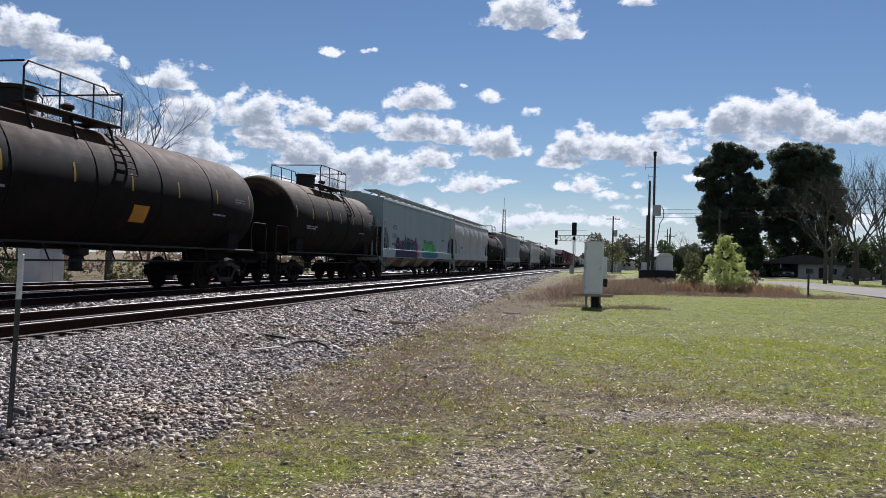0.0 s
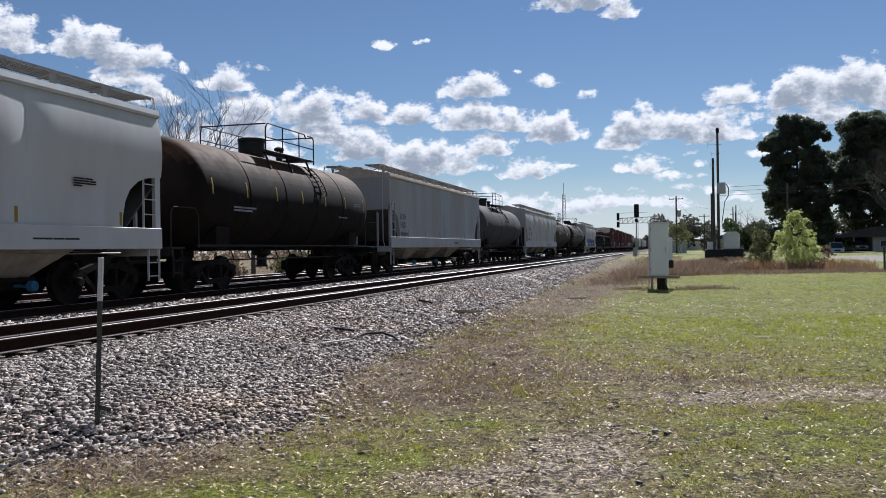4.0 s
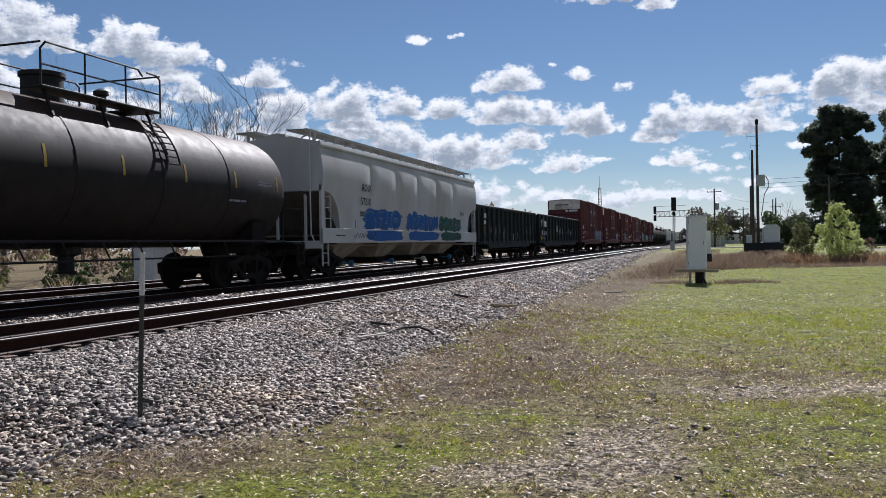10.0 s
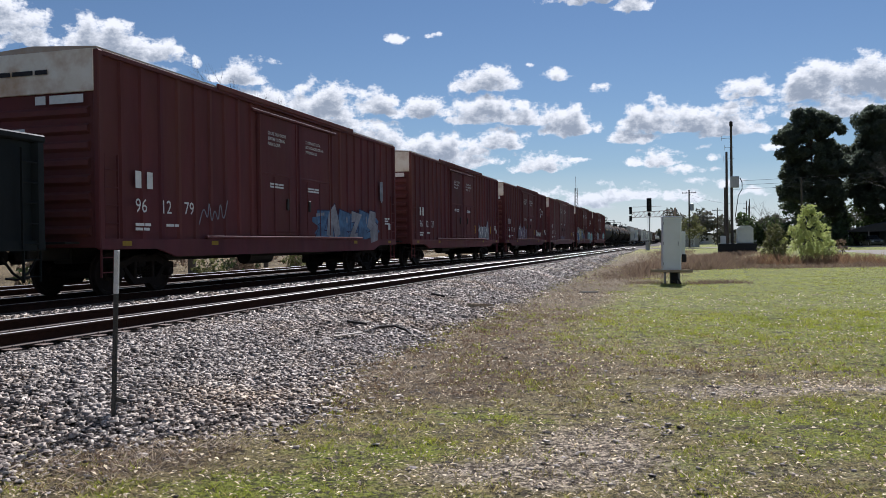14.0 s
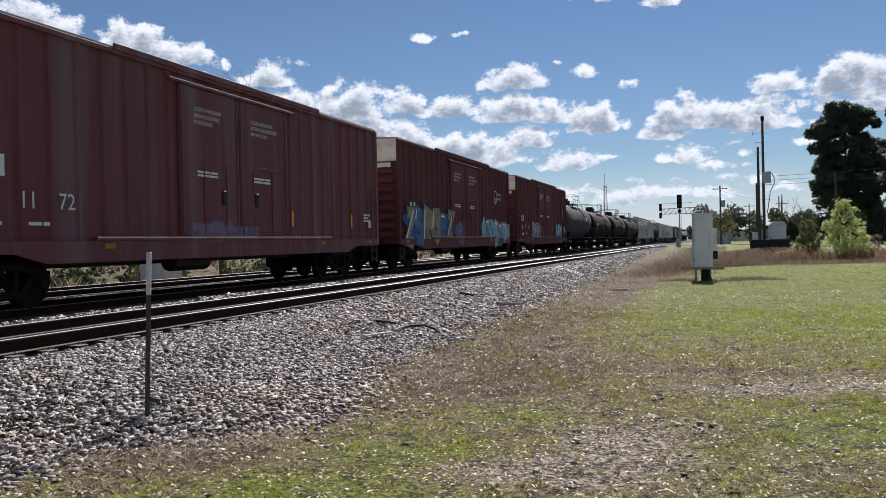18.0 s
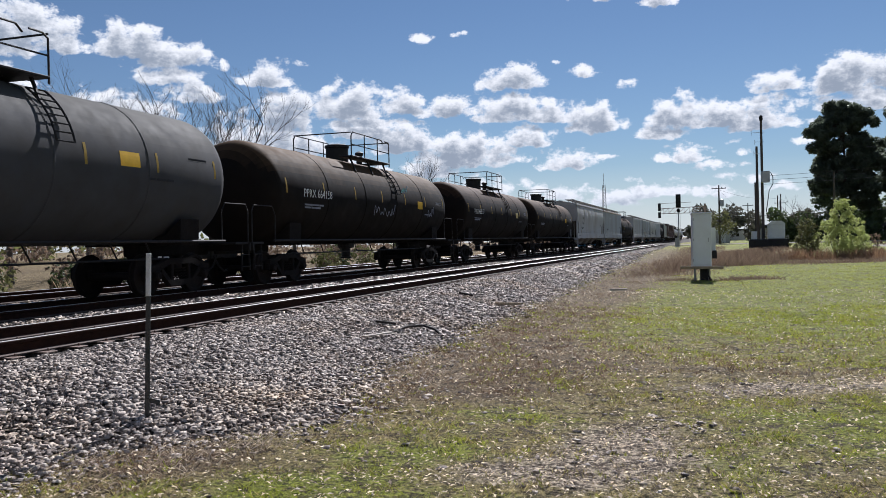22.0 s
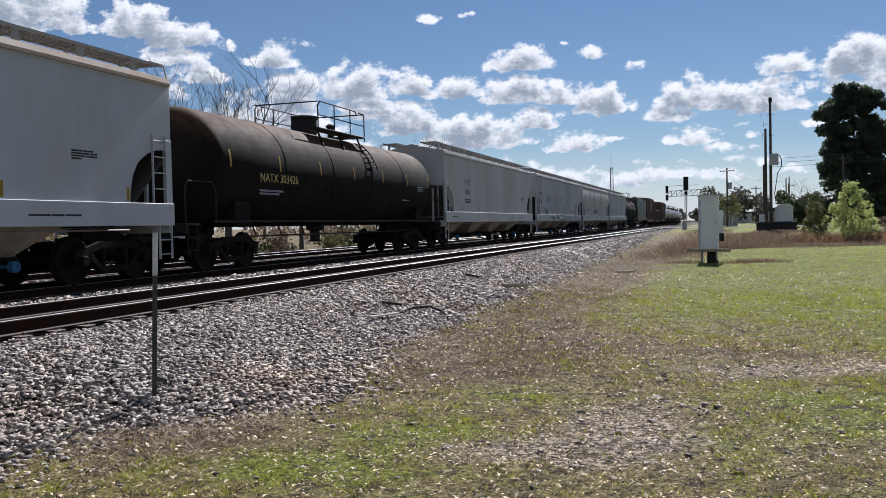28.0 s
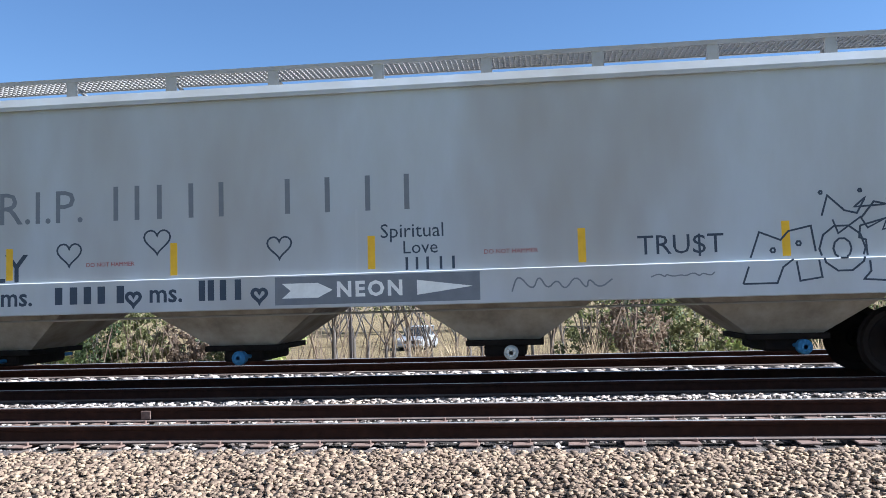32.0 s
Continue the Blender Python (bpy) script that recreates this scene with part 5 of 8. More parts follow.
painted(c, 1.5835, [(y + 0.65, z, me) for y, z, me in [(-5.2, 1.36, flat([(-2.8, -0.2), (2.7, -0.2), (2.6, 0.19), (-2.7, 0.19)], navy_ink, "graffiti", 0.0012)), (-2.2, 1.36, flat(blob(random.Random(4), 0.9, 0.36, 14, 0.2), coral_ink, "graffiti", 0.0012)), (1.4, 1.36, flat(blob(random.Random(5), 5.4, 0.38, 18, 0.12, 5), sky_ink, "graffiti", 0.0012)), (1.4, 1.4, flat(blob(random.Random(6), 3.4, 0.28, 18, 0.12, 5), teal_ink, "graffiti", 0.002))]])
hopper_car("off-white covered hopper car with a bulged side", 62.6, 81.2, white_hopper, marks=hopper_marks(9.3, "", ""), bulge=0.085)
tank_car("black tank car with yellow strips and dusty top coloured sunlit", 82.6, 95.5, brown_tank, marks=tank_marks(6.45, "", white_ink))
hopper_car("plain mid-grey covered hopper car with a rusting roof", 97.5, 114.8, grey_hopper, roof_rust, marks=[("text", -7.25, 2.34, ("ROIX", 0.36, black_ink)), ("text", -7.25, 1.98, ("59281", 0.36, black_ink)), ("bars", -7.2, 1.75, (SMALL[:2], 0.05, black_ink)), ("bars", 2.0, 1.35, ([(0.5, 0.3)], 0.06, black_ink))], bays=3)
tank_car("grey tank car with a plain dusty shell", 116.4, 131.0, grey_tank, man=-0.9, marks=tank_marks(7.3, "", red_ink, None, black_ink))
hopper_car("off-white covered hopper car with bulged side sheets", 131.9, 151.8, white_hopper, marks=[("text", -8.2, 2.5, ("SNHX", 0.38, black_ink)), ("text", -8.2, 2.04, ("1324", 0.38, black_ink)), ("bars", -8.2, 1.8, (SMALL[:2], 0.05, black_ink)), ("bars", -6.8, 2.3, ([(0.2, 0.04), (0.2, 0.04)], 0.08, black_ink)), ("bars", 6.4, 2.4, ([(0.3, 0.2), (0.4,), (0.3, 0.2)], 0.035, black_ink)), ("bars", -6.6, 1.36, ([(0.4, 0.3)], 0.04, black_ink)), ("mesh", 3.1, 1.24, scrawl(0.9, 0.26, 91, blue_black, 4, 0.014)), ("mesh", 4.6, 1.26, scrawl(0.9, 0.22, 92, blue_black, 5, 0.012))], bulge=0.085, strips=(-9.1, -6.4, -3.65, -0.85, 1.9, 4.65, 7.4))
tank_car("black tank car with a yellow placard", 152.8, 166.8, black_tank, man=-1.5, marks=tank_marks(7.0, "UTLX 683905", tan_ink, tan_ink, black_ink))
tank_car("black tank car with white number lettering", 168.6, 183.2, black_tank, marks=tank_marks(7.3, "UTLX 641638", white_ink))
c = hopper_car("off-white covered hopper car with blue graffiti", 184.8, 202.6, white_hopper, marks=hopper_marks(8.9, "ROIX", "57210"), bulge=0.085)
m = []
tag_piece(m, -5.6, 1.95, 3.7, 0.72, 3, (blue_ink,), silver_ink, sky_ink, 11, False, 0.03)
tag_piece(m, -1.3, 1.92, 4.0, 0.66, 6, (blue_ink,), silver_ink, sky_ink, 12, False, 0.025)
tag_piece(m, 2.9, 1.92, 3.3, 0.62, 5, (moss_ink,), silver_ink, teal_ink, 13, False, 0.02)
painted(c, 1.5225, m)
painted(c, 1.5835, [(-3.75, 1.37, flat(blob(random.Random(7), 3.7, 0.38, 18, 0.1, 6), blue_ink, "graffiti", 0.0012)), (0.7, 1.37, flat(blob(random.Random(8), 4.0, 0.38, 18, 0.1, 6), blue_ink, "graffiti", 0.0012)), (4.55, 1.37, flat(blob(random.Random(9), 3.3, 0.38, 18, 0.1, 6), moss_ink, "graffiti", 0.0012)), (-6.6, 1.22, scrawl(2.0, 0.3, 3, blue_black))])
gm = [("bars", -6.5, 2.5, ([(0.2, 0.2, 0.2, 0.2)], 0.26, white_ink)), ("bars", -6.3, 2.15, ([(0.14, 0.14, 0.14)], 0.2, white_ink))]
c = gondola_car("dark green gondola car with pale graffiti tags", 202.9, 218.4, green_gon, marks=gm)
plates = [(-7.0, 1.5), (-1.6, 1.5), (0.9, 1.4), (2.0, 1.5), (5.4, 1.4)]
painted(c, 1.5, [(y, z, flat([(-0.05, -0.2), (0.05, -0.2), (0.05, 0.2), (-0.05, 0.2)], tan_ink, "marker_plate", 0.0012)) for y, z in plates])
painted(c, 1.5, [(-6.35 + 1.19 * k, 1.2 + 0.3 * (k % 2), scrawl(0.9, 0.9, 20 + k, silver_ink, 2, 0.009)) for k in (0, 1, 2, 3, 4, 8, 9, 10)] + [(-6.3 + 1.19 * k, 1.5, scrawl(0.8, 0.7, 60 + k, silver_ink, 4, 0.008)) for k in (1, 4, 8, 9, 10)])
c = gondola_car("dark green gondola car with white lettering and graffiti tags", 219.6, 239.3, green_gon, marks=[("bars", -8.1, 1.38, ([(0.1, 0.3), (0.1, 0.26)], 0.07, white_ink)), ("bars", -7.35, 1.38, ([(0.3,), (0.3,)], 0.07, white_ink))])
painted(c, 1.597, [(-8.17, 1.56, lettering("202342", 0.40, white_ink)), *[(-8.95, 2.62 - 0.11 * k, flat([(-0.3 + 0.012 * k, -0.025), (0.28 - 0.07 * k, -0.025), (0.3 - 0.06 * k, 0.025), (-0.28 + 0.012 * k, 0.025)], white_ink, "stripe_mark", 0.0012)) for k in range(5)],
                   (-7.9, 2.36, flat([(-0.26, -0.22), (-0.12, -0.22), (-0.05, 0.02), (0.08, -0.22), (0.22, -0.22), (0.22, 0.22), (0.1, 0.22), (0.06, -0.02), (-0.06, 0.22), (-0.22, 0.22), (-0.2, 0.0)], white_ink, "emblem", 0.0012)),
                   (-7.4, 2.36, flat(blob(random.Random(2), 0.5, 0.46, 16, 0.06, 5.0), white_ink, "emblem", 0.0012)), (-8.95, 1.58, flat([(0.0, 0.0), (0.16, 0.0), (0.16, 0.3), (0.0, 0.3)], white_ink, "stencil", 0.0012)), (-8.7, 1.58, flat([(0.0, 0.0), (0.14, 0.0), (0.14, 0.3), (0.0, 0.3)], white_ink, "stencil", 0.0012)),
                   (-9.0, 1.34, flat([(-0.17, -0.11), (0.17, -0.11), (0.17, 0.11), (-0.17, 0.11)], yellow_ink, "reflector", 0.0012))])
painted(c, 1.5, [(-6.0 + 1.22 * k, 1.55, scrawl(0.8, 0.8, 40 + k, white_ink, 5, 0.012)) for k in (4, 5, 6, 7, 8, 9)] + [(-2.3, 1.75, scrawl(0.75, 0.9, 77, white_ink, 4, 0.025)), (-8.3, 2.2, scrawl(0.6, 0.8, 78, white_ink, 4, 0.035))])


def boxcar_marks(h, number):
    two = [number[:2], number[2:4], number[4:]]
    m = [("text", -h + 1.1 + 0.9 * k, 1.76, (t, 0.42, white_ink)) for k, t in enumerate(two)]
    m += [("bars", -h + 1.12, 2.45, ([(0.2, 0.2)], 0.36, white_ink)), ("bars", -h + 1.1, 1.5, ([(0.3, 0.2), (0.25, 0.2)], 0.06, white_ink)), ("bars", -h + 2.2, 1.5, ([(0.3, 0.15)], 0.06, white_ink))]
    for y in (-1.9, 0.55):
        lines = ("CLOSE THIS DOOR", "BEFORE CLOSING", "MAIN DOOR") if y < 0 else ("CLOSE AND LOCK", "BOTH DOORS BEFORE", "MOVING CAR")
        m += [("text", y, 4.12 - 0.15 * j, (words, 0.13, white_ink)) for j, words in enumerate(lines)]
        m.append(("bars", y + 0.1, 2.75, ([(0.5, 0.3), (0.4, 0.4)], 0.05, white_ink)))
    m += [("bars", h - 1.3, 2.0, ([(0.3, 0.2), (0.4,), (0.2, 0.3)], 0.06, white_ink)), ("bars", h - 0.9, 1.7, ([(0.24,)], 0.24, white_ink))]
    m += [("end", 0.1, 3.98, ([(0.25, 0.8)], 0.17, white_ink)), ("end", -0.9, 4.55, ([(0.4, 0.5, 0.3)], 0.09, black_ink)), ("end", -1.0, 3.4, ([(0.5, 0.3), (0.6, 0.4), (0.5, 0.3)], 0.06, white_ink)), ("end", -1.1, 2.3, ([(0.6, 0.5), (0.5, 0.4)], 0.05, white_ink))]
    return m


pale_cyan_ink = spray("pale_cyan_spray", (0.12, 0.38, 0.42), (0.34, 0.42, 0.44), 1.6)
SHIELD = [(-0.3, 0.24), (-0.24, 0.34), (-0.1, 0.29), (0.0, 0.35), (0.1, 0.29), (0.24, 0.34), (0.3, 0.24), (0.27, -0.12), (0.18, -0.27), (0.0, -0.36), (-0.18, -0.27), (-0.27, -0.12)]
TAGS = {
    0: [(1.2, 1.75, 5.6, 1.0, 6, (sky_ink, silver_ink), navy_ink, silver_ink, True)],
    1: [(3.4, 1.7, 2.6, 0.9, 3, (silver_ink,), navy_ink, white_ink, True)],
    2: [(-4.3, 1.75, 3.2, 1.1, 4, (lilac_ink,), silver_ink, white_ink, True, 0.04, False)],
    3: [(-2.2, 1.5, 3.0, 0.4, 4, (lilac_ink,), lilac_ink, lilac_ink, True)],
    4: [(-8.4, 1.8, 6.3, 1.6, 6, (lemon_ink, sky_ink, lemon_ink), navy_ink, white_ink, True, 0.05, blue_ink), (-1.9, 1.5, 1.6, 0.9, 1, (lilac_ink,), lilac_ink, lilac_ink, False, 0.02, False), (2.7, 1.6, 6.1, 1.4, 7, (pale_cyan_ink, cyan_ink, pale_cyan_ink), navy_ink, white_ink, True, 0.05, coral_ink)],
    5: [(-4.5, 1.8, 2.7, 1.0, 4, (silver_ink, lilac_ink), white_ink, white_ink, True), (4.2, 1.85, 2.5, 1.0, 3, (cyan_ink, pale_cyan_ink), navy_ink, white_ink, True, 0.04, False)],
}
for k, number in enumerate(("961279", "961227", "961507", "961172", "961529", "961290")):
    what = ("with blue and silver graffiti", "with a small silver tag", "with silver letters sprayed low", "with faded streaked paint", "with large yellow and blue graffiti", "with white and cyan graffiti")[k]
    c = box_car("oxide red boxcar " + what, 240.8 + 20.07 * k, 258.7 + 20.07 * k, faded_box if k == 3 else red_box, marks=boxcar_marks(8.95, number) + ([("text", 6.2, 3.5, ("BUILDING", 0.19, white_ink)), ("text", 6.2, 3.27, ("AMERICA", 0.19, white_ink))] if k in (2, 4) else []))
    m = []
    if k in (2, 4):  # a plain white shield beside the lettering
        m.append((5.7, 3.4, stroke(SHIELD, 0.022, white_ink, "shield", 0.0012, True)))
        m.append((5.7, 3.3, flat([(-0.22, 0.06), (0.22, 0.06), (0.19, -0.14), (0.0, -0.23), (-0.19, -0.14)], silver_ink, "shield", 0.0012)))
    if k in (0, 5):
        m.append((7.3, 3.0, flat([(-0.16, 0.4), (0.16, 0.4), (0.15, -0.3), (0.0, -0.42), (-0.15, -0.3)], silver_ink, "shield", 0.0012)))
    for j, (y, z, w, h, n, ink, edge_ink, shine, ang, *more) in enumerate(TAGS[k]):
        tag_piece(m, y, z - 0.12, w, h, n, ink, edge_ink, shine, 100 + 10 * k + j, ang, *more)
    if k == 2:
        m.append((3.3, 1.4, scrawl(2.4, 0.7, 9, white_ink, 9, 0.022)))
        m.append((3.5, 1.5, scrawl(2.2, 0.6, 10, white_ink, 7, 0.03)))
    if k == 0:
        m.append((-5.4, 1.6, scrawl(1.4, 0.8, 8, silver_ink, 5, 0.018)))
    painted(c, 1.565, m)
tank_car("dark grey tank car with yellow number lettering", 360.4, 375.2, grey_tank, dia=3.05, top=4.2, marks=tank_marks(7.4, "UTLX 201367", tan_ink, yellow_ink, black_ink, 2.75))
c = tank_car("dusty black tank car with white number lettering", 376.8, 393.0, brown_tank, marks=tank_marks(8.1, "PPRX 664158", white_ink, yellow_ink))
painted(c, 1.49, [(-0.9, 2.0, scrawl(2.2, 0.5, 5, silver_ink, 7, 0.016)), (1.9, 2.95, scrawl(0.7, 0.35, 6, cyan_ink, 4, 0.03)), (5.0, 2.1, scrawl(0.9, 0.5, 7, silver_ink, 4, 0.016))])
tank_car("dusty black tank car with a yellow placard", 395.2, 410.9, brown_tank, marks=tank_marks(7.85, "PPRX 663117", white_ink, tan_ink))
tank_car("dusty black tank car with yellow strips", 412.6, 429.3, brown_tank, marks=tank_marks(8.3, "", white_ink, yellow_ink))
hopper_car("off-white covered hopper car with glossy bulged sides", 430.9, 449.9, white_hopper, marks=hopper_marks(9.5, "XOMX", "730044"), bulge=0.085)
hopper_car("pale grey covered hopper car with a rusting roof", 451.0, 470.4, pale_hopper, roof_rust, marks=hopper_marks(9.7, "", ""))
tank_car("dusty black tank car with pale yellow number lettering", 471.8, 488.3, brown_tank, marks=tank_marks(7.9, "NATX 303426", tan_ink, None, z=2.22))
hopper_car("pale covered hopper car with flat sides", 489.3, 507.0, white_hopper, marks=hopper_marks(8.85, "ROIX", "59546"))

# the hopper whose side is covered in brush lettering
c = hopper_car("pale grey covered hopper car covered in hand-painted lettering", 508.4, 527.0, pale_hopper, strips=(-7.63, -5.03, -2.59, 0.2, 3.01, 5.59),
               marks=[("text", -8.13, 2.82, ("TILX", 0.36, black_ink)), ("text", -8.38, 2.32, ("586746", 0.36, black_ink)), ("text", -8.23, 2.02, ("LD LMT  218400", 0.12, black_ink)), ("text", -8.23, 1.84, ("LT WT    67600", 0.12, black_ink)),
                      ("bars", -8.33, 1.35, ([(0.16,), (0.16,)], 0.05, black_ink)), ("bars", 7.15, 2.5, ([(0.3, 0.2), (0.4,), (0.3, 0.15), (0.4,), (0.3,), (0.4,)], 0.028, black_ink))])
m = [(-5.45, 1.68, lettering("FAMILY", 0.56, blue_black, bold=0.004)), (-4.1, 2.5, lettering("R.I.P.", 0.66, faded_ink)),
     *strokes(-2.45, 2.5, (0.36, 0.24, 0.46, 0.46, 0.4), 0.48, 0.07, faded_ink), *strokes(-0.05, 2.5, (0.56, 0.56, 0.56, 0.5), 0.48, 0.07, faded_ink),
     (1.45, 2.12, lettering("Spiritual", 0.27, blue_black)), (1.75, 1.9, lettering("Love", 0.25, blue_black)), *strokes(1.75, 1.68, (0.15, 0.12, 0.18, 0.18, 0.15), 0.17, 0.035, blue_black),
     (4.85, 1.78, lettering("TRU$T", 0.36, blue_black)), (-2.75, 1.86, lettering("DO NOT HAMMER", 0.085, red_ink)), (2.85, 1.86, lettering("DO NOT HAMMER", 0.085, red_ink)),
     (-3.0, 2.06, heart(0.36, blue_black)), (-1.7, 2.2, heart(0.38, blue_black)), (0.05, 2.06, heart(0.34, blue_black)),
     (-4.55, 2.5, flat([(0, 0), (0.32, 0), (0.32, 0.32), (0, 0.32)], black_ink, "stencil", 0.0008)), (-4.52, 2.53, flat([(0, 0), (0.26, 0), (0.26, 0.26), (0, 0.26)], silver_ink, "stencil", 0.0014)), (-4.46, 2.58, lettering("C", 0.2, black_ink)),
     (7.3, 2.05, stroke([(0, 0.1), (0.06, -0.08), (0.2, 0.02), (0.34, 0.12), (0.42, -0.02), (0.66, 0.1), (0.6, -0.05), (0.78, 0.0)], 0.011, blue_black, "tag"))]
painted(c, 1.5215, [(y, z - 0.08, me) for y, z, me in m], -1.13)


def outline_letters(car, shapes, y0, z0, r, edge=1.585):
    """Brush outlines that run from the side sheet down over the sill."""
    for pts in shapes:
        fine = [(a[0] + (b[0] - a[0]) * k / 6, a[1] + (b[1] - a[1]) * k / 6) for a, b in zip(pts, pts[1:]) for k in range(6)] + [pts[-1]]
        run = []
        for p in fine + [None]:
            low = p is not None and p[1] + z0 < edge
            if run and (p is None or low != run_low):
                if len(run) > 1:
                    painted(car, 1.5835 if run_low else 1.5215, [(y0, z0, stroke(run, r, blue_black, "tag"))])
                run = []
            run_low = low
            run.append(p)


def ring(cx, cz, rx, rz, n=10):
    return [(cx + rx * math.cos(6.2832 * k / n), cz + rz * math.sin(6.2832 * k / n)) for k in range(n + 1)]


outline_letters(c, [[(0.0, 0.0), (0.24, 0.66), (0.5, 0.55), (0.6, 0.66), (0.88, 0.72), (0.97, 0.06), (0.7, 0.02), (0.66, 0.32), (0.5, 0.2), (0.42, 0.0), (0.0, 0.0)],
                    ring(1.25, 0.42, 0.28, 0.3), ring(1.25, 0.42, 0.11, 0.13), [(1.48, 0.7), (1.86, 0.8), (1.9, 0.12), (2.02, 0.08), (2.0, -0.02), (1.47, 0.02), (1.56, 0.12), (1.54, 0.52), (1.46, 0.55), (1.48, 0.7)],
                    ring(0.4, 0.42, 0.03, 0.03, 6), ring(0.72, 0.5, 0.03, 0.03, 6), [(1.02, 0.84), (1.1, 1.1), (1.3, 0.9), (1.45, 0.86), (1.56, 1.06), (1.42, 0.94), (1.82, 0.96), (1.66, 1.0), (1.5, 0.8)], ring(1.02, 1.14, 0.02, 0.02, 6), ring(1.5, 1.15, 0.02, 0.02, 6), ring(1.84, 1.03, 0.02, 0.02, 6), ring(2.25, 0.3, 0.16, 0.18), ring(2.6, 0.3, 0.2, 0.22)], 5.02, 1.28, 0.012)
m = [(-4.0, 1.26, lettering("ms.", 0.36, blue_black, bold=0.006)), *strokes(-3.2, 1.26, (0.2, 0.25, 0.14, 0.3, 0.25), 0.24, 0.11, blue_black), (-2.02, 1.32, heart(0.2, blue_black)),
     (-1.8, 1.26, lettering("ms.", 0.36, blue_black, bold=0.006)), *strokes(-1.08, 1.26, (0.12, 0.14, 0.22, 0.2), 0.28, 0.09, blue_black), (-0.22, 1.32, heart(0.2, blue_black)), (-4.75, 1.4, heart(0.52, blue_black)),
     (0.0, 1.17, flat([(0, 0), (2.79, 0), (2.79, 0.38), (0, 0.38)], faded_ink, "sign_patch", 0.001)),
     (0.1, 1.36, flat([(0.0, -0.1), (0.5, -0.1), (0.7, 0.0), (0.5, 0.1), (0.0, 0.1), (0.12, 0.0)], white_ink, "sign_arrow", 0.0022)), (1.95, 1.36, flat([(0.0, -0.1), (0.75, 0.0), (0.0, 0.1)], white_ink, "sign_arrow", 0.0022)),
     (3.2, 1.25, scrawl(1.4, 0.28, 33, faded_ink, 6, 0.01)), (5.0, 1.4, scrawl(0.9, 0.05, 34, faded_ink, 6, 0.008))]
painted(c, 1.5835, m, -1.13)
painted(c, 1.5865, [(0.85, 1.27, lettering("NEON", 0.28, white_ink, bold=0.01, spacing=1.25))], -1.13)

c = hopper_car("off-white covered hopper car with bulged sides and graffiti", 528.2, 546.3, white_hopper, marks=hopper_marks(9.05, "", ""), bulge=0.085)
painted(c, 1.5225, [(-2.6, 1.66, scrawl(3.4, 0.8, 51, blue_black, 9, 0.03)), (-1.9, 1.75, scrawl(2.2, 0.6, 52, silver_ink, 6, 0.04))])
hopper_car("pale grey covered hopper car with clean flat sides", 547.6, 565.3, pale_hopper, marks=hopper_marks(8.85, "", ""))
tank_car("short brown-black tank car behind the hoppers", 566.6, 580.0, brown_tank)
hopper_car("black covered hopper car behind the short tank", 582.0, 598.5, dark_hopper)
box_car("dark brown boxcar without a white end", 600.0, 616.5, brown_box, top=4.9, panel=False)
gondola_car("red-brown gondola car between two boxcars", 618.5, 634.5, brown_box)
box_car("faded brown boxcar behind the gondola car", 636.5, 653.0, brown_box, top=4.9, panel=False)
for k in range(6):
    tank_car("pale grey tank car far back in the train", 655.0 + 17.2 * k, 669.5 + 17.2 * k, pale_tank)


# ---- the place round the line ----
bark = material("grey_bark", (0.10, 0.085, 0.07), 0.9, 0.0, (0.05, 0.042, 0.036), 5.0, bump=0.5, bump_scale=18, stretch=(1, 1, 0.3))
pine_bark = material("pine_bark", (0.09, 0.06, 0.045), 0.9, 0.0, (0.05, 0.035, 0.028), 4.0, bump=0.6, bump_scale=12, stretch=(1, 1, 0.3))
needles = material("pine_needles", (0.10, 0.12, 0.085), 0.55, 0.0, (0.12, 0.14, 0.10), 1.5, thin=0.6, per=0.5, island=True)
spring_leaf = material("fresh_leaves", (0.46, 0.50, 0.17), 0.6, 0.0, (0.33, 0.38, 0.13), 3.0, thin=0.55, per=0.5, island=True)
dark_leaf = material("evergreen_leaves", (0.05, 0.075, 0.028), 0.65, 0.0, (0.09, 0.11, 0.04), 1.0, thin=0.45, per=0.6, island=True)
olive_leaf = material("olive_brush_leaves", (0.13, 0.14, 0.05), 0.7, 0.0, (0.2, 0.18, 0.08), 1.0, thin=0.45, per=0.6, island=True)
dry_stalk = material("dry_stalks", (0.23, 0.165, 0.115), 0.85, 0.0, (0.12, 0.085, 0.062), 2.0, thin=0.45, per=0.6, island=True)
rusty_stalk = material("rusty_stalks", (0.27, 0.16, 0.09), 0.85, 0.0, (0.14, 0.095, 0.065), 2.0, thin=0.45, per=0.6, island=True)
straw_stalk = material("pale_straw", (0.45, 0.35, 0.22), 0.85, 0.0, (0.3, 0.22, 0.14), 2.0, thin=0.45, per=0.6, island=True)
pole_wood = material("old_pole_wood", (0.055, 0.045, 0.04), 0.85, 0.0, (0.10, 0.08, 0.07), 5.0, bump=0.4, stretch=(1, 1, 0.1))
cabinet_paint = material("light_grey_cabinet_paint", (0.74, 0.75, 0.77), 0.45, 0.0, (0.64, 0.64, 0.63), 2.0, bump=0.01)
asphalt = material("pale_worn_asphalt", (0.23, 0.205, 0.175), 0.95, 0.0, (0.17, 0.15, 0.13), 2.0, bump=0.15, bump_scale=60, color3=(0.27, 0.245, 0.21), scale3=0.25, spec=0.2)
timber = material("weathered_timber", (0.42, 0.33, 0.22), 0.9, 0.0, (0.26, 0.2, 0.14), 8.0, bump=0.4, stretch=(0.3, 4, 4))
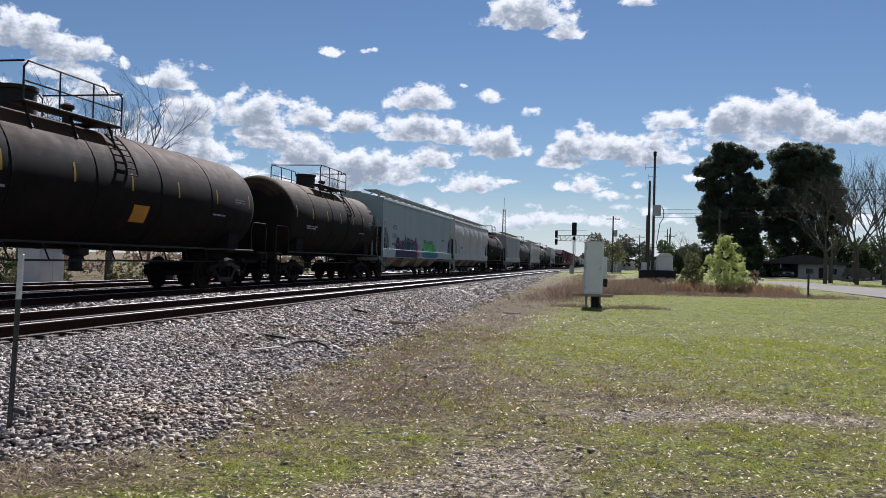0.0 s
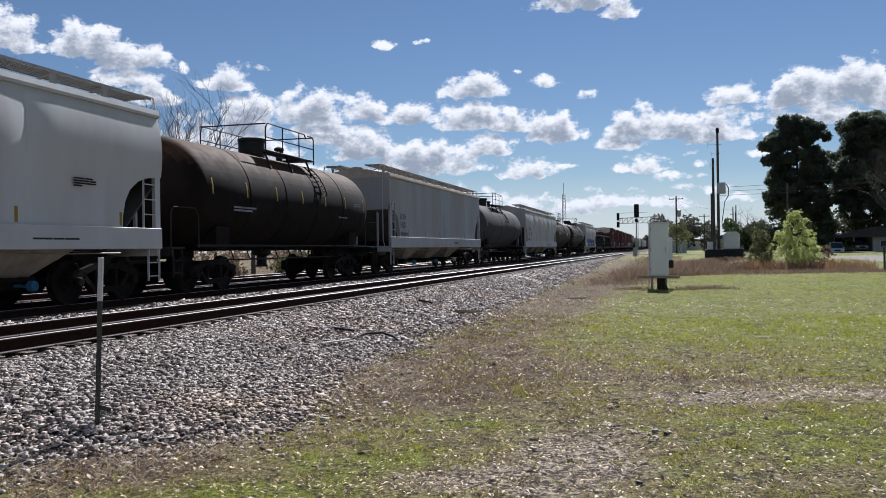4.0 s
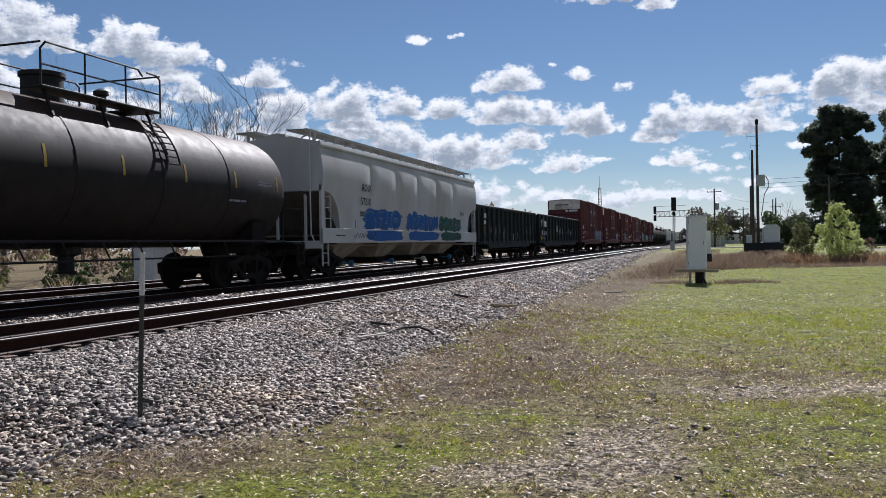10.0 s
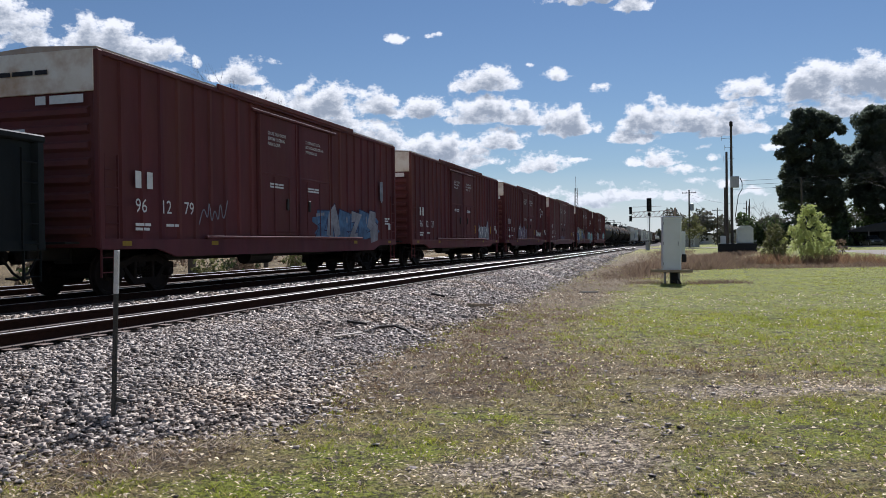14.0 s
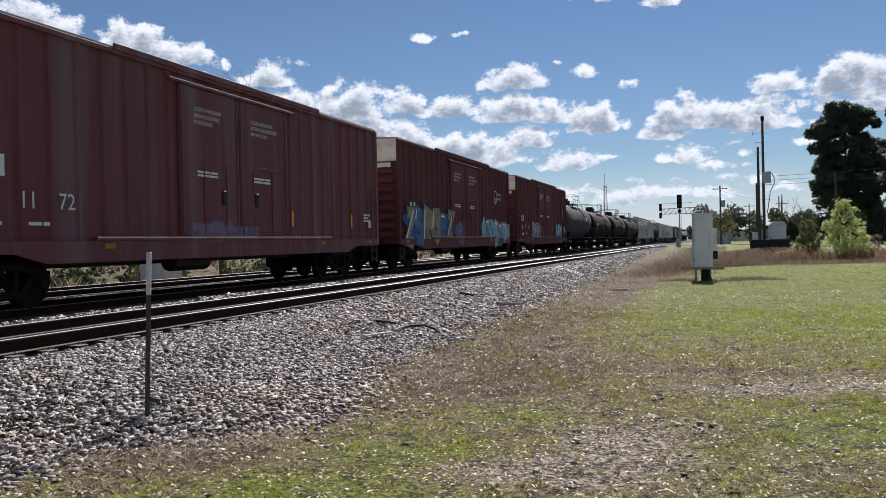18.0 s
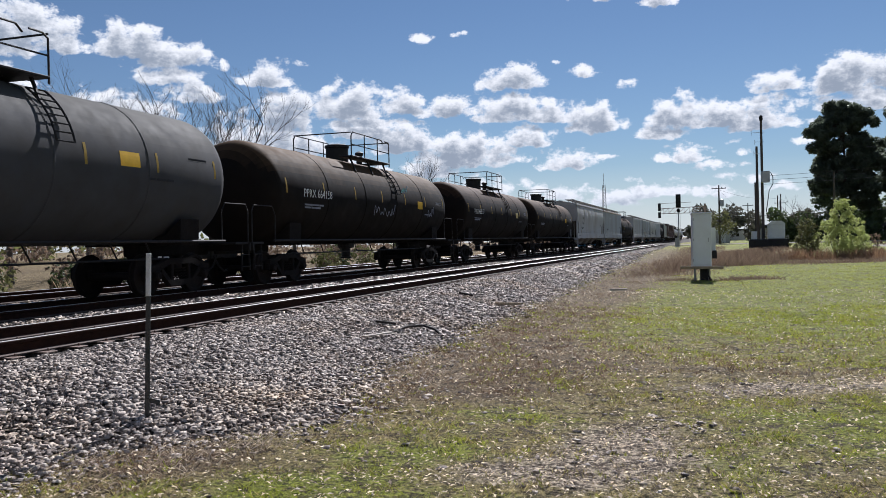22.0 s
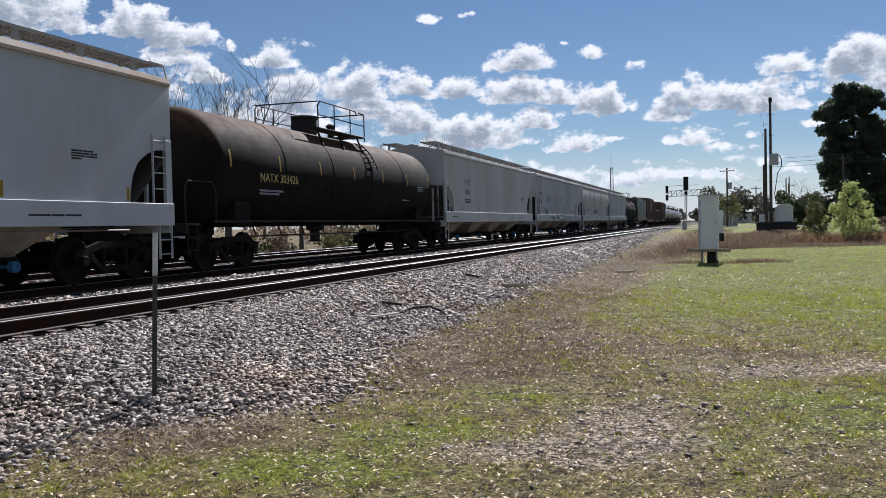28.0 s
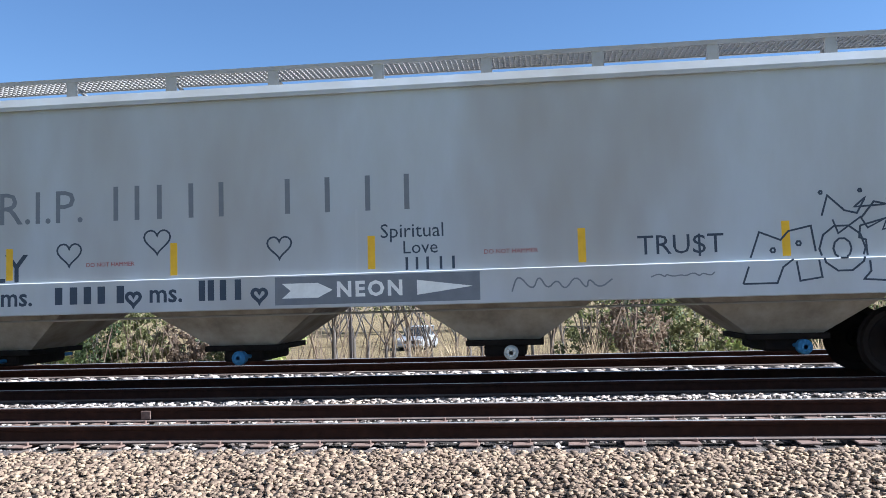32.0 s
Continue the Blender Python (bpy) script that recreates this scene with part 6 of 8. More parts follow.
winter_wood = material("grey_brown_winter_wood", (0.13, 0.12, 0.095), 0.9, 0.0, (0.08, 0.09, 0.055), 0.1, thin=0.3, per=0.6, island=True)
cable_black = plain("weathered_cable", (0.012, 0.012, 0.013), 0.95)
wet_wood = material("dark_rotten_wood", (0.022, 0.017, 0.014), 0.85, 0.0, (0.05, 0.038, 0.03), 8.0, bump=0.3)
split_wood = material("pale_split_wood", (0.48, 0.42, 0.35), 0.8, 0.0, (0.33, 0.27, 0.21), 12.0, bump=0.3, stretch=(3, 0.4, 3))
post_steel = material("dark_green_post_paint", (0.035, 0.042, 0.038), 0.6, 0.0, (0.07, 0.055, 0.045), 12.0, bump=0.1)
post_white = material("white_post_tip", (0.66, 0.66, 0.64), 0.6, 0.0, (0.45, 0.43, 0.4), 14.0)
signal_black = plain("signal_black", (0.015, 0.015, 0.016), 0.5)
alu = material("dull_aluminium", (0.4, 0.4, 0.41), 0.5, 0.5, (0.3, 0.3, 0.3), 4.0)
white_metal = material("white_metal_sheet", (0.62, 0.63, 0.64), 0.5, 0.0, (0.5, 0.5, 0.5), 2.0)
dark_paint = plain("dark_sheet_paint", (0.035, 0.033, 0.033), 0.6)
pale_wall = material("pale_house_wall", (0.45, 0.43, 0.4), 0.8, 0.0, (0.36, 0.34, 0.31), 1.5)
roof_shingle = material("dark_roof_shingles", (0.05, 0.045, 0.042), 0.9, 0.0, (0.08, 0.07, 0.065), 3.0, bump=0.3)
glass_dark = material("dark_window_glass", (0.02, 0.023, 0.026), 0.08, 0.0)
rubber = plain("black_rubber", (0.02, 0.02, 0.02), 0.8)
R = random.Random(5)


def gz(x, y):
    return float(ground_z(x, y))


def leaf_cloud(name, centres, radii, count, size, mat, rng, flat_z=1.0, droop=0.0, long=1.0):
    """Many small leaves scattered in clumps, as one mesh of bent quads."""
    r = np.random.RandomState(rng)
    n = len(centres)
    w = np.asarray(radii) ** 2
    which = r.choice(n, count, p=w / w.sum())
    d = r.normal(size=(count, 3))
    d /= np.linalg.norm(d, axis=1)[:, None]
    rad = np.asarray(radii)[which] * (0.35 + 0.65 * r.rand(count) ** 0.5)
    p = np.asarray(centres)[which] + d * rad[:, None] * np.array([1, 1, flat_z])
    a = r.normal(size=(count, 3)); a /= np.linalg.norm(a, axis=1)[:, None]
    b = np.cross(a, r.normal(size=(count, 3))); b /= np.linalg.norm(b, axis=1)[:, None]
    s = size * (0.6 + 0.8 * r.rand(count))[:, None]
    a, b = a * s * long, b * s * 0.5
    a[:, 2] -= droop * size
    v = np.stack([p - a, p + b, p + a, p - b], 1).reshape(-1, 3)
    me = bpy.data.meshes.new(name)
    fill(me, v, np.arange(count * 4).reshape(-1, 4))
    me.materials.append(mat)
    return me


def branches(geo, p, d, length, r, level, rng, spread=0.6, up=0.25, tips=None, kids=3, levels=4):
    """A limb with its bends, and the limbs that fork from it."""
    pts, q = [Vector(p)], Vector(d).normalized()
    n = 3 if level < 2 else 2
    for k in range(n):
        q = (q + Vector((rng.uniform(-1, 1), rng.uniform(-1, 1), rng.uniform(-0.6, 1) * 0.6 + up)) * 0.22).normalized()
        pts.append(pts[-1] + q * length / n)
    for k in range(n):
        geo.tube(pts[k], pts[k + 1], r * (1 - 0.5 * k / n), 7 if level == 0 else (5 if level < 3 else 3), r * (1 - 0.5 * (k + 1) / n), caps=False)
    if level >= levels:
        if tips is not None:
            tips.append(tuple(pts[-1]))
        return
    for k in range(kids + (1 if level == 1 else 0)):
        at = rng.uniform(0.45, 1.0) if k else 1.0
        i = min(n - 1, int(at * n))
        base = pts[i].lerp(pts[i + 1], at * n - i) if at < 1 else pts[-1]
        side = Vector((rng.uniform(-1, 1), rng.uniform(-1, 1), rng.uniform(-0.2, 0.6)))
        dd = (q + side.normalized() * spread * rng.uniform(0.7, 1.4)).normalized()
        branches(geo, base, dd, length * rng.uniform(0.52, 0.78), r * 0.53, level + 1, rng, spread, up, tips, kids, levels)


def bare_tree(x, y, height, seed, spread=0.7, label="leafless tree with grey spreading limbs beside the line", levels=4, kids=3):
    rng = random.Random(seed)
    z = gz(x, y) - 0.1
    t = thing("bare_tree", label, "tree", (x, y, z), "bare trees")
    trunk_h = height * rng.uniform(0.2, 0.3)
    r = height * (0.0145 if levels == 6 else 0.0135 if height > 12 else 0.016)
    g = Geo().tube((0, 0, 0), (0, 0, trunk_h), r * 1.35, 9, r)
    part("trunk", g, bark, t, smooth=60)
    for k in range(rng.choice((3, 4))):
        g = Geo()
        a = k * 2.1 + rng.uniform(-0.5, 0.5)
        branches(g, (0, 0, trunk_h * rng.uniform(0.8, 1.0)), (math.cos(a) * spread * 1.2, math.sin(a) * spread * 1.2, 1.0), height * 0.34, r * 0.62, 1, rng, spread * 1.0, 0.16, None, kids, levels)
        part("limb", g, bark, t, smooth=60)
    return t


def pine_tree(x, y, height, width, seed, count=9000):
    rng = random.Random(seed)
    z = gz(x, y) - 0.1
    t = thing("pine_tree", "tall dark pine with a dense ragged crown", "tree", (x, y, z), "pines")
    g = Geo().tube((0, 0, 0), (0.15, 0, height * 0.5), 0.3, 10, 0.22).tube((0.15, 0, height * 0.5), (0, 0.1, height * 0.95), 0.22, 8, 0.06)
    part("trunk", g, pine_bark, t, smooth=60)
    cs, rs = [], []
    g = Geo()
    for k in range(230):
        u = rng.uniform(0.0, 1.0) ** 0.9
        zz = height * (0.24 + 0.73 * u)
        full = max(0.05, 1 - abs((u - 0.45) / 0.57) ** 2.6) ** 0.5  # a broad rounded crown
        a = rng.uniform(0, 2 * math.pi)
        lobe = 0.9 + 0.1 * math.sin(7 * u + seed * 2 + 2 * a) + 0.07 * math.sin(19 * u + 3 * a + seed)
        reach = width / 2 * lobe * full * rng.uniform(0.12, 1.0) ** 0.5
        c = (math.cos(a) * reach, math.sin(a) * reach, zz)
        r = rng.uniform(0.075, 0.13) * width
        g.tube((0.1, 0.05, zz - reach * 0.25), (c[0] * 0.95, c[1] * 0.95, c[2]), 0.06, 4, 0.025, caps=False)
        for j in range(3):  # each bough ends in a few flat tufts
            cs.append(tuple(c[i] + rng.uniform(-0.7, 0.7) * r * (1, 1, 0.5)[i] for i in range(3)))
            rs.append(r * rng.uniform(0.45, 0.8))
    part("limb", g, pine_bark, t, kind="stuff")
    part("crown", leaf_cloud("crown", cs, rs, count, 0.2, needles, seed, 0.85, long=1.7), None, t, "dark green needle crown")
    return t


def leafy_bush(x, y, height, width, seed, mat, label, count, size=0.07, cone=0.7, stems=7, lowest=0.06, clumps_n=110):
    """A bush in leaf from the ground up; cone: how far it narrows upwards."""
    rng = random.Random(seed)
    t = thing("bush", label, "bush", (x, y, gz(x, y) - 0.03), "bushes")
    cs, rs = [], []
    for k in range(stems):
        a, lean = rng.uniform(0, 6.28), rng.uniform(0.05, 0.35)
        g = Geo()
        branches(g, (rng.uniform(-0.12, 0.12) * width, rng.uniform(-0.12, 0.12) * width, 0), (math.cos(a) * lean, math.sin(a) * lean, 1), height * rng.uniform(0.3, 0.5), 0.02, 1, rng, 0.4, 0.3, None, 2, 3)
        part("stem", g, bark, t)
    for k in range(clumps_n):
        u = rng.uniform(0, 1) ** 1.05
        zz = height * (lowest + (0.96 - lowest) * u)
        a = rng.uniform(0, 6.28)
        q = width / 2 * (1 - cone * max(0.0, u - 0.25) / 0.75) * (0.72 + 0.28 * min(1.0, u / 0.25)) * (0.9 + 0.14 * math.sin(3 * a + 6 * u + seed)) * rng.uniform(0.1, 1.0) ** 0.6
        cs.append((math.cos(a) * q, math.sin(a) * q, zz))
        rs.append(rng.uniform(0.03, 0.07) * (height + width) / 2 * (1.15 - 0.55 * u))
    part("foliage", leaf_cloud("foliage", cs, rs, count, size, mat, seed, long=1.2), None, t)
    return t


def leafy_shrub(x, y, height, width, seed, mat, label, count=2600, size=0.07, stems=9):
    rng = random.Random(seed)
    t = thing("shrub", label, "shrub", (x, y, gz(x, y) - 0.03), "shrubs")
    cs, rs = [], []
    for k in range(stems):
        a, lean = rng.uniform(0, 6.28), rng.uniform(0.1, 0.5)
        g = Geo()
        tips = []
        branches(g, (rng.uniform(-0.1, 0.1) * width, rng.uniform(-0.1, 0.1) * width, 0), (math.cos(a) * lean, math.sin(a) * lean, 1), height * rng.uniform(0.4, 0.62), 0.025, 1, rng, 0.5, 0.3, tips, 3, 3)
        part("stem", g, bark, t)
        for p in tips:
            cs.append(p)
            rs.append(0.11 * height)
    part("foliage", leaf_cloud("foliage", cs, rs, count, size, mat, seed), None, t)
    return t


def stalks(name, label, category, spots, count, h0, h1, lean, mat, seed, width=0.012):
    """A stand of dry stalks over a list of (x, y, radius), as one mesh."""
    r = np.random.RandomState(seed)
    s = np.array(spots, float)
    w = r.choice(len(s), count, p=s[:, 2] ** 2 / (s[:, 2] ** 2).sum())
    a, q = r.rand(count) * 6.283, r.rand(count) ** 0.5
    x, y = s[w, 0] + np.cos(a) * q * s[w, 2], s[w, 1] + np.sin(a) * q * s[w, 2]
    z = ground_z(x, y) - 0.02
    h = h0 + (h1 - h0) * r.rand(count) ** 1.5
    dx, dy = r.normal(size=count) * lean * h, r.normal(size=count) * lean * h
    t = r.rand(count) * 6.283
    ux, uy = np.cos(t) * width, np.sin(t) * width
    v = np.stack([np.stack([x - ux, y - uy, z], -1), np.stack([x + ux, y + uy, z], -1),
                  np.stack([x + ux * 0.7 + dx * 0.55, y + uy * 0.7 + dy * 0.55, z + h * 0.6], -1), np.stack([x + dx, y + dy, z + h * 0.97], -1)], 1)
    me = bpy.data.meshes.new(name)
    fill(me, v.reshape(-1, 3), np.arange(count * 4).reshape(-1, 4))
    me.materials.append(mat)
    return tagged(new(name, me), label, category, kind="stuff")


def fence_post(x, y):
    z = gz(x, y)
    t = thing("fence_post", "dark steel fence post with a white tip standing in ballast", "post", pose(x, y, z, 0.3, 2.6, 0))
    H = 0.99 - z
    g = Geo().box((0, 0, H / 2 - 0.15), (0.042, 0.006, H + 0.3), 0.001).box((0, 0.02, H / 2 - 0.15), (0.006, 0.036, H + 0.3), 0.001)
    part("stem", g, post_steel, t)
    for k in range(24):
        zz = H - 0.03 - k * 0.054
        if zz > 0.05:
            part("stud", Geo().box((0.012, -0.006, zz), (0.012, 0.012, 0.016), 0.003), post_white if k < 7 else post_steel, t)
    part("white_tip", Geo().box((0, 0, H - 0.187), (0.044, 0.010, 0.38), 0.002).box((0, 0.02, H - 0.187), (0.010, 0.040, 0.38), 0.002), post_white, t, "white painted tip")
    part("foot_plate", Geo().box((0.05, 0.01, 0.16), (0.16, 0.012, 0.04), 0.004, Matrix.Rotation(radians(8), 3, "Y")), post_steel, t)


fence_post(-4.81, 6.28)


def signal_cabinet(x, y):
    z = gz(x, y)
    t = thing("signal_cabinet", "tall light grey trackside equipment cabinet on timber feet", "cabinet", pose(x, y, z, 0, 0.8, 6))
    body = part("body", Geo().box((0, 0, 1.46), (0.68, 0.62, 2.0), 0.02), cabinet_paint, t)
    part("lid", Geo().box((0, 0, 2.48), (0.74, 0.68, 0.06), 0.02), cabinet_paint, t)
    part("door", Geo().box((0, -0.315, 1.5), (0.6, 0.02, 1.84), 0.008), cabinet_paint, body)
    part("handle", Geo().box((0.22, -0.345, 1.5), (0.03, 0.04, 0.16), 0.008), alu, body)
    for zz in (0.75, 1.5, 2.25):
        part("hinge", Geo().tube((-0.31, -0.33, zz - 0.05), (-0.31, -0.33, zz + 0.05), 0.014, 8), alu, body)
    part("side_box", Geo().box((0.43, 0.1, 1.5), (0.16, 0.3, 0.9), 0.02), cabinet_paint, t)
    part("meter", Geo().box((0.46, -0.1, 0.95), (0.16, 0.14, 0.3), 0.02), dark_paint, t)
    part("plinth", Geo().box((0.12, 0.05, 0.22), (0.3, 0.4, 0.46), 0.02), dark_paint, t)
    for s in (-1, 1):
        part("foot_timber", Geo().box((0, s * 0.34, 0.47), (1.5, 0.1, 0.1), 0.012), timber, t)
        part("leg", Geo().box((s * 0.25, -0.27, 0.2), (0.09, 0.05, 0.5), 0.01), galvanised, t)
    part("conduit", Geo().path([(0.2, -0.3, 0.5), (0.2, -0.33, 0.2), (0.35, -0.4, -0.05)], 0.035, 8), dark_paint, t)


signal_cabinet(-0.28, 32.6)


def signal_head(parent, x, y, z, lamps=3, size=0.22):
    hd = part("signal_head", Geo().box((x, y, z), (0.62, 0.06, 0.5 + lamps * 0.4), 0.14), signal_black, parent, "black signal backplate")
    for k in range(lamps):
        zz = z + (k - (lamps - 1) / 2) * 0.42
        part("hood", Geo().spin([(size * 0.5, 0.0), (size * 0.55, -0.28), (size * 0.5, -0.28), (size * 0.45, 0.0)], "y", 12, (x, y - 0.03, zz)), signal_black, hd)
        part("lens", Geo().spin([(0.0, -0.03), (size * 0.45, -0.02)], "y", 12, (x, y - 0.02, zz)), glass_dark, hd)
    return hd


def signal_mast(x, y, h):
    t = thing("signal_mast", "slender signal mast with one black signal head", "signal", (x, y, gz(x, y)))
    part("mast", Geo().tube((0, 0, 0), (0, 0, h), 0.075, 10), alu, t)
    signal_head(t, 0, -0.15, h - 0.5, 3, 0.3)
    part("ladder", Geo().bar((-0.2, 0.2, 0.2), (-0.2, 0.2, h - 1), 0.03).bar((0.2, 0.2, 0.2), (0.2, 0.2, h - 1), 0.03), alu, t)
    part("base_box", Geo().box((-0.25, -0.1, 0.5), (0.5, 0.4, 1.2), 0.03), alu, t)
    part("relay_head", Geo().box((0.0, -0.1, h - 1.75), (0.36, 0.2, 0.44), 0.05), signal_black, t)


signal_mast(-3.6, 112, 6.4)


def signal_bridge(y):
    t = thing("signal_bridge", "cantilever signal bridge of red-brown lattice over the tracks", "signal bridge", (0, y, gz(-2, y)))
    lattice = material("lattice_paint", (0.42, 0.30, 0.27), 0.6, 0.0, (0.3, 0.24, 0.22), 3.0)
    x0, x1, z0, z1 = -10.6, -0.6, 6.6, 8.0
    for yy in (-0.5, 0.5):
        for z in (z0, z1):
            part("chord", Geo().bar((x0, yy, z - (0.25 if z == z1 else 0)), (x1, yy, z), 0.1), lattice, t)
        n = 9
        for k in range(n):
            a, b = x0 + (x1 - x0) * k / n, x0 + (x1 - x0) * (k + 1) / n
            part("lattice_bar", Geo().bar((a, yy, z0), (b, yy, z1 - 0.1), 0.06), lattice, t)
            part("lattice_bar", Geo().bar((b, yy, z0), (b, yy, z1 - 0.1), 0.06), lattice, t)
    part("column", Geo().bar((-0.6, 0, 0), (-0.6, 0, 8.6), 0.45, 0.45), lattice, t)
    part("walkway_rail", Geo().path([(x0, -0.6, z1 + 0.9), (x1 - 3, -0.6, z1 + 1.0)], 0.04), lattice, t)
    for x in (-10.4,):
        signal_head(t, x, -0.7, z1 + 0.1, 3, 0.3)
        signal_head(t, x, -0.7, z0 - 0.3, 2, 0.3)


signal_bridge(196)


def utility_pole(x, y, h, arms=1, can=False, r=0.14, label="old wooden utility pole", lean=0.0, dishes=False):
    t = thing("utility_pole", label, "utility pole", pose(x, y, gz(x, y) - 0.1, 0, lean, 0), "utility poles")
    part("pole", Geo().tube((0, 0, 0), (0, 0, h), r, 10, r * 0.7), pole_wood, t)
    for k in range(arms):
        arm = part("crossarm", Geo().box((0, 0, h - 0.5 - 0.8 * k), (2.2, 0.1, 0.12), 0.01), pole_wood, t)
        for dx in (-1, -0.4, 0.4, 1):
            part("insulator", Geo().spin([(0.03, h - 0.44 - 0.8 * k), (0.06, h - 0.38 - 0.8 * k), (0.03, h - 0.3 - 0.8 * k)], "z", 8, (dx, 0, 0)), alu, arm)
    if can:
        part("transformer", Geo().spin([(0.05, h - 3.4), (0.3, h - 3.35), (0.3, h - 2.3), (0.1, h - 2.2)], "z", 14, (0.42, -0.1, 0)), alu, t)
        part("bracket", Geo().box((0.2, 0, h - 2.7), (0.4, 0.08, 0.08)), alu, t)
    return t


# the twin poles with their box, aerials and white hut on a dark base
tall = utility_pole(5.05, 86, 12.35, 0, False, 0.15, "tall thin pole with small aerials and a cable box")
for zz, ll in ((11.2, 0.9), (9.2, 0.7), (10.3, 0.6)):
    part("aerial", Geo().bar((-ll, 0, zz), (ll * 0.4, 0, zz), 0.03).bar((-ll, 0, zz - 0.25), (-ll, 0, zz + 0.25), 0.03), alu, tall)
part("cable_box", Geo().box((0.28, -0.25, 6.9), (0.8, 0.35, 1.1), 0.05), alu, tall)
part("cable_loop", Geo().path([(0.75, -0.2, 7.3), (0.95, -0.2, 6.9), (0.95, -0.2, 6.2), (0.6, -0.2, 5.6), (0.3, -0.1, 3.5)], 0.04), black_iron, tall)
part("beacon", Geo().spin([(0.1, 12.3), (0.16, 12.4), (0.16, 12.75), (0.05, 12.85)], "z", 10), signal_black, tall)
utility_pole(4.62, 86.3, 9.9, 0, False, 0.15, "dark wooden pole beside the aerial pole")
utility_pole(4.4, 85.7, 6.4, 0, False, 0.11, "short dark pole beside the aerial pole")
hut = thing("equipment_hut", "white metal equipment hut on a dark raised base", "hut", (5.7, 86, gz(5.7, 86)))
part("base", Geo().box((-0.2, 0, 0.4), (3.5, 2.2, 0.9), 0.04), dark_paint, hut)
part("cabin", Geo().box((0.5, 0, 1.55), (1.5, 1.5, 1.4), 0.06), white_metal, hut)
part("roof", Geo().prism([(-0.3, 2.24), (1.3, 2.24), (0.95, 2.55), (0.05, 2.55)], -0.8, 0.8), white_metal, hut)
part("door", Geo().box((0.4, -0.76, 1.5), (0.7, 0.03, 1.2), 0.01), white_metal, hut)
part("side_cabinet", Geo().box((-1.5, -0.3, 1.2), (0.5, 0.6, 0.8), 0.04), white_metal, hut)
for k in range(7):
    part("skirting_board", Geo().box((-1.8 + k * 0.5, -1.12, 0.35), (0.42, 0.05, 0.75), 0.01), dark_paint, hut)

utility_pole(1.75, 140, 9.4, 1, True, 0.15, "wooden utility pole with a transformer can")
utility_pole(11.9, 160, 8.3, 0, False, 0.13)
utility_pole(12.8, 165, 8.8, 0, False, 0.13)
utility_pole(8.2, 190, 8.2, 1)
utility_pole(14.6, 190, 8.5, 1)
utility_pole(13.2, 100, 8.2, 0, False, 0.14, "wooden pole before the pines")

shed = thing("metal_shed", "low grey metal shed beside the crossing", "shed", (1.9, 152, gz(1.9, 152)))
part("wall", Geo().box((0, 0, 1.1), (3.2, 4, 2.2), 0.03), alu, shed)
part("roof", Geo().prism([(-1.75, 2.15), (1.75, 2.15), (1.75, 2.3), (0, 2.65), (-1.75, 2.3)], -2.2, 2.2), white_metal, shed)
part("door", Geo().box((0.4, -2.03, 1.0), (1.0, 0.05, 1.9), 0.01), white_metal, shed)


def far_building(x, y, w, d, h, wall, label):
    t = thing("building", label, "building", (x, y, gz(x, y)), "far buildings")
    part("wall", Geo().box((0, 0, h / 2), (w, d, h), 0.05), wall, t)
    part("roof", Geo().prism([(-w / 2 - 0.3, h - 0.02), (w / 2 + 0.3, h - 0.02), (w / 2 + 0.3, h + 0.15), (0, h + w * 0.12), (-w / 2 - 0.3, h + 0.15)], -d / 2 - 0.3, d / 2 + 0.3), roof_shingle, t)
    for k in range(max(1, int(w / 2.5))):
        win = part("window", Geo().box((-w / 2 + 1.2 + 2.4 * k, -d / 2 - 0.02, h * 0.55), (0.9, 0.06, 1.0), 0.01), white_metal, t)
        part("pane", Geo().box((-w / 2 + 1.2 + 2.4 * k, -d / 2 - 0.06, h * 0.55), (0.74, 0.02, 0.84)), glass_dark, win)
    return t


far_building(-1.2, 215, 4, 6, 2.8, white_metal, "small pale building far beyond the crossing")
far_building(17, 230, 12, 8, 3.0, pale_wall, "low pale building far along the road")
far_building(5.5, 240, 8, 6, 2.6, white_metal, "low white building far along the line")

# the house with its dark car port under the pines
house = thing("house", "low pale house with a dark open car port", "house", (31.0, 141, -0.6))
part("wall", Geo().box((3.0, 2, 1.3), (7.0, 6, 2.6), 0.04), pale_wall, house)
part("roof", Geo().prism([(-6.2, 2.55), (6.8, 2.55), (6.8, 2.75), (0.3, 4.1), (-6.2, 2.75)], -1.8, 5.6), roof_shingle, house)
part("carport_back", Geo().box((-3.3, 4.5, 1.3), (5.6, 0.2, 2.6)), dark_paint, house)
for dx in (-6.0, -3.2):
    part("carport_post", Geo().box((dx, -1.5, 1.28), (0.14, 0.14, 2.55), 0.01), pale_wall, house)
for dx in (1.2, 4.6):
    w = part("window", Geo().box((dx, -1.02, 1.5), (1.3, 0.06, 1.0), 0.01), white_metal, house)
    part("pane", Geo().box((dx, -1.06, 1.5), (1.15, 0.02, 0.86)), glass_dark, w)
part("door", Geo().box((3.0, -1.02, 1.05), (0.95, 0.06, 2.05), 0.01), dark_paint, house)


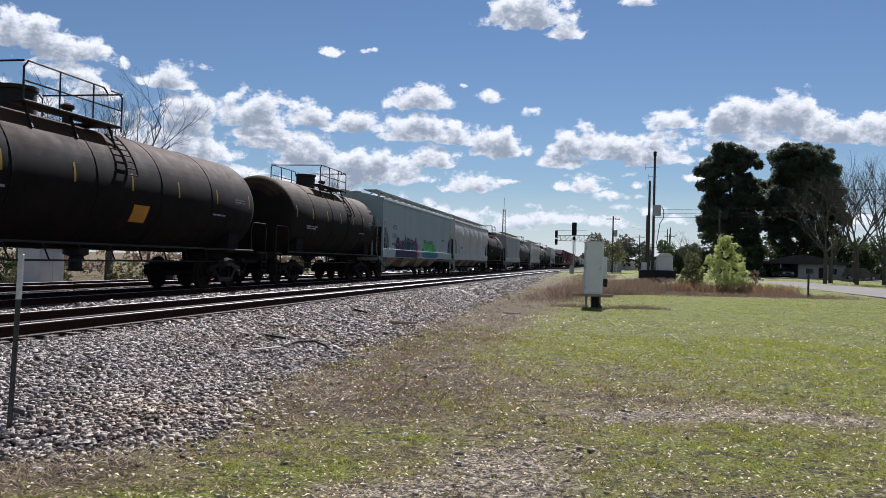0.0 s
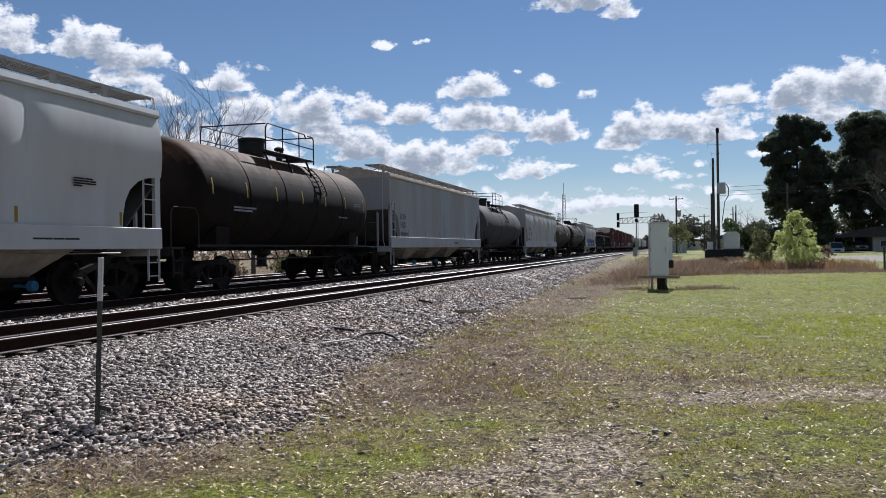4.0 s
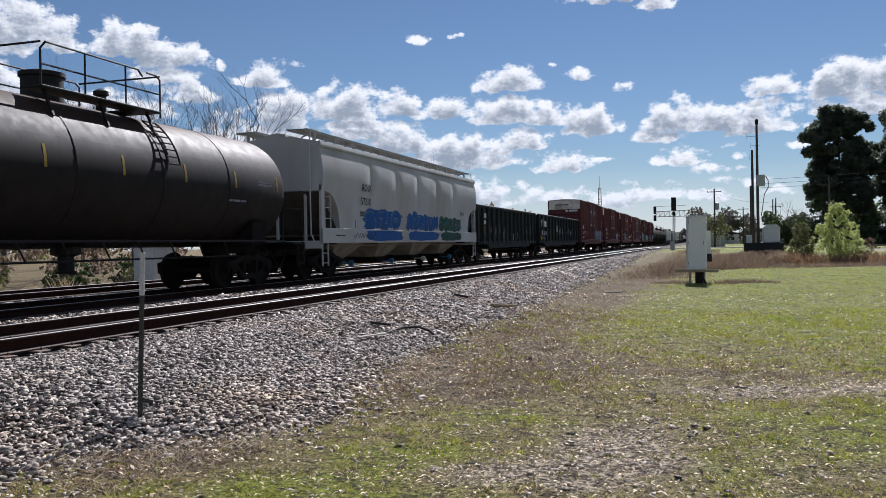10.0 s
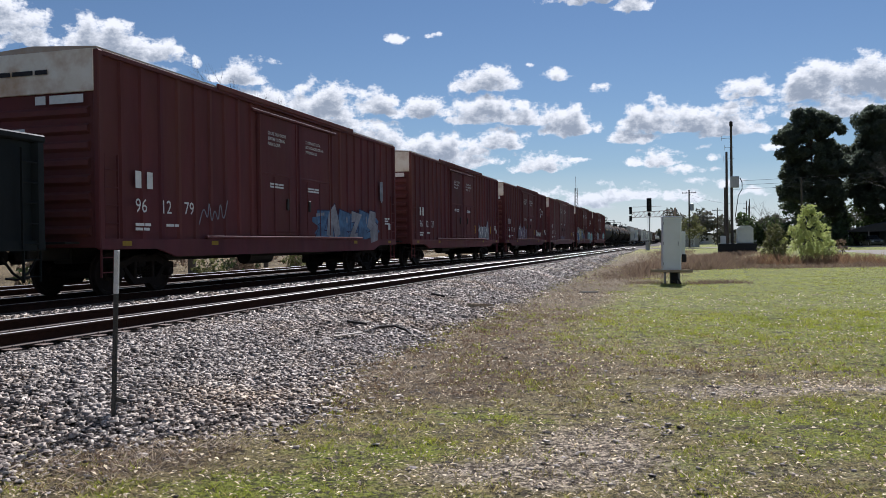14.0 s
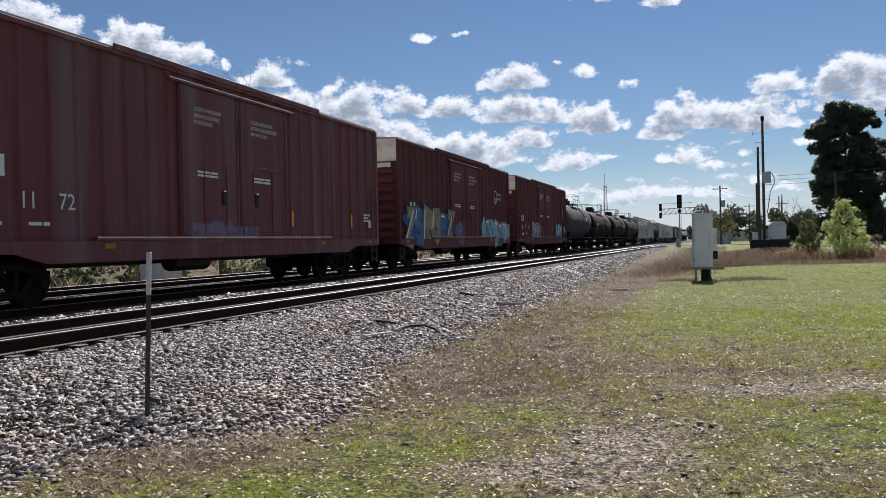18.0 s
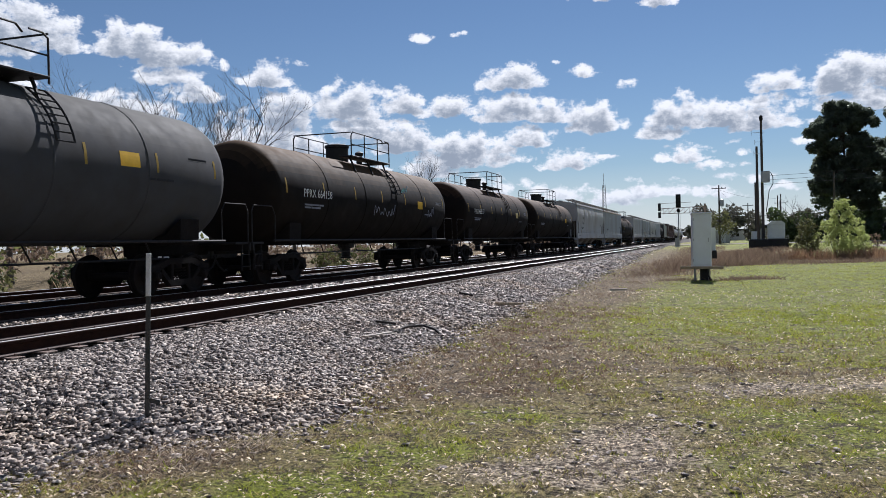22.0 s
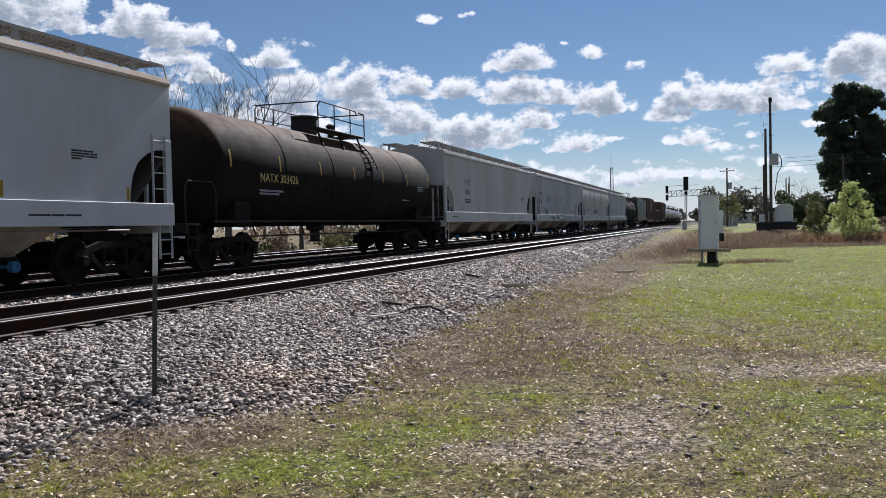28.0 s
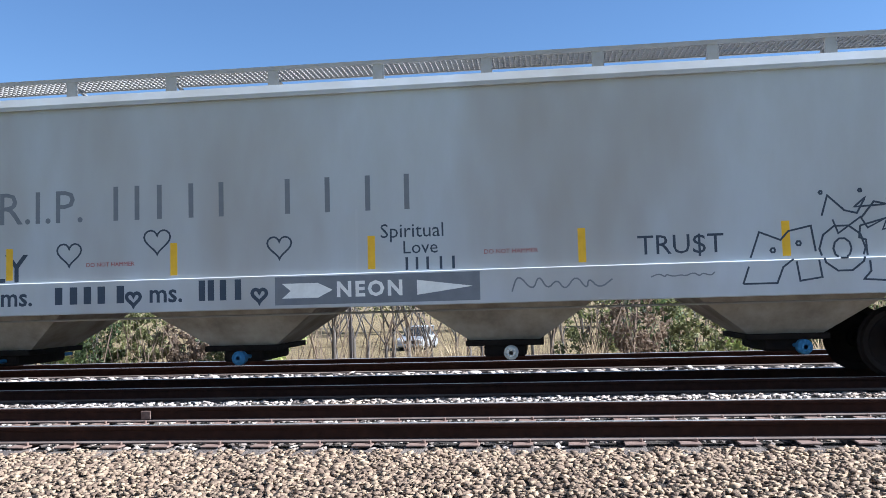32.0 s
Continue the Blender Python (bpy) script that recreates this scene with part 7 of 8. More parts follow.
def car(x, y, yaw, paint, label, name="car", L=4.6, H=1.6, z=None, van=False):
    t = thing(name, label, "car", pose(x, y, gz(x, y) + 0.01 if z is None else z, 0, 0, yaw), "cars")
    h = L / 2
    low = [(-h, 0.35), (-h, 0.75), (-h + 0.15, 0.9), (-h + 1.1, 0.98), (h - 0.25, 0.98), (h, 0.85), (h, 0.35), (h - 0.3, 0.22), (-h + 0.3, 0.22)]
    part("body", Geo().prism(low[::-1], -0.88, 0.88, "x"), paint, t)
    roof0, roof1 = (-h + 1.9, h - (0.35 if van else 0.6))
    cab = [(-h + 1.0, 0.96), (roof0, H), (roof1, H), (h - 0.15, 0.96)]
    part("cabin", Geo().prism(cab[::-1], -0.74, 0.74, "x"), glass_dark, t)
    part("roof", Geo().prism([(roof0 - 0.05, H - 0.02), (roof0, H + 0.04), (roof1, H + 0.04), (roof1 + 0.06, H - 0.02)][::-1], -0.76, 0.76, "x"), paint, t)
    for yy in (roof0, (roof0 + roof1) / 2 + 0.1, roof1 - 0.05):
        for s in (-1, 1):
            part("pillar", Geo().bar((s * 0.765, yy - 0.25, 0.96), (s * 0.755, yy, H), 0.07, 0.05), paint, t)
    for s in (-1, 1):
        for yy in (-h + 0.85, h - 0.85):
            w = part("wheel", Geo().spin([(0.2, s * 0.72), (0.33, s * 0.74), (0.34, s * 0.8), (0.33, s * 0.9), (0.22, s * 0.92)], "x", 18, (0, yy, 0.34)), rubber, t)
            part("rim", Geo().spin([(0.0, s * 0.915), (0.2, s * 0.925)], "x", 12, (0, yy, 0.34)), alu, w)
        part("headlight", Geo().box((s * 0.65, -h - 0.005, 0.72), (0.36, 0.05, 0.16), 0.03), white_metal, t)
        part("mirror", Geo().box((s * 0.95, -h + 1.5, 1.02), (0.18, 0.1, 0.12), 0.03), paint, t)
    part("grille", Geo().box((0, -h - 0.005, 0.62), (0.8, 0.04, 0.2), 0.02), rubber, t)
    part("bumper", Geo().box((0, -h - 0.01, 0.4), (1.7, 0.1, 0.16), 0.03), paint, t)
    return t


silver = material("silver_car_paint", (0.42, 0.43, 0.45), 0.3, 0.4, (0.38, 0.39, 0.4), 2.0, coat=0.5)
dark_car = material("dark_car_paint", (0.03, 0.032, 0.036), 0.3, 0.2, (0.05, 0.05, 0.05), 2.0, coat=0.5)
car(39.0, 137.6, 82, dark_car, "dark minivan parked beside the house", "parked_van", 5.0, 1.75, van=True)
car(28.2, 140, 10, dark_car, "dark car parked in the car port", "parked_car")
car(-58, -9.2, 84, silver, "silver hatchback parked beyond the brush", "parked_car", z=-2.08)
suv = car(0, 0, 0, silver, "silver sport utility car driving on the road", "suv", 4.7, 1.75, z=0.0)

# the road and the crossing
road = new("road", Geo().prism([(17.3, -60), (25.6, -60), (26.2, 126), (17.3, 126)], -0.62, -0.54, "z").mesh("road", asphalt))
tagged(road, "pale worn asphalt road", "road", kind="structure")
cross = new("crossing_road", Geo().prism([(-80, 126), (60, 126), (60, 135), (-80, 135)], -0.24, -0.15, "z").mesh("crossing_road", asphalt))
tagged(cross, "pale road crossing the tracks", "road", kind="structure")


def sign_post(x, y, h, label, board=False):
    t = thing("sign_post", label, "post", (x, y, gz(x, y)))
    part("post", Geo().box((0, 0, h / 2), (0.1, 0.1, h), 0.01), pole_wood, t)
    if board:
        part("board", Geo().box((0, -0.06, h - 0.35), (0.5, 0.02, 0.6), 0.01), white_metal, t)


sign_post(12.0, 52.3, 1.5, "short dark wooden post in the lawn")
sign_post(-27.0, -6.9, 2.6, "thin pale post with a small board", True)

# lattice mast far off
mast = thing("lattice_mast", "tall thin lattice radio mast far beyond the line", "radio mast", (-46.6, 400, -0.6))
for a in range(3):
    q = a * 2.094
    part("leg", Geo().bar((1.5 * math.cos(q), 1.5 * math.sin(q), 0), (0.7 * math.cos(q), 0.7 * math.sin(q), 27), 0.22), alu, mast)
    g = Geo()
    for k in range(18):
        z, z2 = k * 1.5, k * 1.5 + 1.5
        r1, r2 = 1.5 - 0.8 * z / 27, 1.5 - 0.8 * z2 / 27
        g.bar((r1 * math.cos(q), r1 * math.sin(q), z), (r2 * math.cos(q + 2.094), r2 * math.sin(q + 2.094), z2), 0.12)
    part("lattice", g, alu, mast, kind="stuff")
part("spike", Geo().tube((0, 0, 26), (0, 0, 32.5), 0.1, 6), alu, mast)

# wires
def wire(p, q, sag):
    p, q = Vector(p), Vector(q)
    pts = [p.lerp(q, k / 14) - Vector((0, 0, sag * 4 * (k / 14) * (1 - k / 14))) for k in range(15)]
    tagged(new("power_line", Geo().path(pts, 0.014, 4).mesh("power_line", cable_black)), "thin black overhead wire between poles", "wire", "overhead wires")


for k, (z0, z1) in enumerate(((9.0, 9.6), (6.7, 9.0), (6.3, 8.4), (5.9, 7.8), (2.9, 5.2))):
    wire((5.0 if k else 14.0, 86.2, z0), (46, 78 - 3 * k, z1), 0.6)
wire((1.75, 140, 8.6), (5, 86, 3.2), 1.0)
wire((1.75, 140, 8.4), (12, 160, 7.5), 0.6)

# pines, bare trees and brush
pine_tree(21.3, 150, 22.9, 10.9, 1, 76000)
pine_tree(33.0, 151, 22.8, 13.9, 2, 96000)
for k, (x, y, h) in enumerate(((27.6, 112, 14.5), (29.5, 117, 16), (31.3, 112, 15), (33, 119, 16.5), (34.8, 113, 16), (36.6, 118, 15.5), (38.5, 112, 15), (41, 120, 16))):
    bare_tree(x, y, h, 20 + k, 0.6, "tall leafless tree behind the house", 5, 3)
bare_tree(11.6, 118, 7.0, 41, 0.8)
for k, (x, y, h) in enumerate(((-30.5, 48, 14.2), (-31.5, 41, 11.0), (-46, 55, 15.0), (-47, 47, 13.5), (-44, 62, 13), (-32, 61, 9.6), (-33, 72, 9.0), (-31, 84, 11.3), (-36, 95, 9.5), (-52, 40, 14), (-60, 70, 13), (-58, 100, 12))):
    bare_tree(x, y, h, 60 + k, 0.62 if h > 12 else 0.6, levels=6 if k in (0, 1, 2, 3, 4, 9) else 5, kids=3)
leafy_bush(8.25, 59, 4.0, 3.9, 3, spring_leaf, "upright bush with fresh yellow-green leaves", 14000, 0.045, 0.75, 12, 0.1, 190)
leafy_bush(6.2, 60, 2.7, 2.3, 4, olive_leaf, "loose bush with thin olive leaves", 5200, 0.05, 0.6, 10, 0.08, 200)
leafy_bush(10.2, 60.5, 1.6, 1.8, 6, dry_stalk, "low bush with orange-brown dead leaves", 1500, 0.05, 0.4, 6)
leafy_shrub(2.0, 138, 4.5, 4, 5, olive_leaf, "green shrub beside the crossing", 1200, 0.15, 5)


def far_wood(name, label, spots, count, size, mat, seed):
    """Distant woods: many clumps of leaves standing on the ground."""
    cs, rs = [], []
    rng = random.Random(seed)
    for x, y, w, h in spots:
        for k in range(10):
            cs.append((x + rng.uniform(-0.5, 0.5) * w, y + rng.uniform(-0.3, 0.3) * w, -0.6 + h * rng.uniform(0.15, 0.9)))
            rs.append(h * rng.uniform(0.14, 0.26))
    tagged(new(name, leaf_cloud(name, cs, rs, count, size, mat, seed)), label, "trees", kind="stuff")


far_wood("dark_thicket", "dark thicket under the pines behind the house", [(x, 141 + 3 * math.sin(x), 6, 5.6 + math.sin(2 * x)) for x in np.arange(13, 26, 2.2)] + [(x, 153 + 3 * math.sin(x), 7, 7.5 + math.sin(3 * x)) for x in np.arange(22, 62, 3)], 22000, 0.34, dark_leaf, 9)
rng = random.Random(18)
far_wood("west_brush", "tangled brush and young trees behind the far track", [(-66 + rng.uniform(-3, 3), y, 6, rng.uniform(3.0, 5.0)) for y in np.arange(-50, 45, 4)] + [(-44 + rng.uniform(-3, 3), y, 5, rng.uniform(2.5, 4.0)) for y in (-40, -35, -30, -25, -20, -16, 3, 7, 11, 15, 19)], 15000, 0.15, olive_leaf, 19)
far_wood("line_brush", "brown winter brush along the far side of the line", [(-37 + rng.uniform(-4, 3), y, 6, rng.uniform(1.8, 3.4)) for y in np.arange(20, 128, 4)], 12000, 0.14, dry_stalk, 20)
for k in range(16):
    yy = -7.6 + 0.55 * k + rng.uniform(-0.2, 0.2)
    bare_tree(-29.0 - rng.uniform(0, 7), yy * 1.25, rng.uniform(3.0, 5.0), 340 + k, 0.35, "thin leafless sapling in the brush", 3, 2)
rng = random.Random(8)
far_wood("far_woods", "dark band of trees far behind the crossing", [(x, 230 + rng.uniform(-20, 40), 9, rng.uniform(6, 9.5)) for x in np.arange(2, 70, 5)], 16000, 0.4, winter_wood, 4)
far_wood("line_side_woods", "brownish woods along the line far off", [(-22 - 0.12 * (y - 90) + rng.uniform(-6, 2), y, 8, rng.uniform(5, 8)) for y in np.arange(130, 520, 13)], 16000, 0.42, dry_stalk, 5)
far_wood("distant_woods", "low line of trees on the horizon", [(x, 620 + rng.uniform(-30, 30), 26, rng.uniform(8, 13)) for x in np.arange(-60, 420, 20)], 12000, 1.0, winter_wood, 6)
far_wood("west_woods", "woods far beyond the far track", [(-95 + rng.uniform(-15, 10), y, 14, rng.uniform(8, 13)) for y in np.arange(-60, 130, 9)], 15000, 0.6, olive_leaf, 7)
for k in range(26):
    y = -19 + 1.55 * k + rng.uniform(-0.5, 0.5)
    x = -25.2 - rng.uniform(0, 4.2)
    if -8.2 < y < 0.6:
        bare_tree(x - 2.5, y, rng.uniform(3.0, 4.6), 300 + k, 0.5, "thin leafless sapling beyond the far track", 4, 2)
        continue
    leafy_bush(x, y, rng.uniform(1.5, 3.0) - 0.1 * (x + 25), rng.uniform(1.8, 3.2), 100 + k, (olive_leaf, spring_leaf, dark_leaf, olive_leaf, dry_stalk)[k % 5], ("tangled olive brush", "light green bush", "dark green bush", "tangled olive brush", "bush with brown dead leaves")[k % 5] + " beyond the far track", 2200, 0.07, 0.35, 5)
for k in (0, 1, 2, 6, 7, 8, 9, 10):
    leafy_bush(-33 - rng.uniform(0, 6), -24 + 4.6 * k, rng.uniform(3.6, 5.0), rng.uniform(3.5, 5.0), 140 + k, (dark_leaf, olive_leaf)[k % 2], "tall tangled thicket behind the brush", 3000, 0.1, 0.35, 5)
stalks("cane_brush", "dry canes standing in the brush beyond the far track", "brush", [(-26 - (k % 5), -22 + 1.5 * k, 1.4) for k in range(24)], 700, 0.8, 2.4, 0.2, dry_stalk, 11, 0.010)
stalks("verge_grass", "pale straw grass beyond the far track", "grass", [(-22.9 - (k % 3) * 0.9, -24 + 1.1 * k + 0.7 * (k % 4), 1.2 if k % 7 else 0.5) for k in range(110)], 11000, 0.08, 0.4, 0.55, straw_stalk, 12, 0.009)
stalks("verge_tufts", "taller orange straw tufts beyond the far track", "grass", [(-23.6 - (k % 2) * 0.7, y, 0.28) for k, y in enumerate((-9.4, -4.2, -3.1, 0.8, 6.9, 7.6, 13.5, 20.2, 26.4, 31.0))], 1500, 0.3, 0.95, 0.22, straw_stalk, 18, 0.008)
for k in range(22):
    leafy_bush(-25.0 - rng.uniform(0, 6), 22 + 2.7 * k + rng.uniform(-1, 1), rng.uniform(1.0, 2.2), rng.uniform(2.0, 3.4), 170 + k, (dry_stalk, olive_leaf, dry_stalk, dark_leaf)[k % 4], ("brown leafless-looking brush", "tangled olive brush", "brown dead brush", "dark green bush")[k % 4] + " along the far track", 1300, 0.08, 0.3, 4)
box = thing("steel_box", "pale grey steel equipment box beyond the far track", "cabinet", (-24.4, 33.2, gz(-24.4, 33.2) + 0.15))
part("body", Geo().box((0, 0, 0.95), (1.1, 1.7, 1.5), 0.03), white_metal, box)
part("lid", Geo().box((0, 0, 1.73), (1.2, 1.8, 0.07), 0.02), white_metal, box)
for s_ in (-1, 1):
    part("door", Geo().box((0.56, s_ * 0.41, 0.95), (0.02, 0.76, 1.36), 0.006), white_metal, box)
    part("leg", Geo().box((0.0, s_ * 0.6, 0.03), (0.9, 0.14, 0.36), 0.01), timber, box)
stalks("weed_strip", "brown dead weeds along the edge of the lawn", "weeds", [(x, 47.5 + 0.35 * x + (k % 3), 1.3) for k, x in enumerate(np.arange(0.5, 14, 0.55))] + [(2.2 + 0.4 * k, 70 + 1.2 * k, 1.8) for k in range(10)], 9000, 0.06, 0.34, 0.7, dry_stalk, 13, 0.014)
stalks("tall_weeds", "tall rusty-brown dead weeds round the bushes", "weeds", [(4.2 + 0.35 * k, 57.2 + 1.2 * math.sin(k * 1.7), 0.8) for k in range(24)], 3200, 0.25, 0.85, 0.3, rusty_stalk, 16, 0.012)
stalks("dead_brush", "tall grey-brown dead weeds beside the cabinet", "weeds", [(0.6 + 0.35 * (k % 12), 47 + 0.9 * k, 0.9) for k in range(20)] + [(-1.8 + 0.2 * k, 40 + 1.2 * k, 0.7) for k in range(8)], 5200, 0.2, 0.8, 0.35, dry_stalk, 26, 0.012)
stalks("bank_weeds", "brown dead weeds on the bank beside the tracks", "weeds", [(-2.6 + 0.03 * k + 0.8 * (k % 3), 36 + 1.3 * k, 1.4) for k in range(48)], 9000, 0.06, 0.3, 0.7, dry_stalk, 14, 0.014)
stalks("cabinet_weeds", "matted dead weeds round the cabinet's foot", "weeds", [(0.5 + 0.4 * k, 32.2 + 0.1 * k, 0.6) for k in range(5)] + [(-1.2, 32.6, 0.8)], 1500, 0.04, 0.2, 0.8, dry_stalk, 15, 0.01)

# fallen branch, boards and scraps on the stones
branch = thing("fallen_branch", "dark bent branch lying on the ballast", "branch")
def lay(pts, lift=0.05):
    return [(x, y, gz(x, y) + lift + dz) for x, y, dz in pts]
part("limb", Geo().path(lay([(-4.27, 13.3, -0.01), (-4.5, 13.6, 0.05), (-4.75, 13.72, 0.07), (-4.95, 13.45, 0.03), (-5.0, 12.9, -0.02)]), 0.022, 7), wet_wood, branch, smooth=60)
def board(p, q, w, h, label, mat=None):
    a, b = lay([(*p, 0.03), (*q, 0.03)])
    tagged(new("board", Geo().bar(a, b, w, h, 0.006).mesh("board", mat or timber)), label, "board", "scrap boards")
board((-5.07, 11.8), (-4.92, 12.6), 0.07, 0.025, "pale splintered board on the ballast", split_wood)
board((-5.44, 13.24), (-5.17, 13.45), 0.08, 0.04, "dark broken board on the ballast", wet_wood)
board((-4.8, 19.2), (-4.4, 19.9), 0.12, 0.06, "pale broken board on the ballast")
board((-5.84, 19.6), (-5.5, 19.65), 0.08, 0.05, "dark broken board on the ballast", wet_wood)
board((-2.9, 25.8), (-2.4, 26.0), 0.12, 0.05, "pale board lying in the grass", split_wood)


# ---- ties, stones and grass ----
def stones(name, label, x, y, size, mat, seed, lift=0.5, flat_=0.7):
    """Crushed stones: one lumpy many-sided piece for each place."""
    r = np.random.RandomState(seed)
    n = len(x)
    base = np.array([(-1, -1, -1), (1, -1, -1), (1, 1, -1), (-1, 1, -1), (-1, -1, 1), (1, -1, 1), (1, 1, 1), (-1, 1, 1)], float) * 0.72
    tri = np.array([(0, 2, 1), (0, 3, 2), (4, 5, 6), (4, 6, 7), (0, 1, 5), (0, 5, 4), (1, 2, 6), (1, 6, 5), (2, 3, 7), (2, 7, 6), (3, 0, 4), (3, 4, 7)])[2:]  # the face below lies hidden
    kinds = []
    for k in range(40):  # broken blocks with uneven corners
        kinds.append((base + 0.26 * r.normal(size=(8, 3))) * (0.7 + 0.6 * r.rand(1, 3)) * np.array([1.5, 1.0, 0.62]))
    kinds = np.array(kinds)[r.randint(40, size=n)]
    a, b = r.rand(n) * 6.283, r.normal(size=n) * 0.3
    ca, sa, cb, sb = np.cos(a), np.sin(a), np.cos(b), np.sin(b)
    v = kinds * (size * (0.6 + 0.8 * r.rand(n)))[:, None, None]
    v[:, :, 2] *= flat_
    v = np.stack([v[:, :, 0], v[:, :, 1] * cb[:, None] - v[:, :, 2] * sb[:, None], v[:, :, 1] * sb[:, None] + v[:, :, 2] * cb[:, None]], -1)
    v = np.stack([v[:, :, 0] * ca[:, None] - v[:, :, 1] * sa[:, None], v[:, :, 0] * sa[:, None] + v[:, :, 1] * ca[:, None], v[:, :, 2]], -1)
    z = ground_z(x, y) + size * lift * r.normal(0.5, 0.8, n)
    v += np.stack([x, y, z], -1)[:, None, :]
    f = tri[None] + (np.arange(n) * 8)[:, None, None]
    me = bpy.data.meshes.new(name)
    fill(me, v.reshape(-1, 3), f.reshape(-1, 3))
    me.materials.append(mat)
    return tagged(new(name, me), label, "stones", kind="stuff")


ballast_stone = material("crushed_stone", (0.43, 0.37, 0.325), 0.65, 0.0, (0.17, 0.142, 0.128), 14.0, 5.0, 0.7, bump=0.25, bump_scale=50, spec=0.12, per=1.4, island=True, color3=(0.37, 0.275, 0.195), scale3=0.45)
tan_stone = material("tan_crushed_stone", (0.27, 0.195, 0.13), 0.75, 0.0, (0.15, 0.105, 0.075), 14.0, 5.0, 0.8, bump=0.25, bump_scale=50, spec=0.15, per=1.0, island=True)
r = np.random.RandomState(3)


def scatter(n, x0, x1, y0, y1, power=1.0):
    """Places between x0 and x1, crowding towards y0."""
    return x0 + (x1 - x0) * r.rand(n), y0 + (y1 - y0) * r.rand(n) ** power


def keep_bed(x, y):
    k = (x < toe(y) + 0.25 * r.normal(size=len(x))) & (x > near_x(y) + np.where(np.abs((y + 13) % 0.505 - 0.2525) < 0.12, 1.0, 1.2 + 0.08 * r.normal(size=len(x))))
    return x[k], y[k]


x, y = keep_bed(*scatter(62000, -7.6, -3.0, 2.5, 13.0, 1.0))
stones("shoulder_ballast", "grey crushed stone ballast on the shoulder", x, y, 0.0195, ballast_stone, 1, 1.0, 0.85)
x, y = keep_bed(*scatter(44000, -7.5, -3.6, 13.0, 34.0, 1.3))
stones("shoulder_ballast", "grey crushed stone ballast along the shoulder", x, y, 0.026, ballast_stone, 2, 0.9, 0.85)
x, y = keep_bed(*scatter(13000, -7.4, -3.0, 34.0, 100.0, 1.5))
stones("shoulder_ballast", "grey crushed stone ballast far along the shoulder", x, y, 0.05, ballast_stone, 3)
x, y = keep_bed(*scatter(34000, -7.75, -4.4, -7.0, 2.6))
stones("shoulder_ballast", "pale crushed stone ballast close to the rails", x, y, 0.0175, tan_stone, 4, 0.8, 1.0)
x, y = scatter(21000, -11.72, -7.8, -9.0, 16.0)
k = (abs(x - near_x(y)) > 0.85) | (abs(x - near_x(y)) < 0.62)
stones("track_ballast", "grey ballast between the tracks", x[k], y[k], 0.025, ballast_stone, 5)
x, y = scatter(9000, -11.72, -7.8, 16.0, 60.0, 1.4)
k = (abs(x - near_x(y)) > 0.85) | (abs(x - near_x(y)) < 0.62)
stones("track_ballast", "grey ballast between the tracks further on", x[k], y[k], 0.045, ballast_stone, 6)
x, y = scatter(8000, -20.0, -13.4, -12.0, 40.0)
k = abs(abs(x - THIRD_X) - 0.7535) > 0.1
stones("track_ballast", "grey ballast round the far track", x[k], y[k], 0.045, ballast_stone, 7)
# strays in the lawn
x, y = scatter(8000, -5.2, 2.4, 4.0, 13.0)
k = r.rand(len(x)) < 0.8 * np.exp(-np.clip(x - toe(y), 0, 9) / 0.5) + 0.95 * spot(x, y, -0.39, 7.43, 0.5, 0.3) + 0.16 * pale_cover(x, y) + 0.02
stones("stray_stones", "loose grey stones lying in the lawn", x[k], y[k], 0.0185, ballast_stone, 8, 0.5, 0.6)


def blades(name, label, x, y, h0, h1, width, lean, mat, seed):
    rr = np.random.RandomState(seed)
    n = len(x)
    z = ground_z(x, y) - 0.005
    h = h0 + np.maximum(h1 - h0, 0.2 * h0) * rr.rand(n)
    a, t = rr.rand(n) * 6.283, rr.rand(n) * 6.283
    L = lean * (0.3 + rr.rand(n)) * h
    dx, dy = np.cos(a) * L, np.sin(a) * L
    w = width * (0.6 + 0.8 * rr.rand(n))
    ux, uy = np.cos(t) * w, np.sin(t) * w
    v = np.stack([np.stack([x - ux, y - uy, z], -1), np.stack([x + ux, y + uy, z], -1),
                  np.stack([x + ux * 0.6 + dx * 0.6, y + uy * 0.6 + dy * 0.6, z + h * 0.65], -1), np.stack([x + dx, y + dy, z + h], -1)], 1)
    me = bpy.data.meshes.new(name)
    fill(me, v.reshape(-1, 3), np.arange(n * 4).reshape(-1, 4))
    me.materials.append(mat)
    return tagged(new(name, me), label, "grass", kind="stuff")


grass_green = material("green_grass_blades", (0.28, 0.32, 0.032), 0.7, 0.0, (0.45, 0.43, 0.068), 0.8, thin=0.5, per=1.2, island=True, spec=0.1)
grass_straw = material("straw_grass_blades", (0.50, 0.405, 0.18), 0.8, 0.0, (0.25, 0.185, 0.08), 0.9, thin=0.4, per=1.3, island=True, spec=0.1)
grass_brown = material("brown_weed_blades", (0.27, 0.175, 0.115), 0.85, 0.0, (0.095, 0.06, 0.04), 0.9, thin=0.35, per=1.1, island=True, spec=0.1)
thatch = material("grey_brown_thatch", (0.66, 0.55, 0.43), 0.85, 0.0, (0.30, 0.225, 0.17), 1.5, thin=0.35, per=1.2, island=True, spec=0.1)
dark_clod = material("dark_clod", (0.05, 0.038, 0.03), 0.9, 0.0, (0.09, 0.065, 0.05), 20.0, per=0.6, island=True)
leaf_litter = material("dead_leaves", (0.80, 0.68, 0.50), 0.75, 0.0, (0.46, 0.32, 0.19), 3.0, thin=0.3, per=1.2, island=True, spec=0.15)


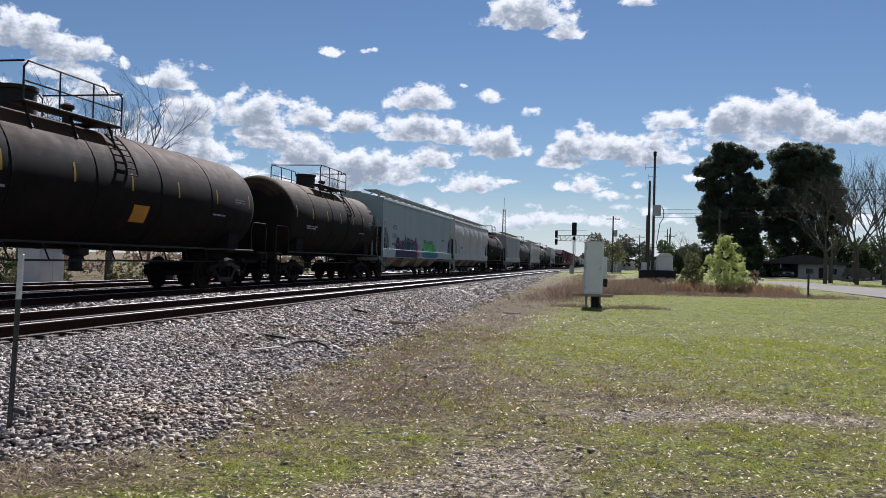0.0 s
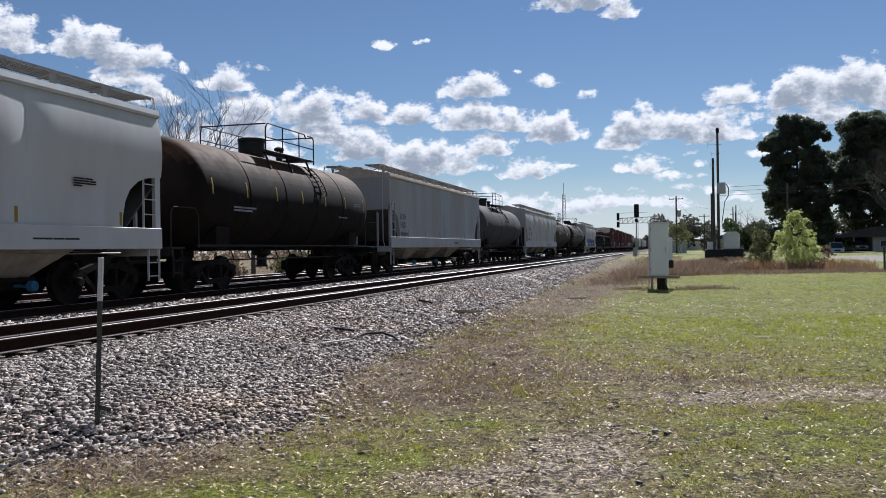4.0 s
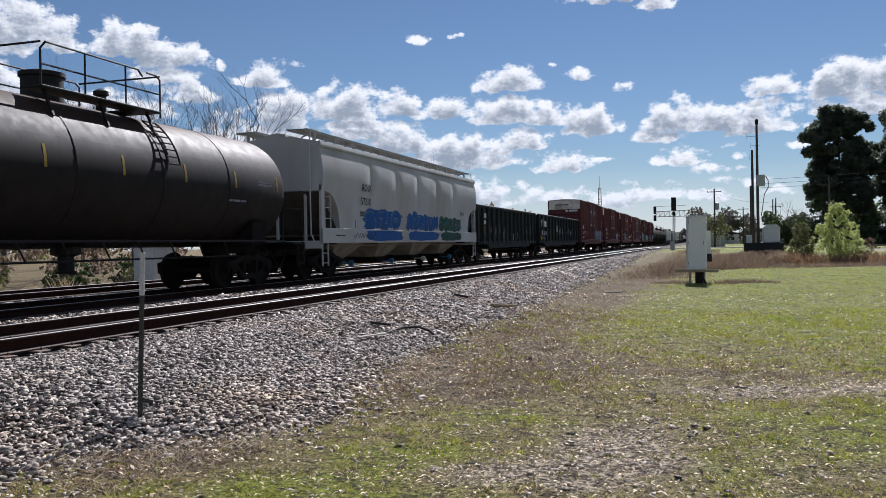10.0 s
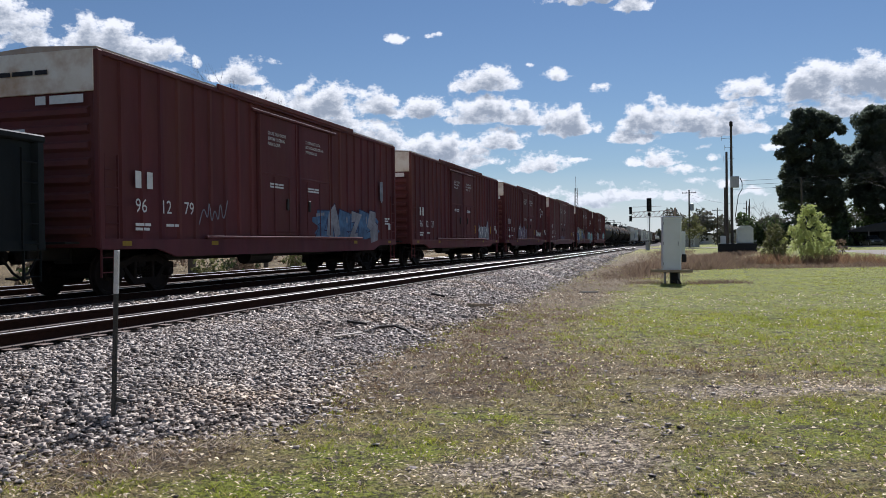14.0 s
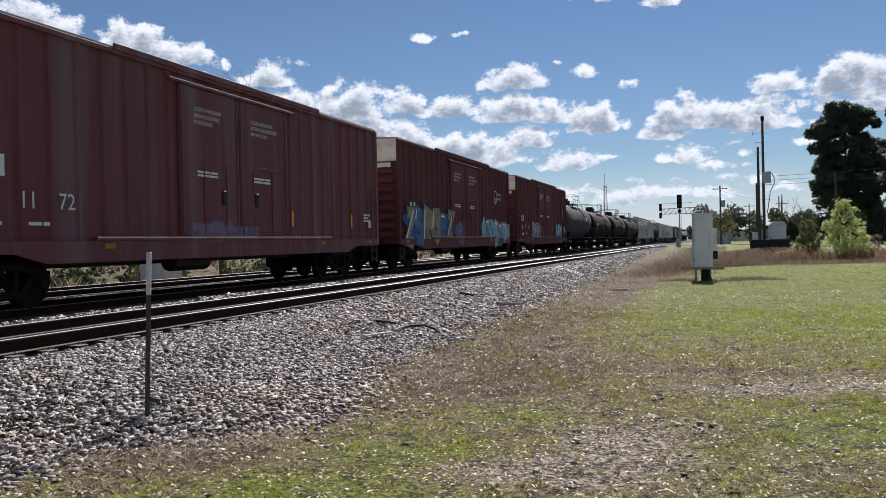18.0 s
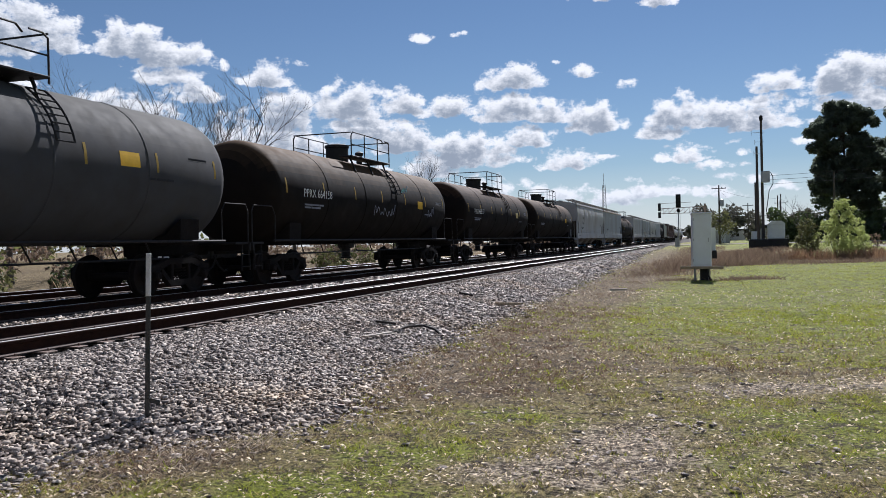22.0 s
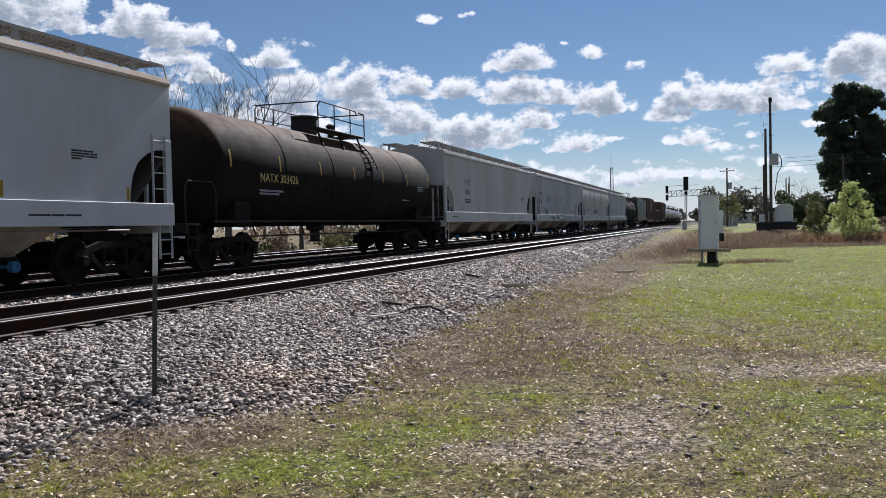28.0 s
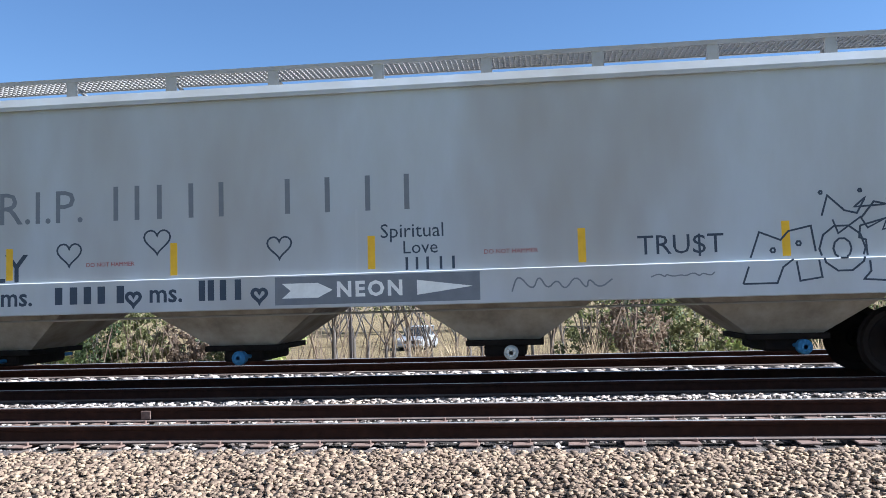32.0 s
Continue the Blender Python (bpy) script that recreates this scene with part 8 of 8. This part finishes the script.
def tufts(n, per, x0, x1, y0, y1, radius):
    """Places in small tufts, with the tuft's own chance of being kept."""
    cx, cy = scatter(n, x0, x1, y0, y1)
    q = np.repeat(np.arange(n), per)
    d = radius * (0.4 + r.rand(n))[q]
    return cx[q] + r.normal(size=len(q)) * d, cy[q] + r.normal(size=len(q)) * d, cx[q], cy[q], r.rand(n)[q]


def clumps(x, y):
    """A field of uneven clumps a few hands wide, from bare (0) to thick (1)."""
    f = np.zeros_like(x)
    for a, b, c, w in ((7.1, 3.3, 0.4, 1.0), (-4.2, 8.3, 2.1, 1.0), (11.7, -6.9, 1.2, 0.8), (2.6, -13.1, 5.0, 0.8), (1.3, 1.9, 3.3, 0.9), (-17.0, 9.0, 0.7, 0.6), (15.0, 16.5, 2.9, 0.6)):
        f += w * np.sin(a * x + b * y + c + 1.3 * np.sin(0.37 * b * x - 0.31 * a * y))
    return np.clip(0.5 + 0.28 * f, 0, 1)


for n, y0, y1, x0, x1, h, w, rad, sd in ((4500, -7, 3.6, -5.0, 6.5, 0.035, 0.0045, 0.06, 4), (12500, 3.6, 10, -5.0, 6.5, 0.031, 0.0036, 0.04, 1), (11000, 10, 20, -5.0, 12, 0.036, 0.0065, 0.07, 2), (5000, 20, 56, -5.0, 17, 0.036, 0.010, 0.2, 3)):
    x, y, cx, cy, u = tufts(n, 12, x0, x1, y0, y1, rad)
    thick = clumps(cx, cy)
    ok = (x > toe(y) - 0.1) & (r.rand(len(x)) > 0.75 * pale_cover(x, y)) & (r.rand(len(x)) < 0.22 + 1.0 * thick)
    green = ok & (u < 0.10 + 0.95 * green_cover(cx, cy) + 0.25 * (thick - 0.5)) & (u > 0.1)
    high = 0.55 + 0.75 * thick
    blades("lawn_grass", "short green lawn grass in tufts", x[green], y[green], h * 0.4, h * 1.4 * high[green], w, 1.15, grass_green, sd)
    dead = ok & ~green & (r.rand(len(x)) < 0.75)
    brown = dead & (r.rand(len(x)) < brown_cover(cx, cy) * 1.1)
    pale = dead & ~brown
    blades("dead_grass", "short straw-coloured dead grass", x[pale], y[pale], h * 0.3, h * 1.2 * high[pale], w, 1.35, grass_straw, sd + 10)
    blades("brown_weeds", "low mat of reddish-brown dead weeds", x[brown], y[brown], h * 0.4, h * 1.6 * high[brown], w, 1.2, grass_brown, sd + 20)
stalks("dead_thatch", "grey-brown dead weed thatch along the foot of the ballast", "weeds", [(-4.9, 5.1, 0.5), (-4.4, 5.5, 0.6), (-3.9, 5.9, 0.5), (-4.1, 5.1, 0.5), (-3.5, 6.2, 0.35), (-3.3, 6.9, 0.3), (-3.7, 8.6, 0.4), (-3.3, 9.6, 0.5), (-3.5, 11.0, 0.5)], 5200, 0.02, 0.085, 1.0, thatch, 31, 0.0024)
x, y = scatter(105000, -4.6, 9.0, 3.6, 26.0, 1.9)
x, y = np.concatenate([x, -4.6 + 11 * r.rand(9000)]), np.concatenate([y, -7 + 10.6 * r.rand(9000)])
k = (x > toe(y)) & (r.rand(len(x)) < 0.22 + 0.34 * (1 - clumps(x, y)) + 0.7 * pale_cover(x, y) + 0.1 * brown_cover(x, y) - 0.2 * smoothstep(9, 18, y))
x, y = x[k], y[k]
n = len(x)
a = r.rand(n) * 6.283
s = (0.006 + 0.018 * r.rand(n) ** 2.4) * (1 + 0.03 * (y - 6))
z = ground_z(x, y) + 0.018 + 0.03 * r.rand(n)
c_, s_ = np.cos(a) * s, np.sin(a) * s
tilt = r.normal(size=n) * 0.4
wide = 0.4 + 0.35 * r.rand(n)
v = np.stack([np.stack([x - c_, y - s_, z - tilt * s], -1), np.stack([x + s_ * wide, y - c_ * wide, z + s * 0.25], -1), np.stack([x + c_, y + s_, z + tilt * s], -1), np.stack([x - s_ * wide, y + c_ * wide, z + s * 0.3], -1)], 1)
me = bpy.data.meshes.new("leaf_litter")
fill(me, v.reshape(-1, 3), np.arange(n * 4).reshape(-1, 4))
me.materials.append(leaf_litter)
tagged(new("leaf_litter", me), "small dead leaves and chips scattered over the lawn", "leaves", kind="stuff")
# dark clods and cones
x, y = scatter(50, -3.6, 5.0, 4.4, 14.0, 1.3)
k = x > toe(y) + 0.3
stones("dark_clods", "small dark clods and cones in the lawn", x[k], y[k], 0.018, dark_clod, 19, 0.6, 0.8)

# ties and plates of the near track: each a piece of its own
tie_mesh = Geo().box((0, 0, -0.298), (2.6, 0.23, 0.18), 0.012).mesh("tie", tie_wood)
plate_mesh = Geo().box((0, 0, -0.185), (0.42, 0.19, 0.018), 0.005).box((0.1, 0.06, -0.165), (0.03, 0.03, 0.04), 0.006).box((-0.1, -0.06, -0.165), (0.03, 0.03, 0.04), 0.006).mesh("tie_plate", rust_plate)
rng = random.Random(2)
for k in range(150):
    y = -13 + 0.505 * k
    t = part("tie", tie_mesh, None, near_track, at=pose(rng.uniform(-0.05, 0.05), y, rng.uniform(-0.01, 0.006), 0, 0, rng.uniform(-1.2, 1.2)))
    for c in (-0.7535, 0.7535):
        part("tie_plate", plate_mesh, None, near_track, at=pose(c, y + rng.uniform(-0.01, 0.01), 0, 0, 0, rng.uniform(-2, 2)))
for tr, y0, y1 in ((near_track, 63, 126), (main_track, -60, 260), (third_track, -60, 260)):
    g = Geo()
    for y in np.arange(y0, y1, 0.52):
        g.box((rng.uniform(-0.04, 0.04), y, -0.30), (2.6, 0.23, 0.18))
        for c in (-0.7535, 0.7535):
            g.box((c, y, -0.185), (0.36, 0.19, 0.018))
    part("far_ties", g, tie_wood, tr, kind="stuff")
# a rail joint bar and a rusty patch on the near track
for c, y in ((-0.7535, -5.4), (0.7535, -7.2)):
    part("joint_bar", Geo().box((c + 0.03, y, -0.09), (0.03, 0.12, 0.1), 0.005), rust_plate, near_track)


# ---- what moves ----
def travelled(t):
    """Metres that the train has rolled after t seconds."""
    return 16.1355 * t + 0.00439 * t * t


def motions():
    times = [0, 2, 4, 6, 8, 10, 12, 14, 16, 18, 20, 22, 24, 26, 28, 30, 32]
    for car, y in CARS:
        walk(car, [(t, pose(TRAIN_X, y - travelled(t), 0)) for t in times])
    walk(suv, [(t, pose(22.9 - 0.088 * 11.4 * (t - 4.6), 123 - 11.4 * (t - 4.6), -0.56, 0, 0, -5.0)) for t in (0, 8, 16, 24, 32)])
    # every wheelset turns alike: the first is keyed, the others follow the same keys
    n = 900
    walk(WHEELS[0], [(32.0 * k / n, pose(0, 0, 0, math.degrees(travelled(32.0 * k / n) / WHEEL_R), 0, 0)) for k in range(n + 1)])
    lead = WHEELS[0].animation_data
    for w in WHEELS[1:]:
        w.rotation_mode = "QUATERNION"
        d = w.animation_data_create()
        d.action, d.action_slot = lead.action, lead.action_slot


motions()
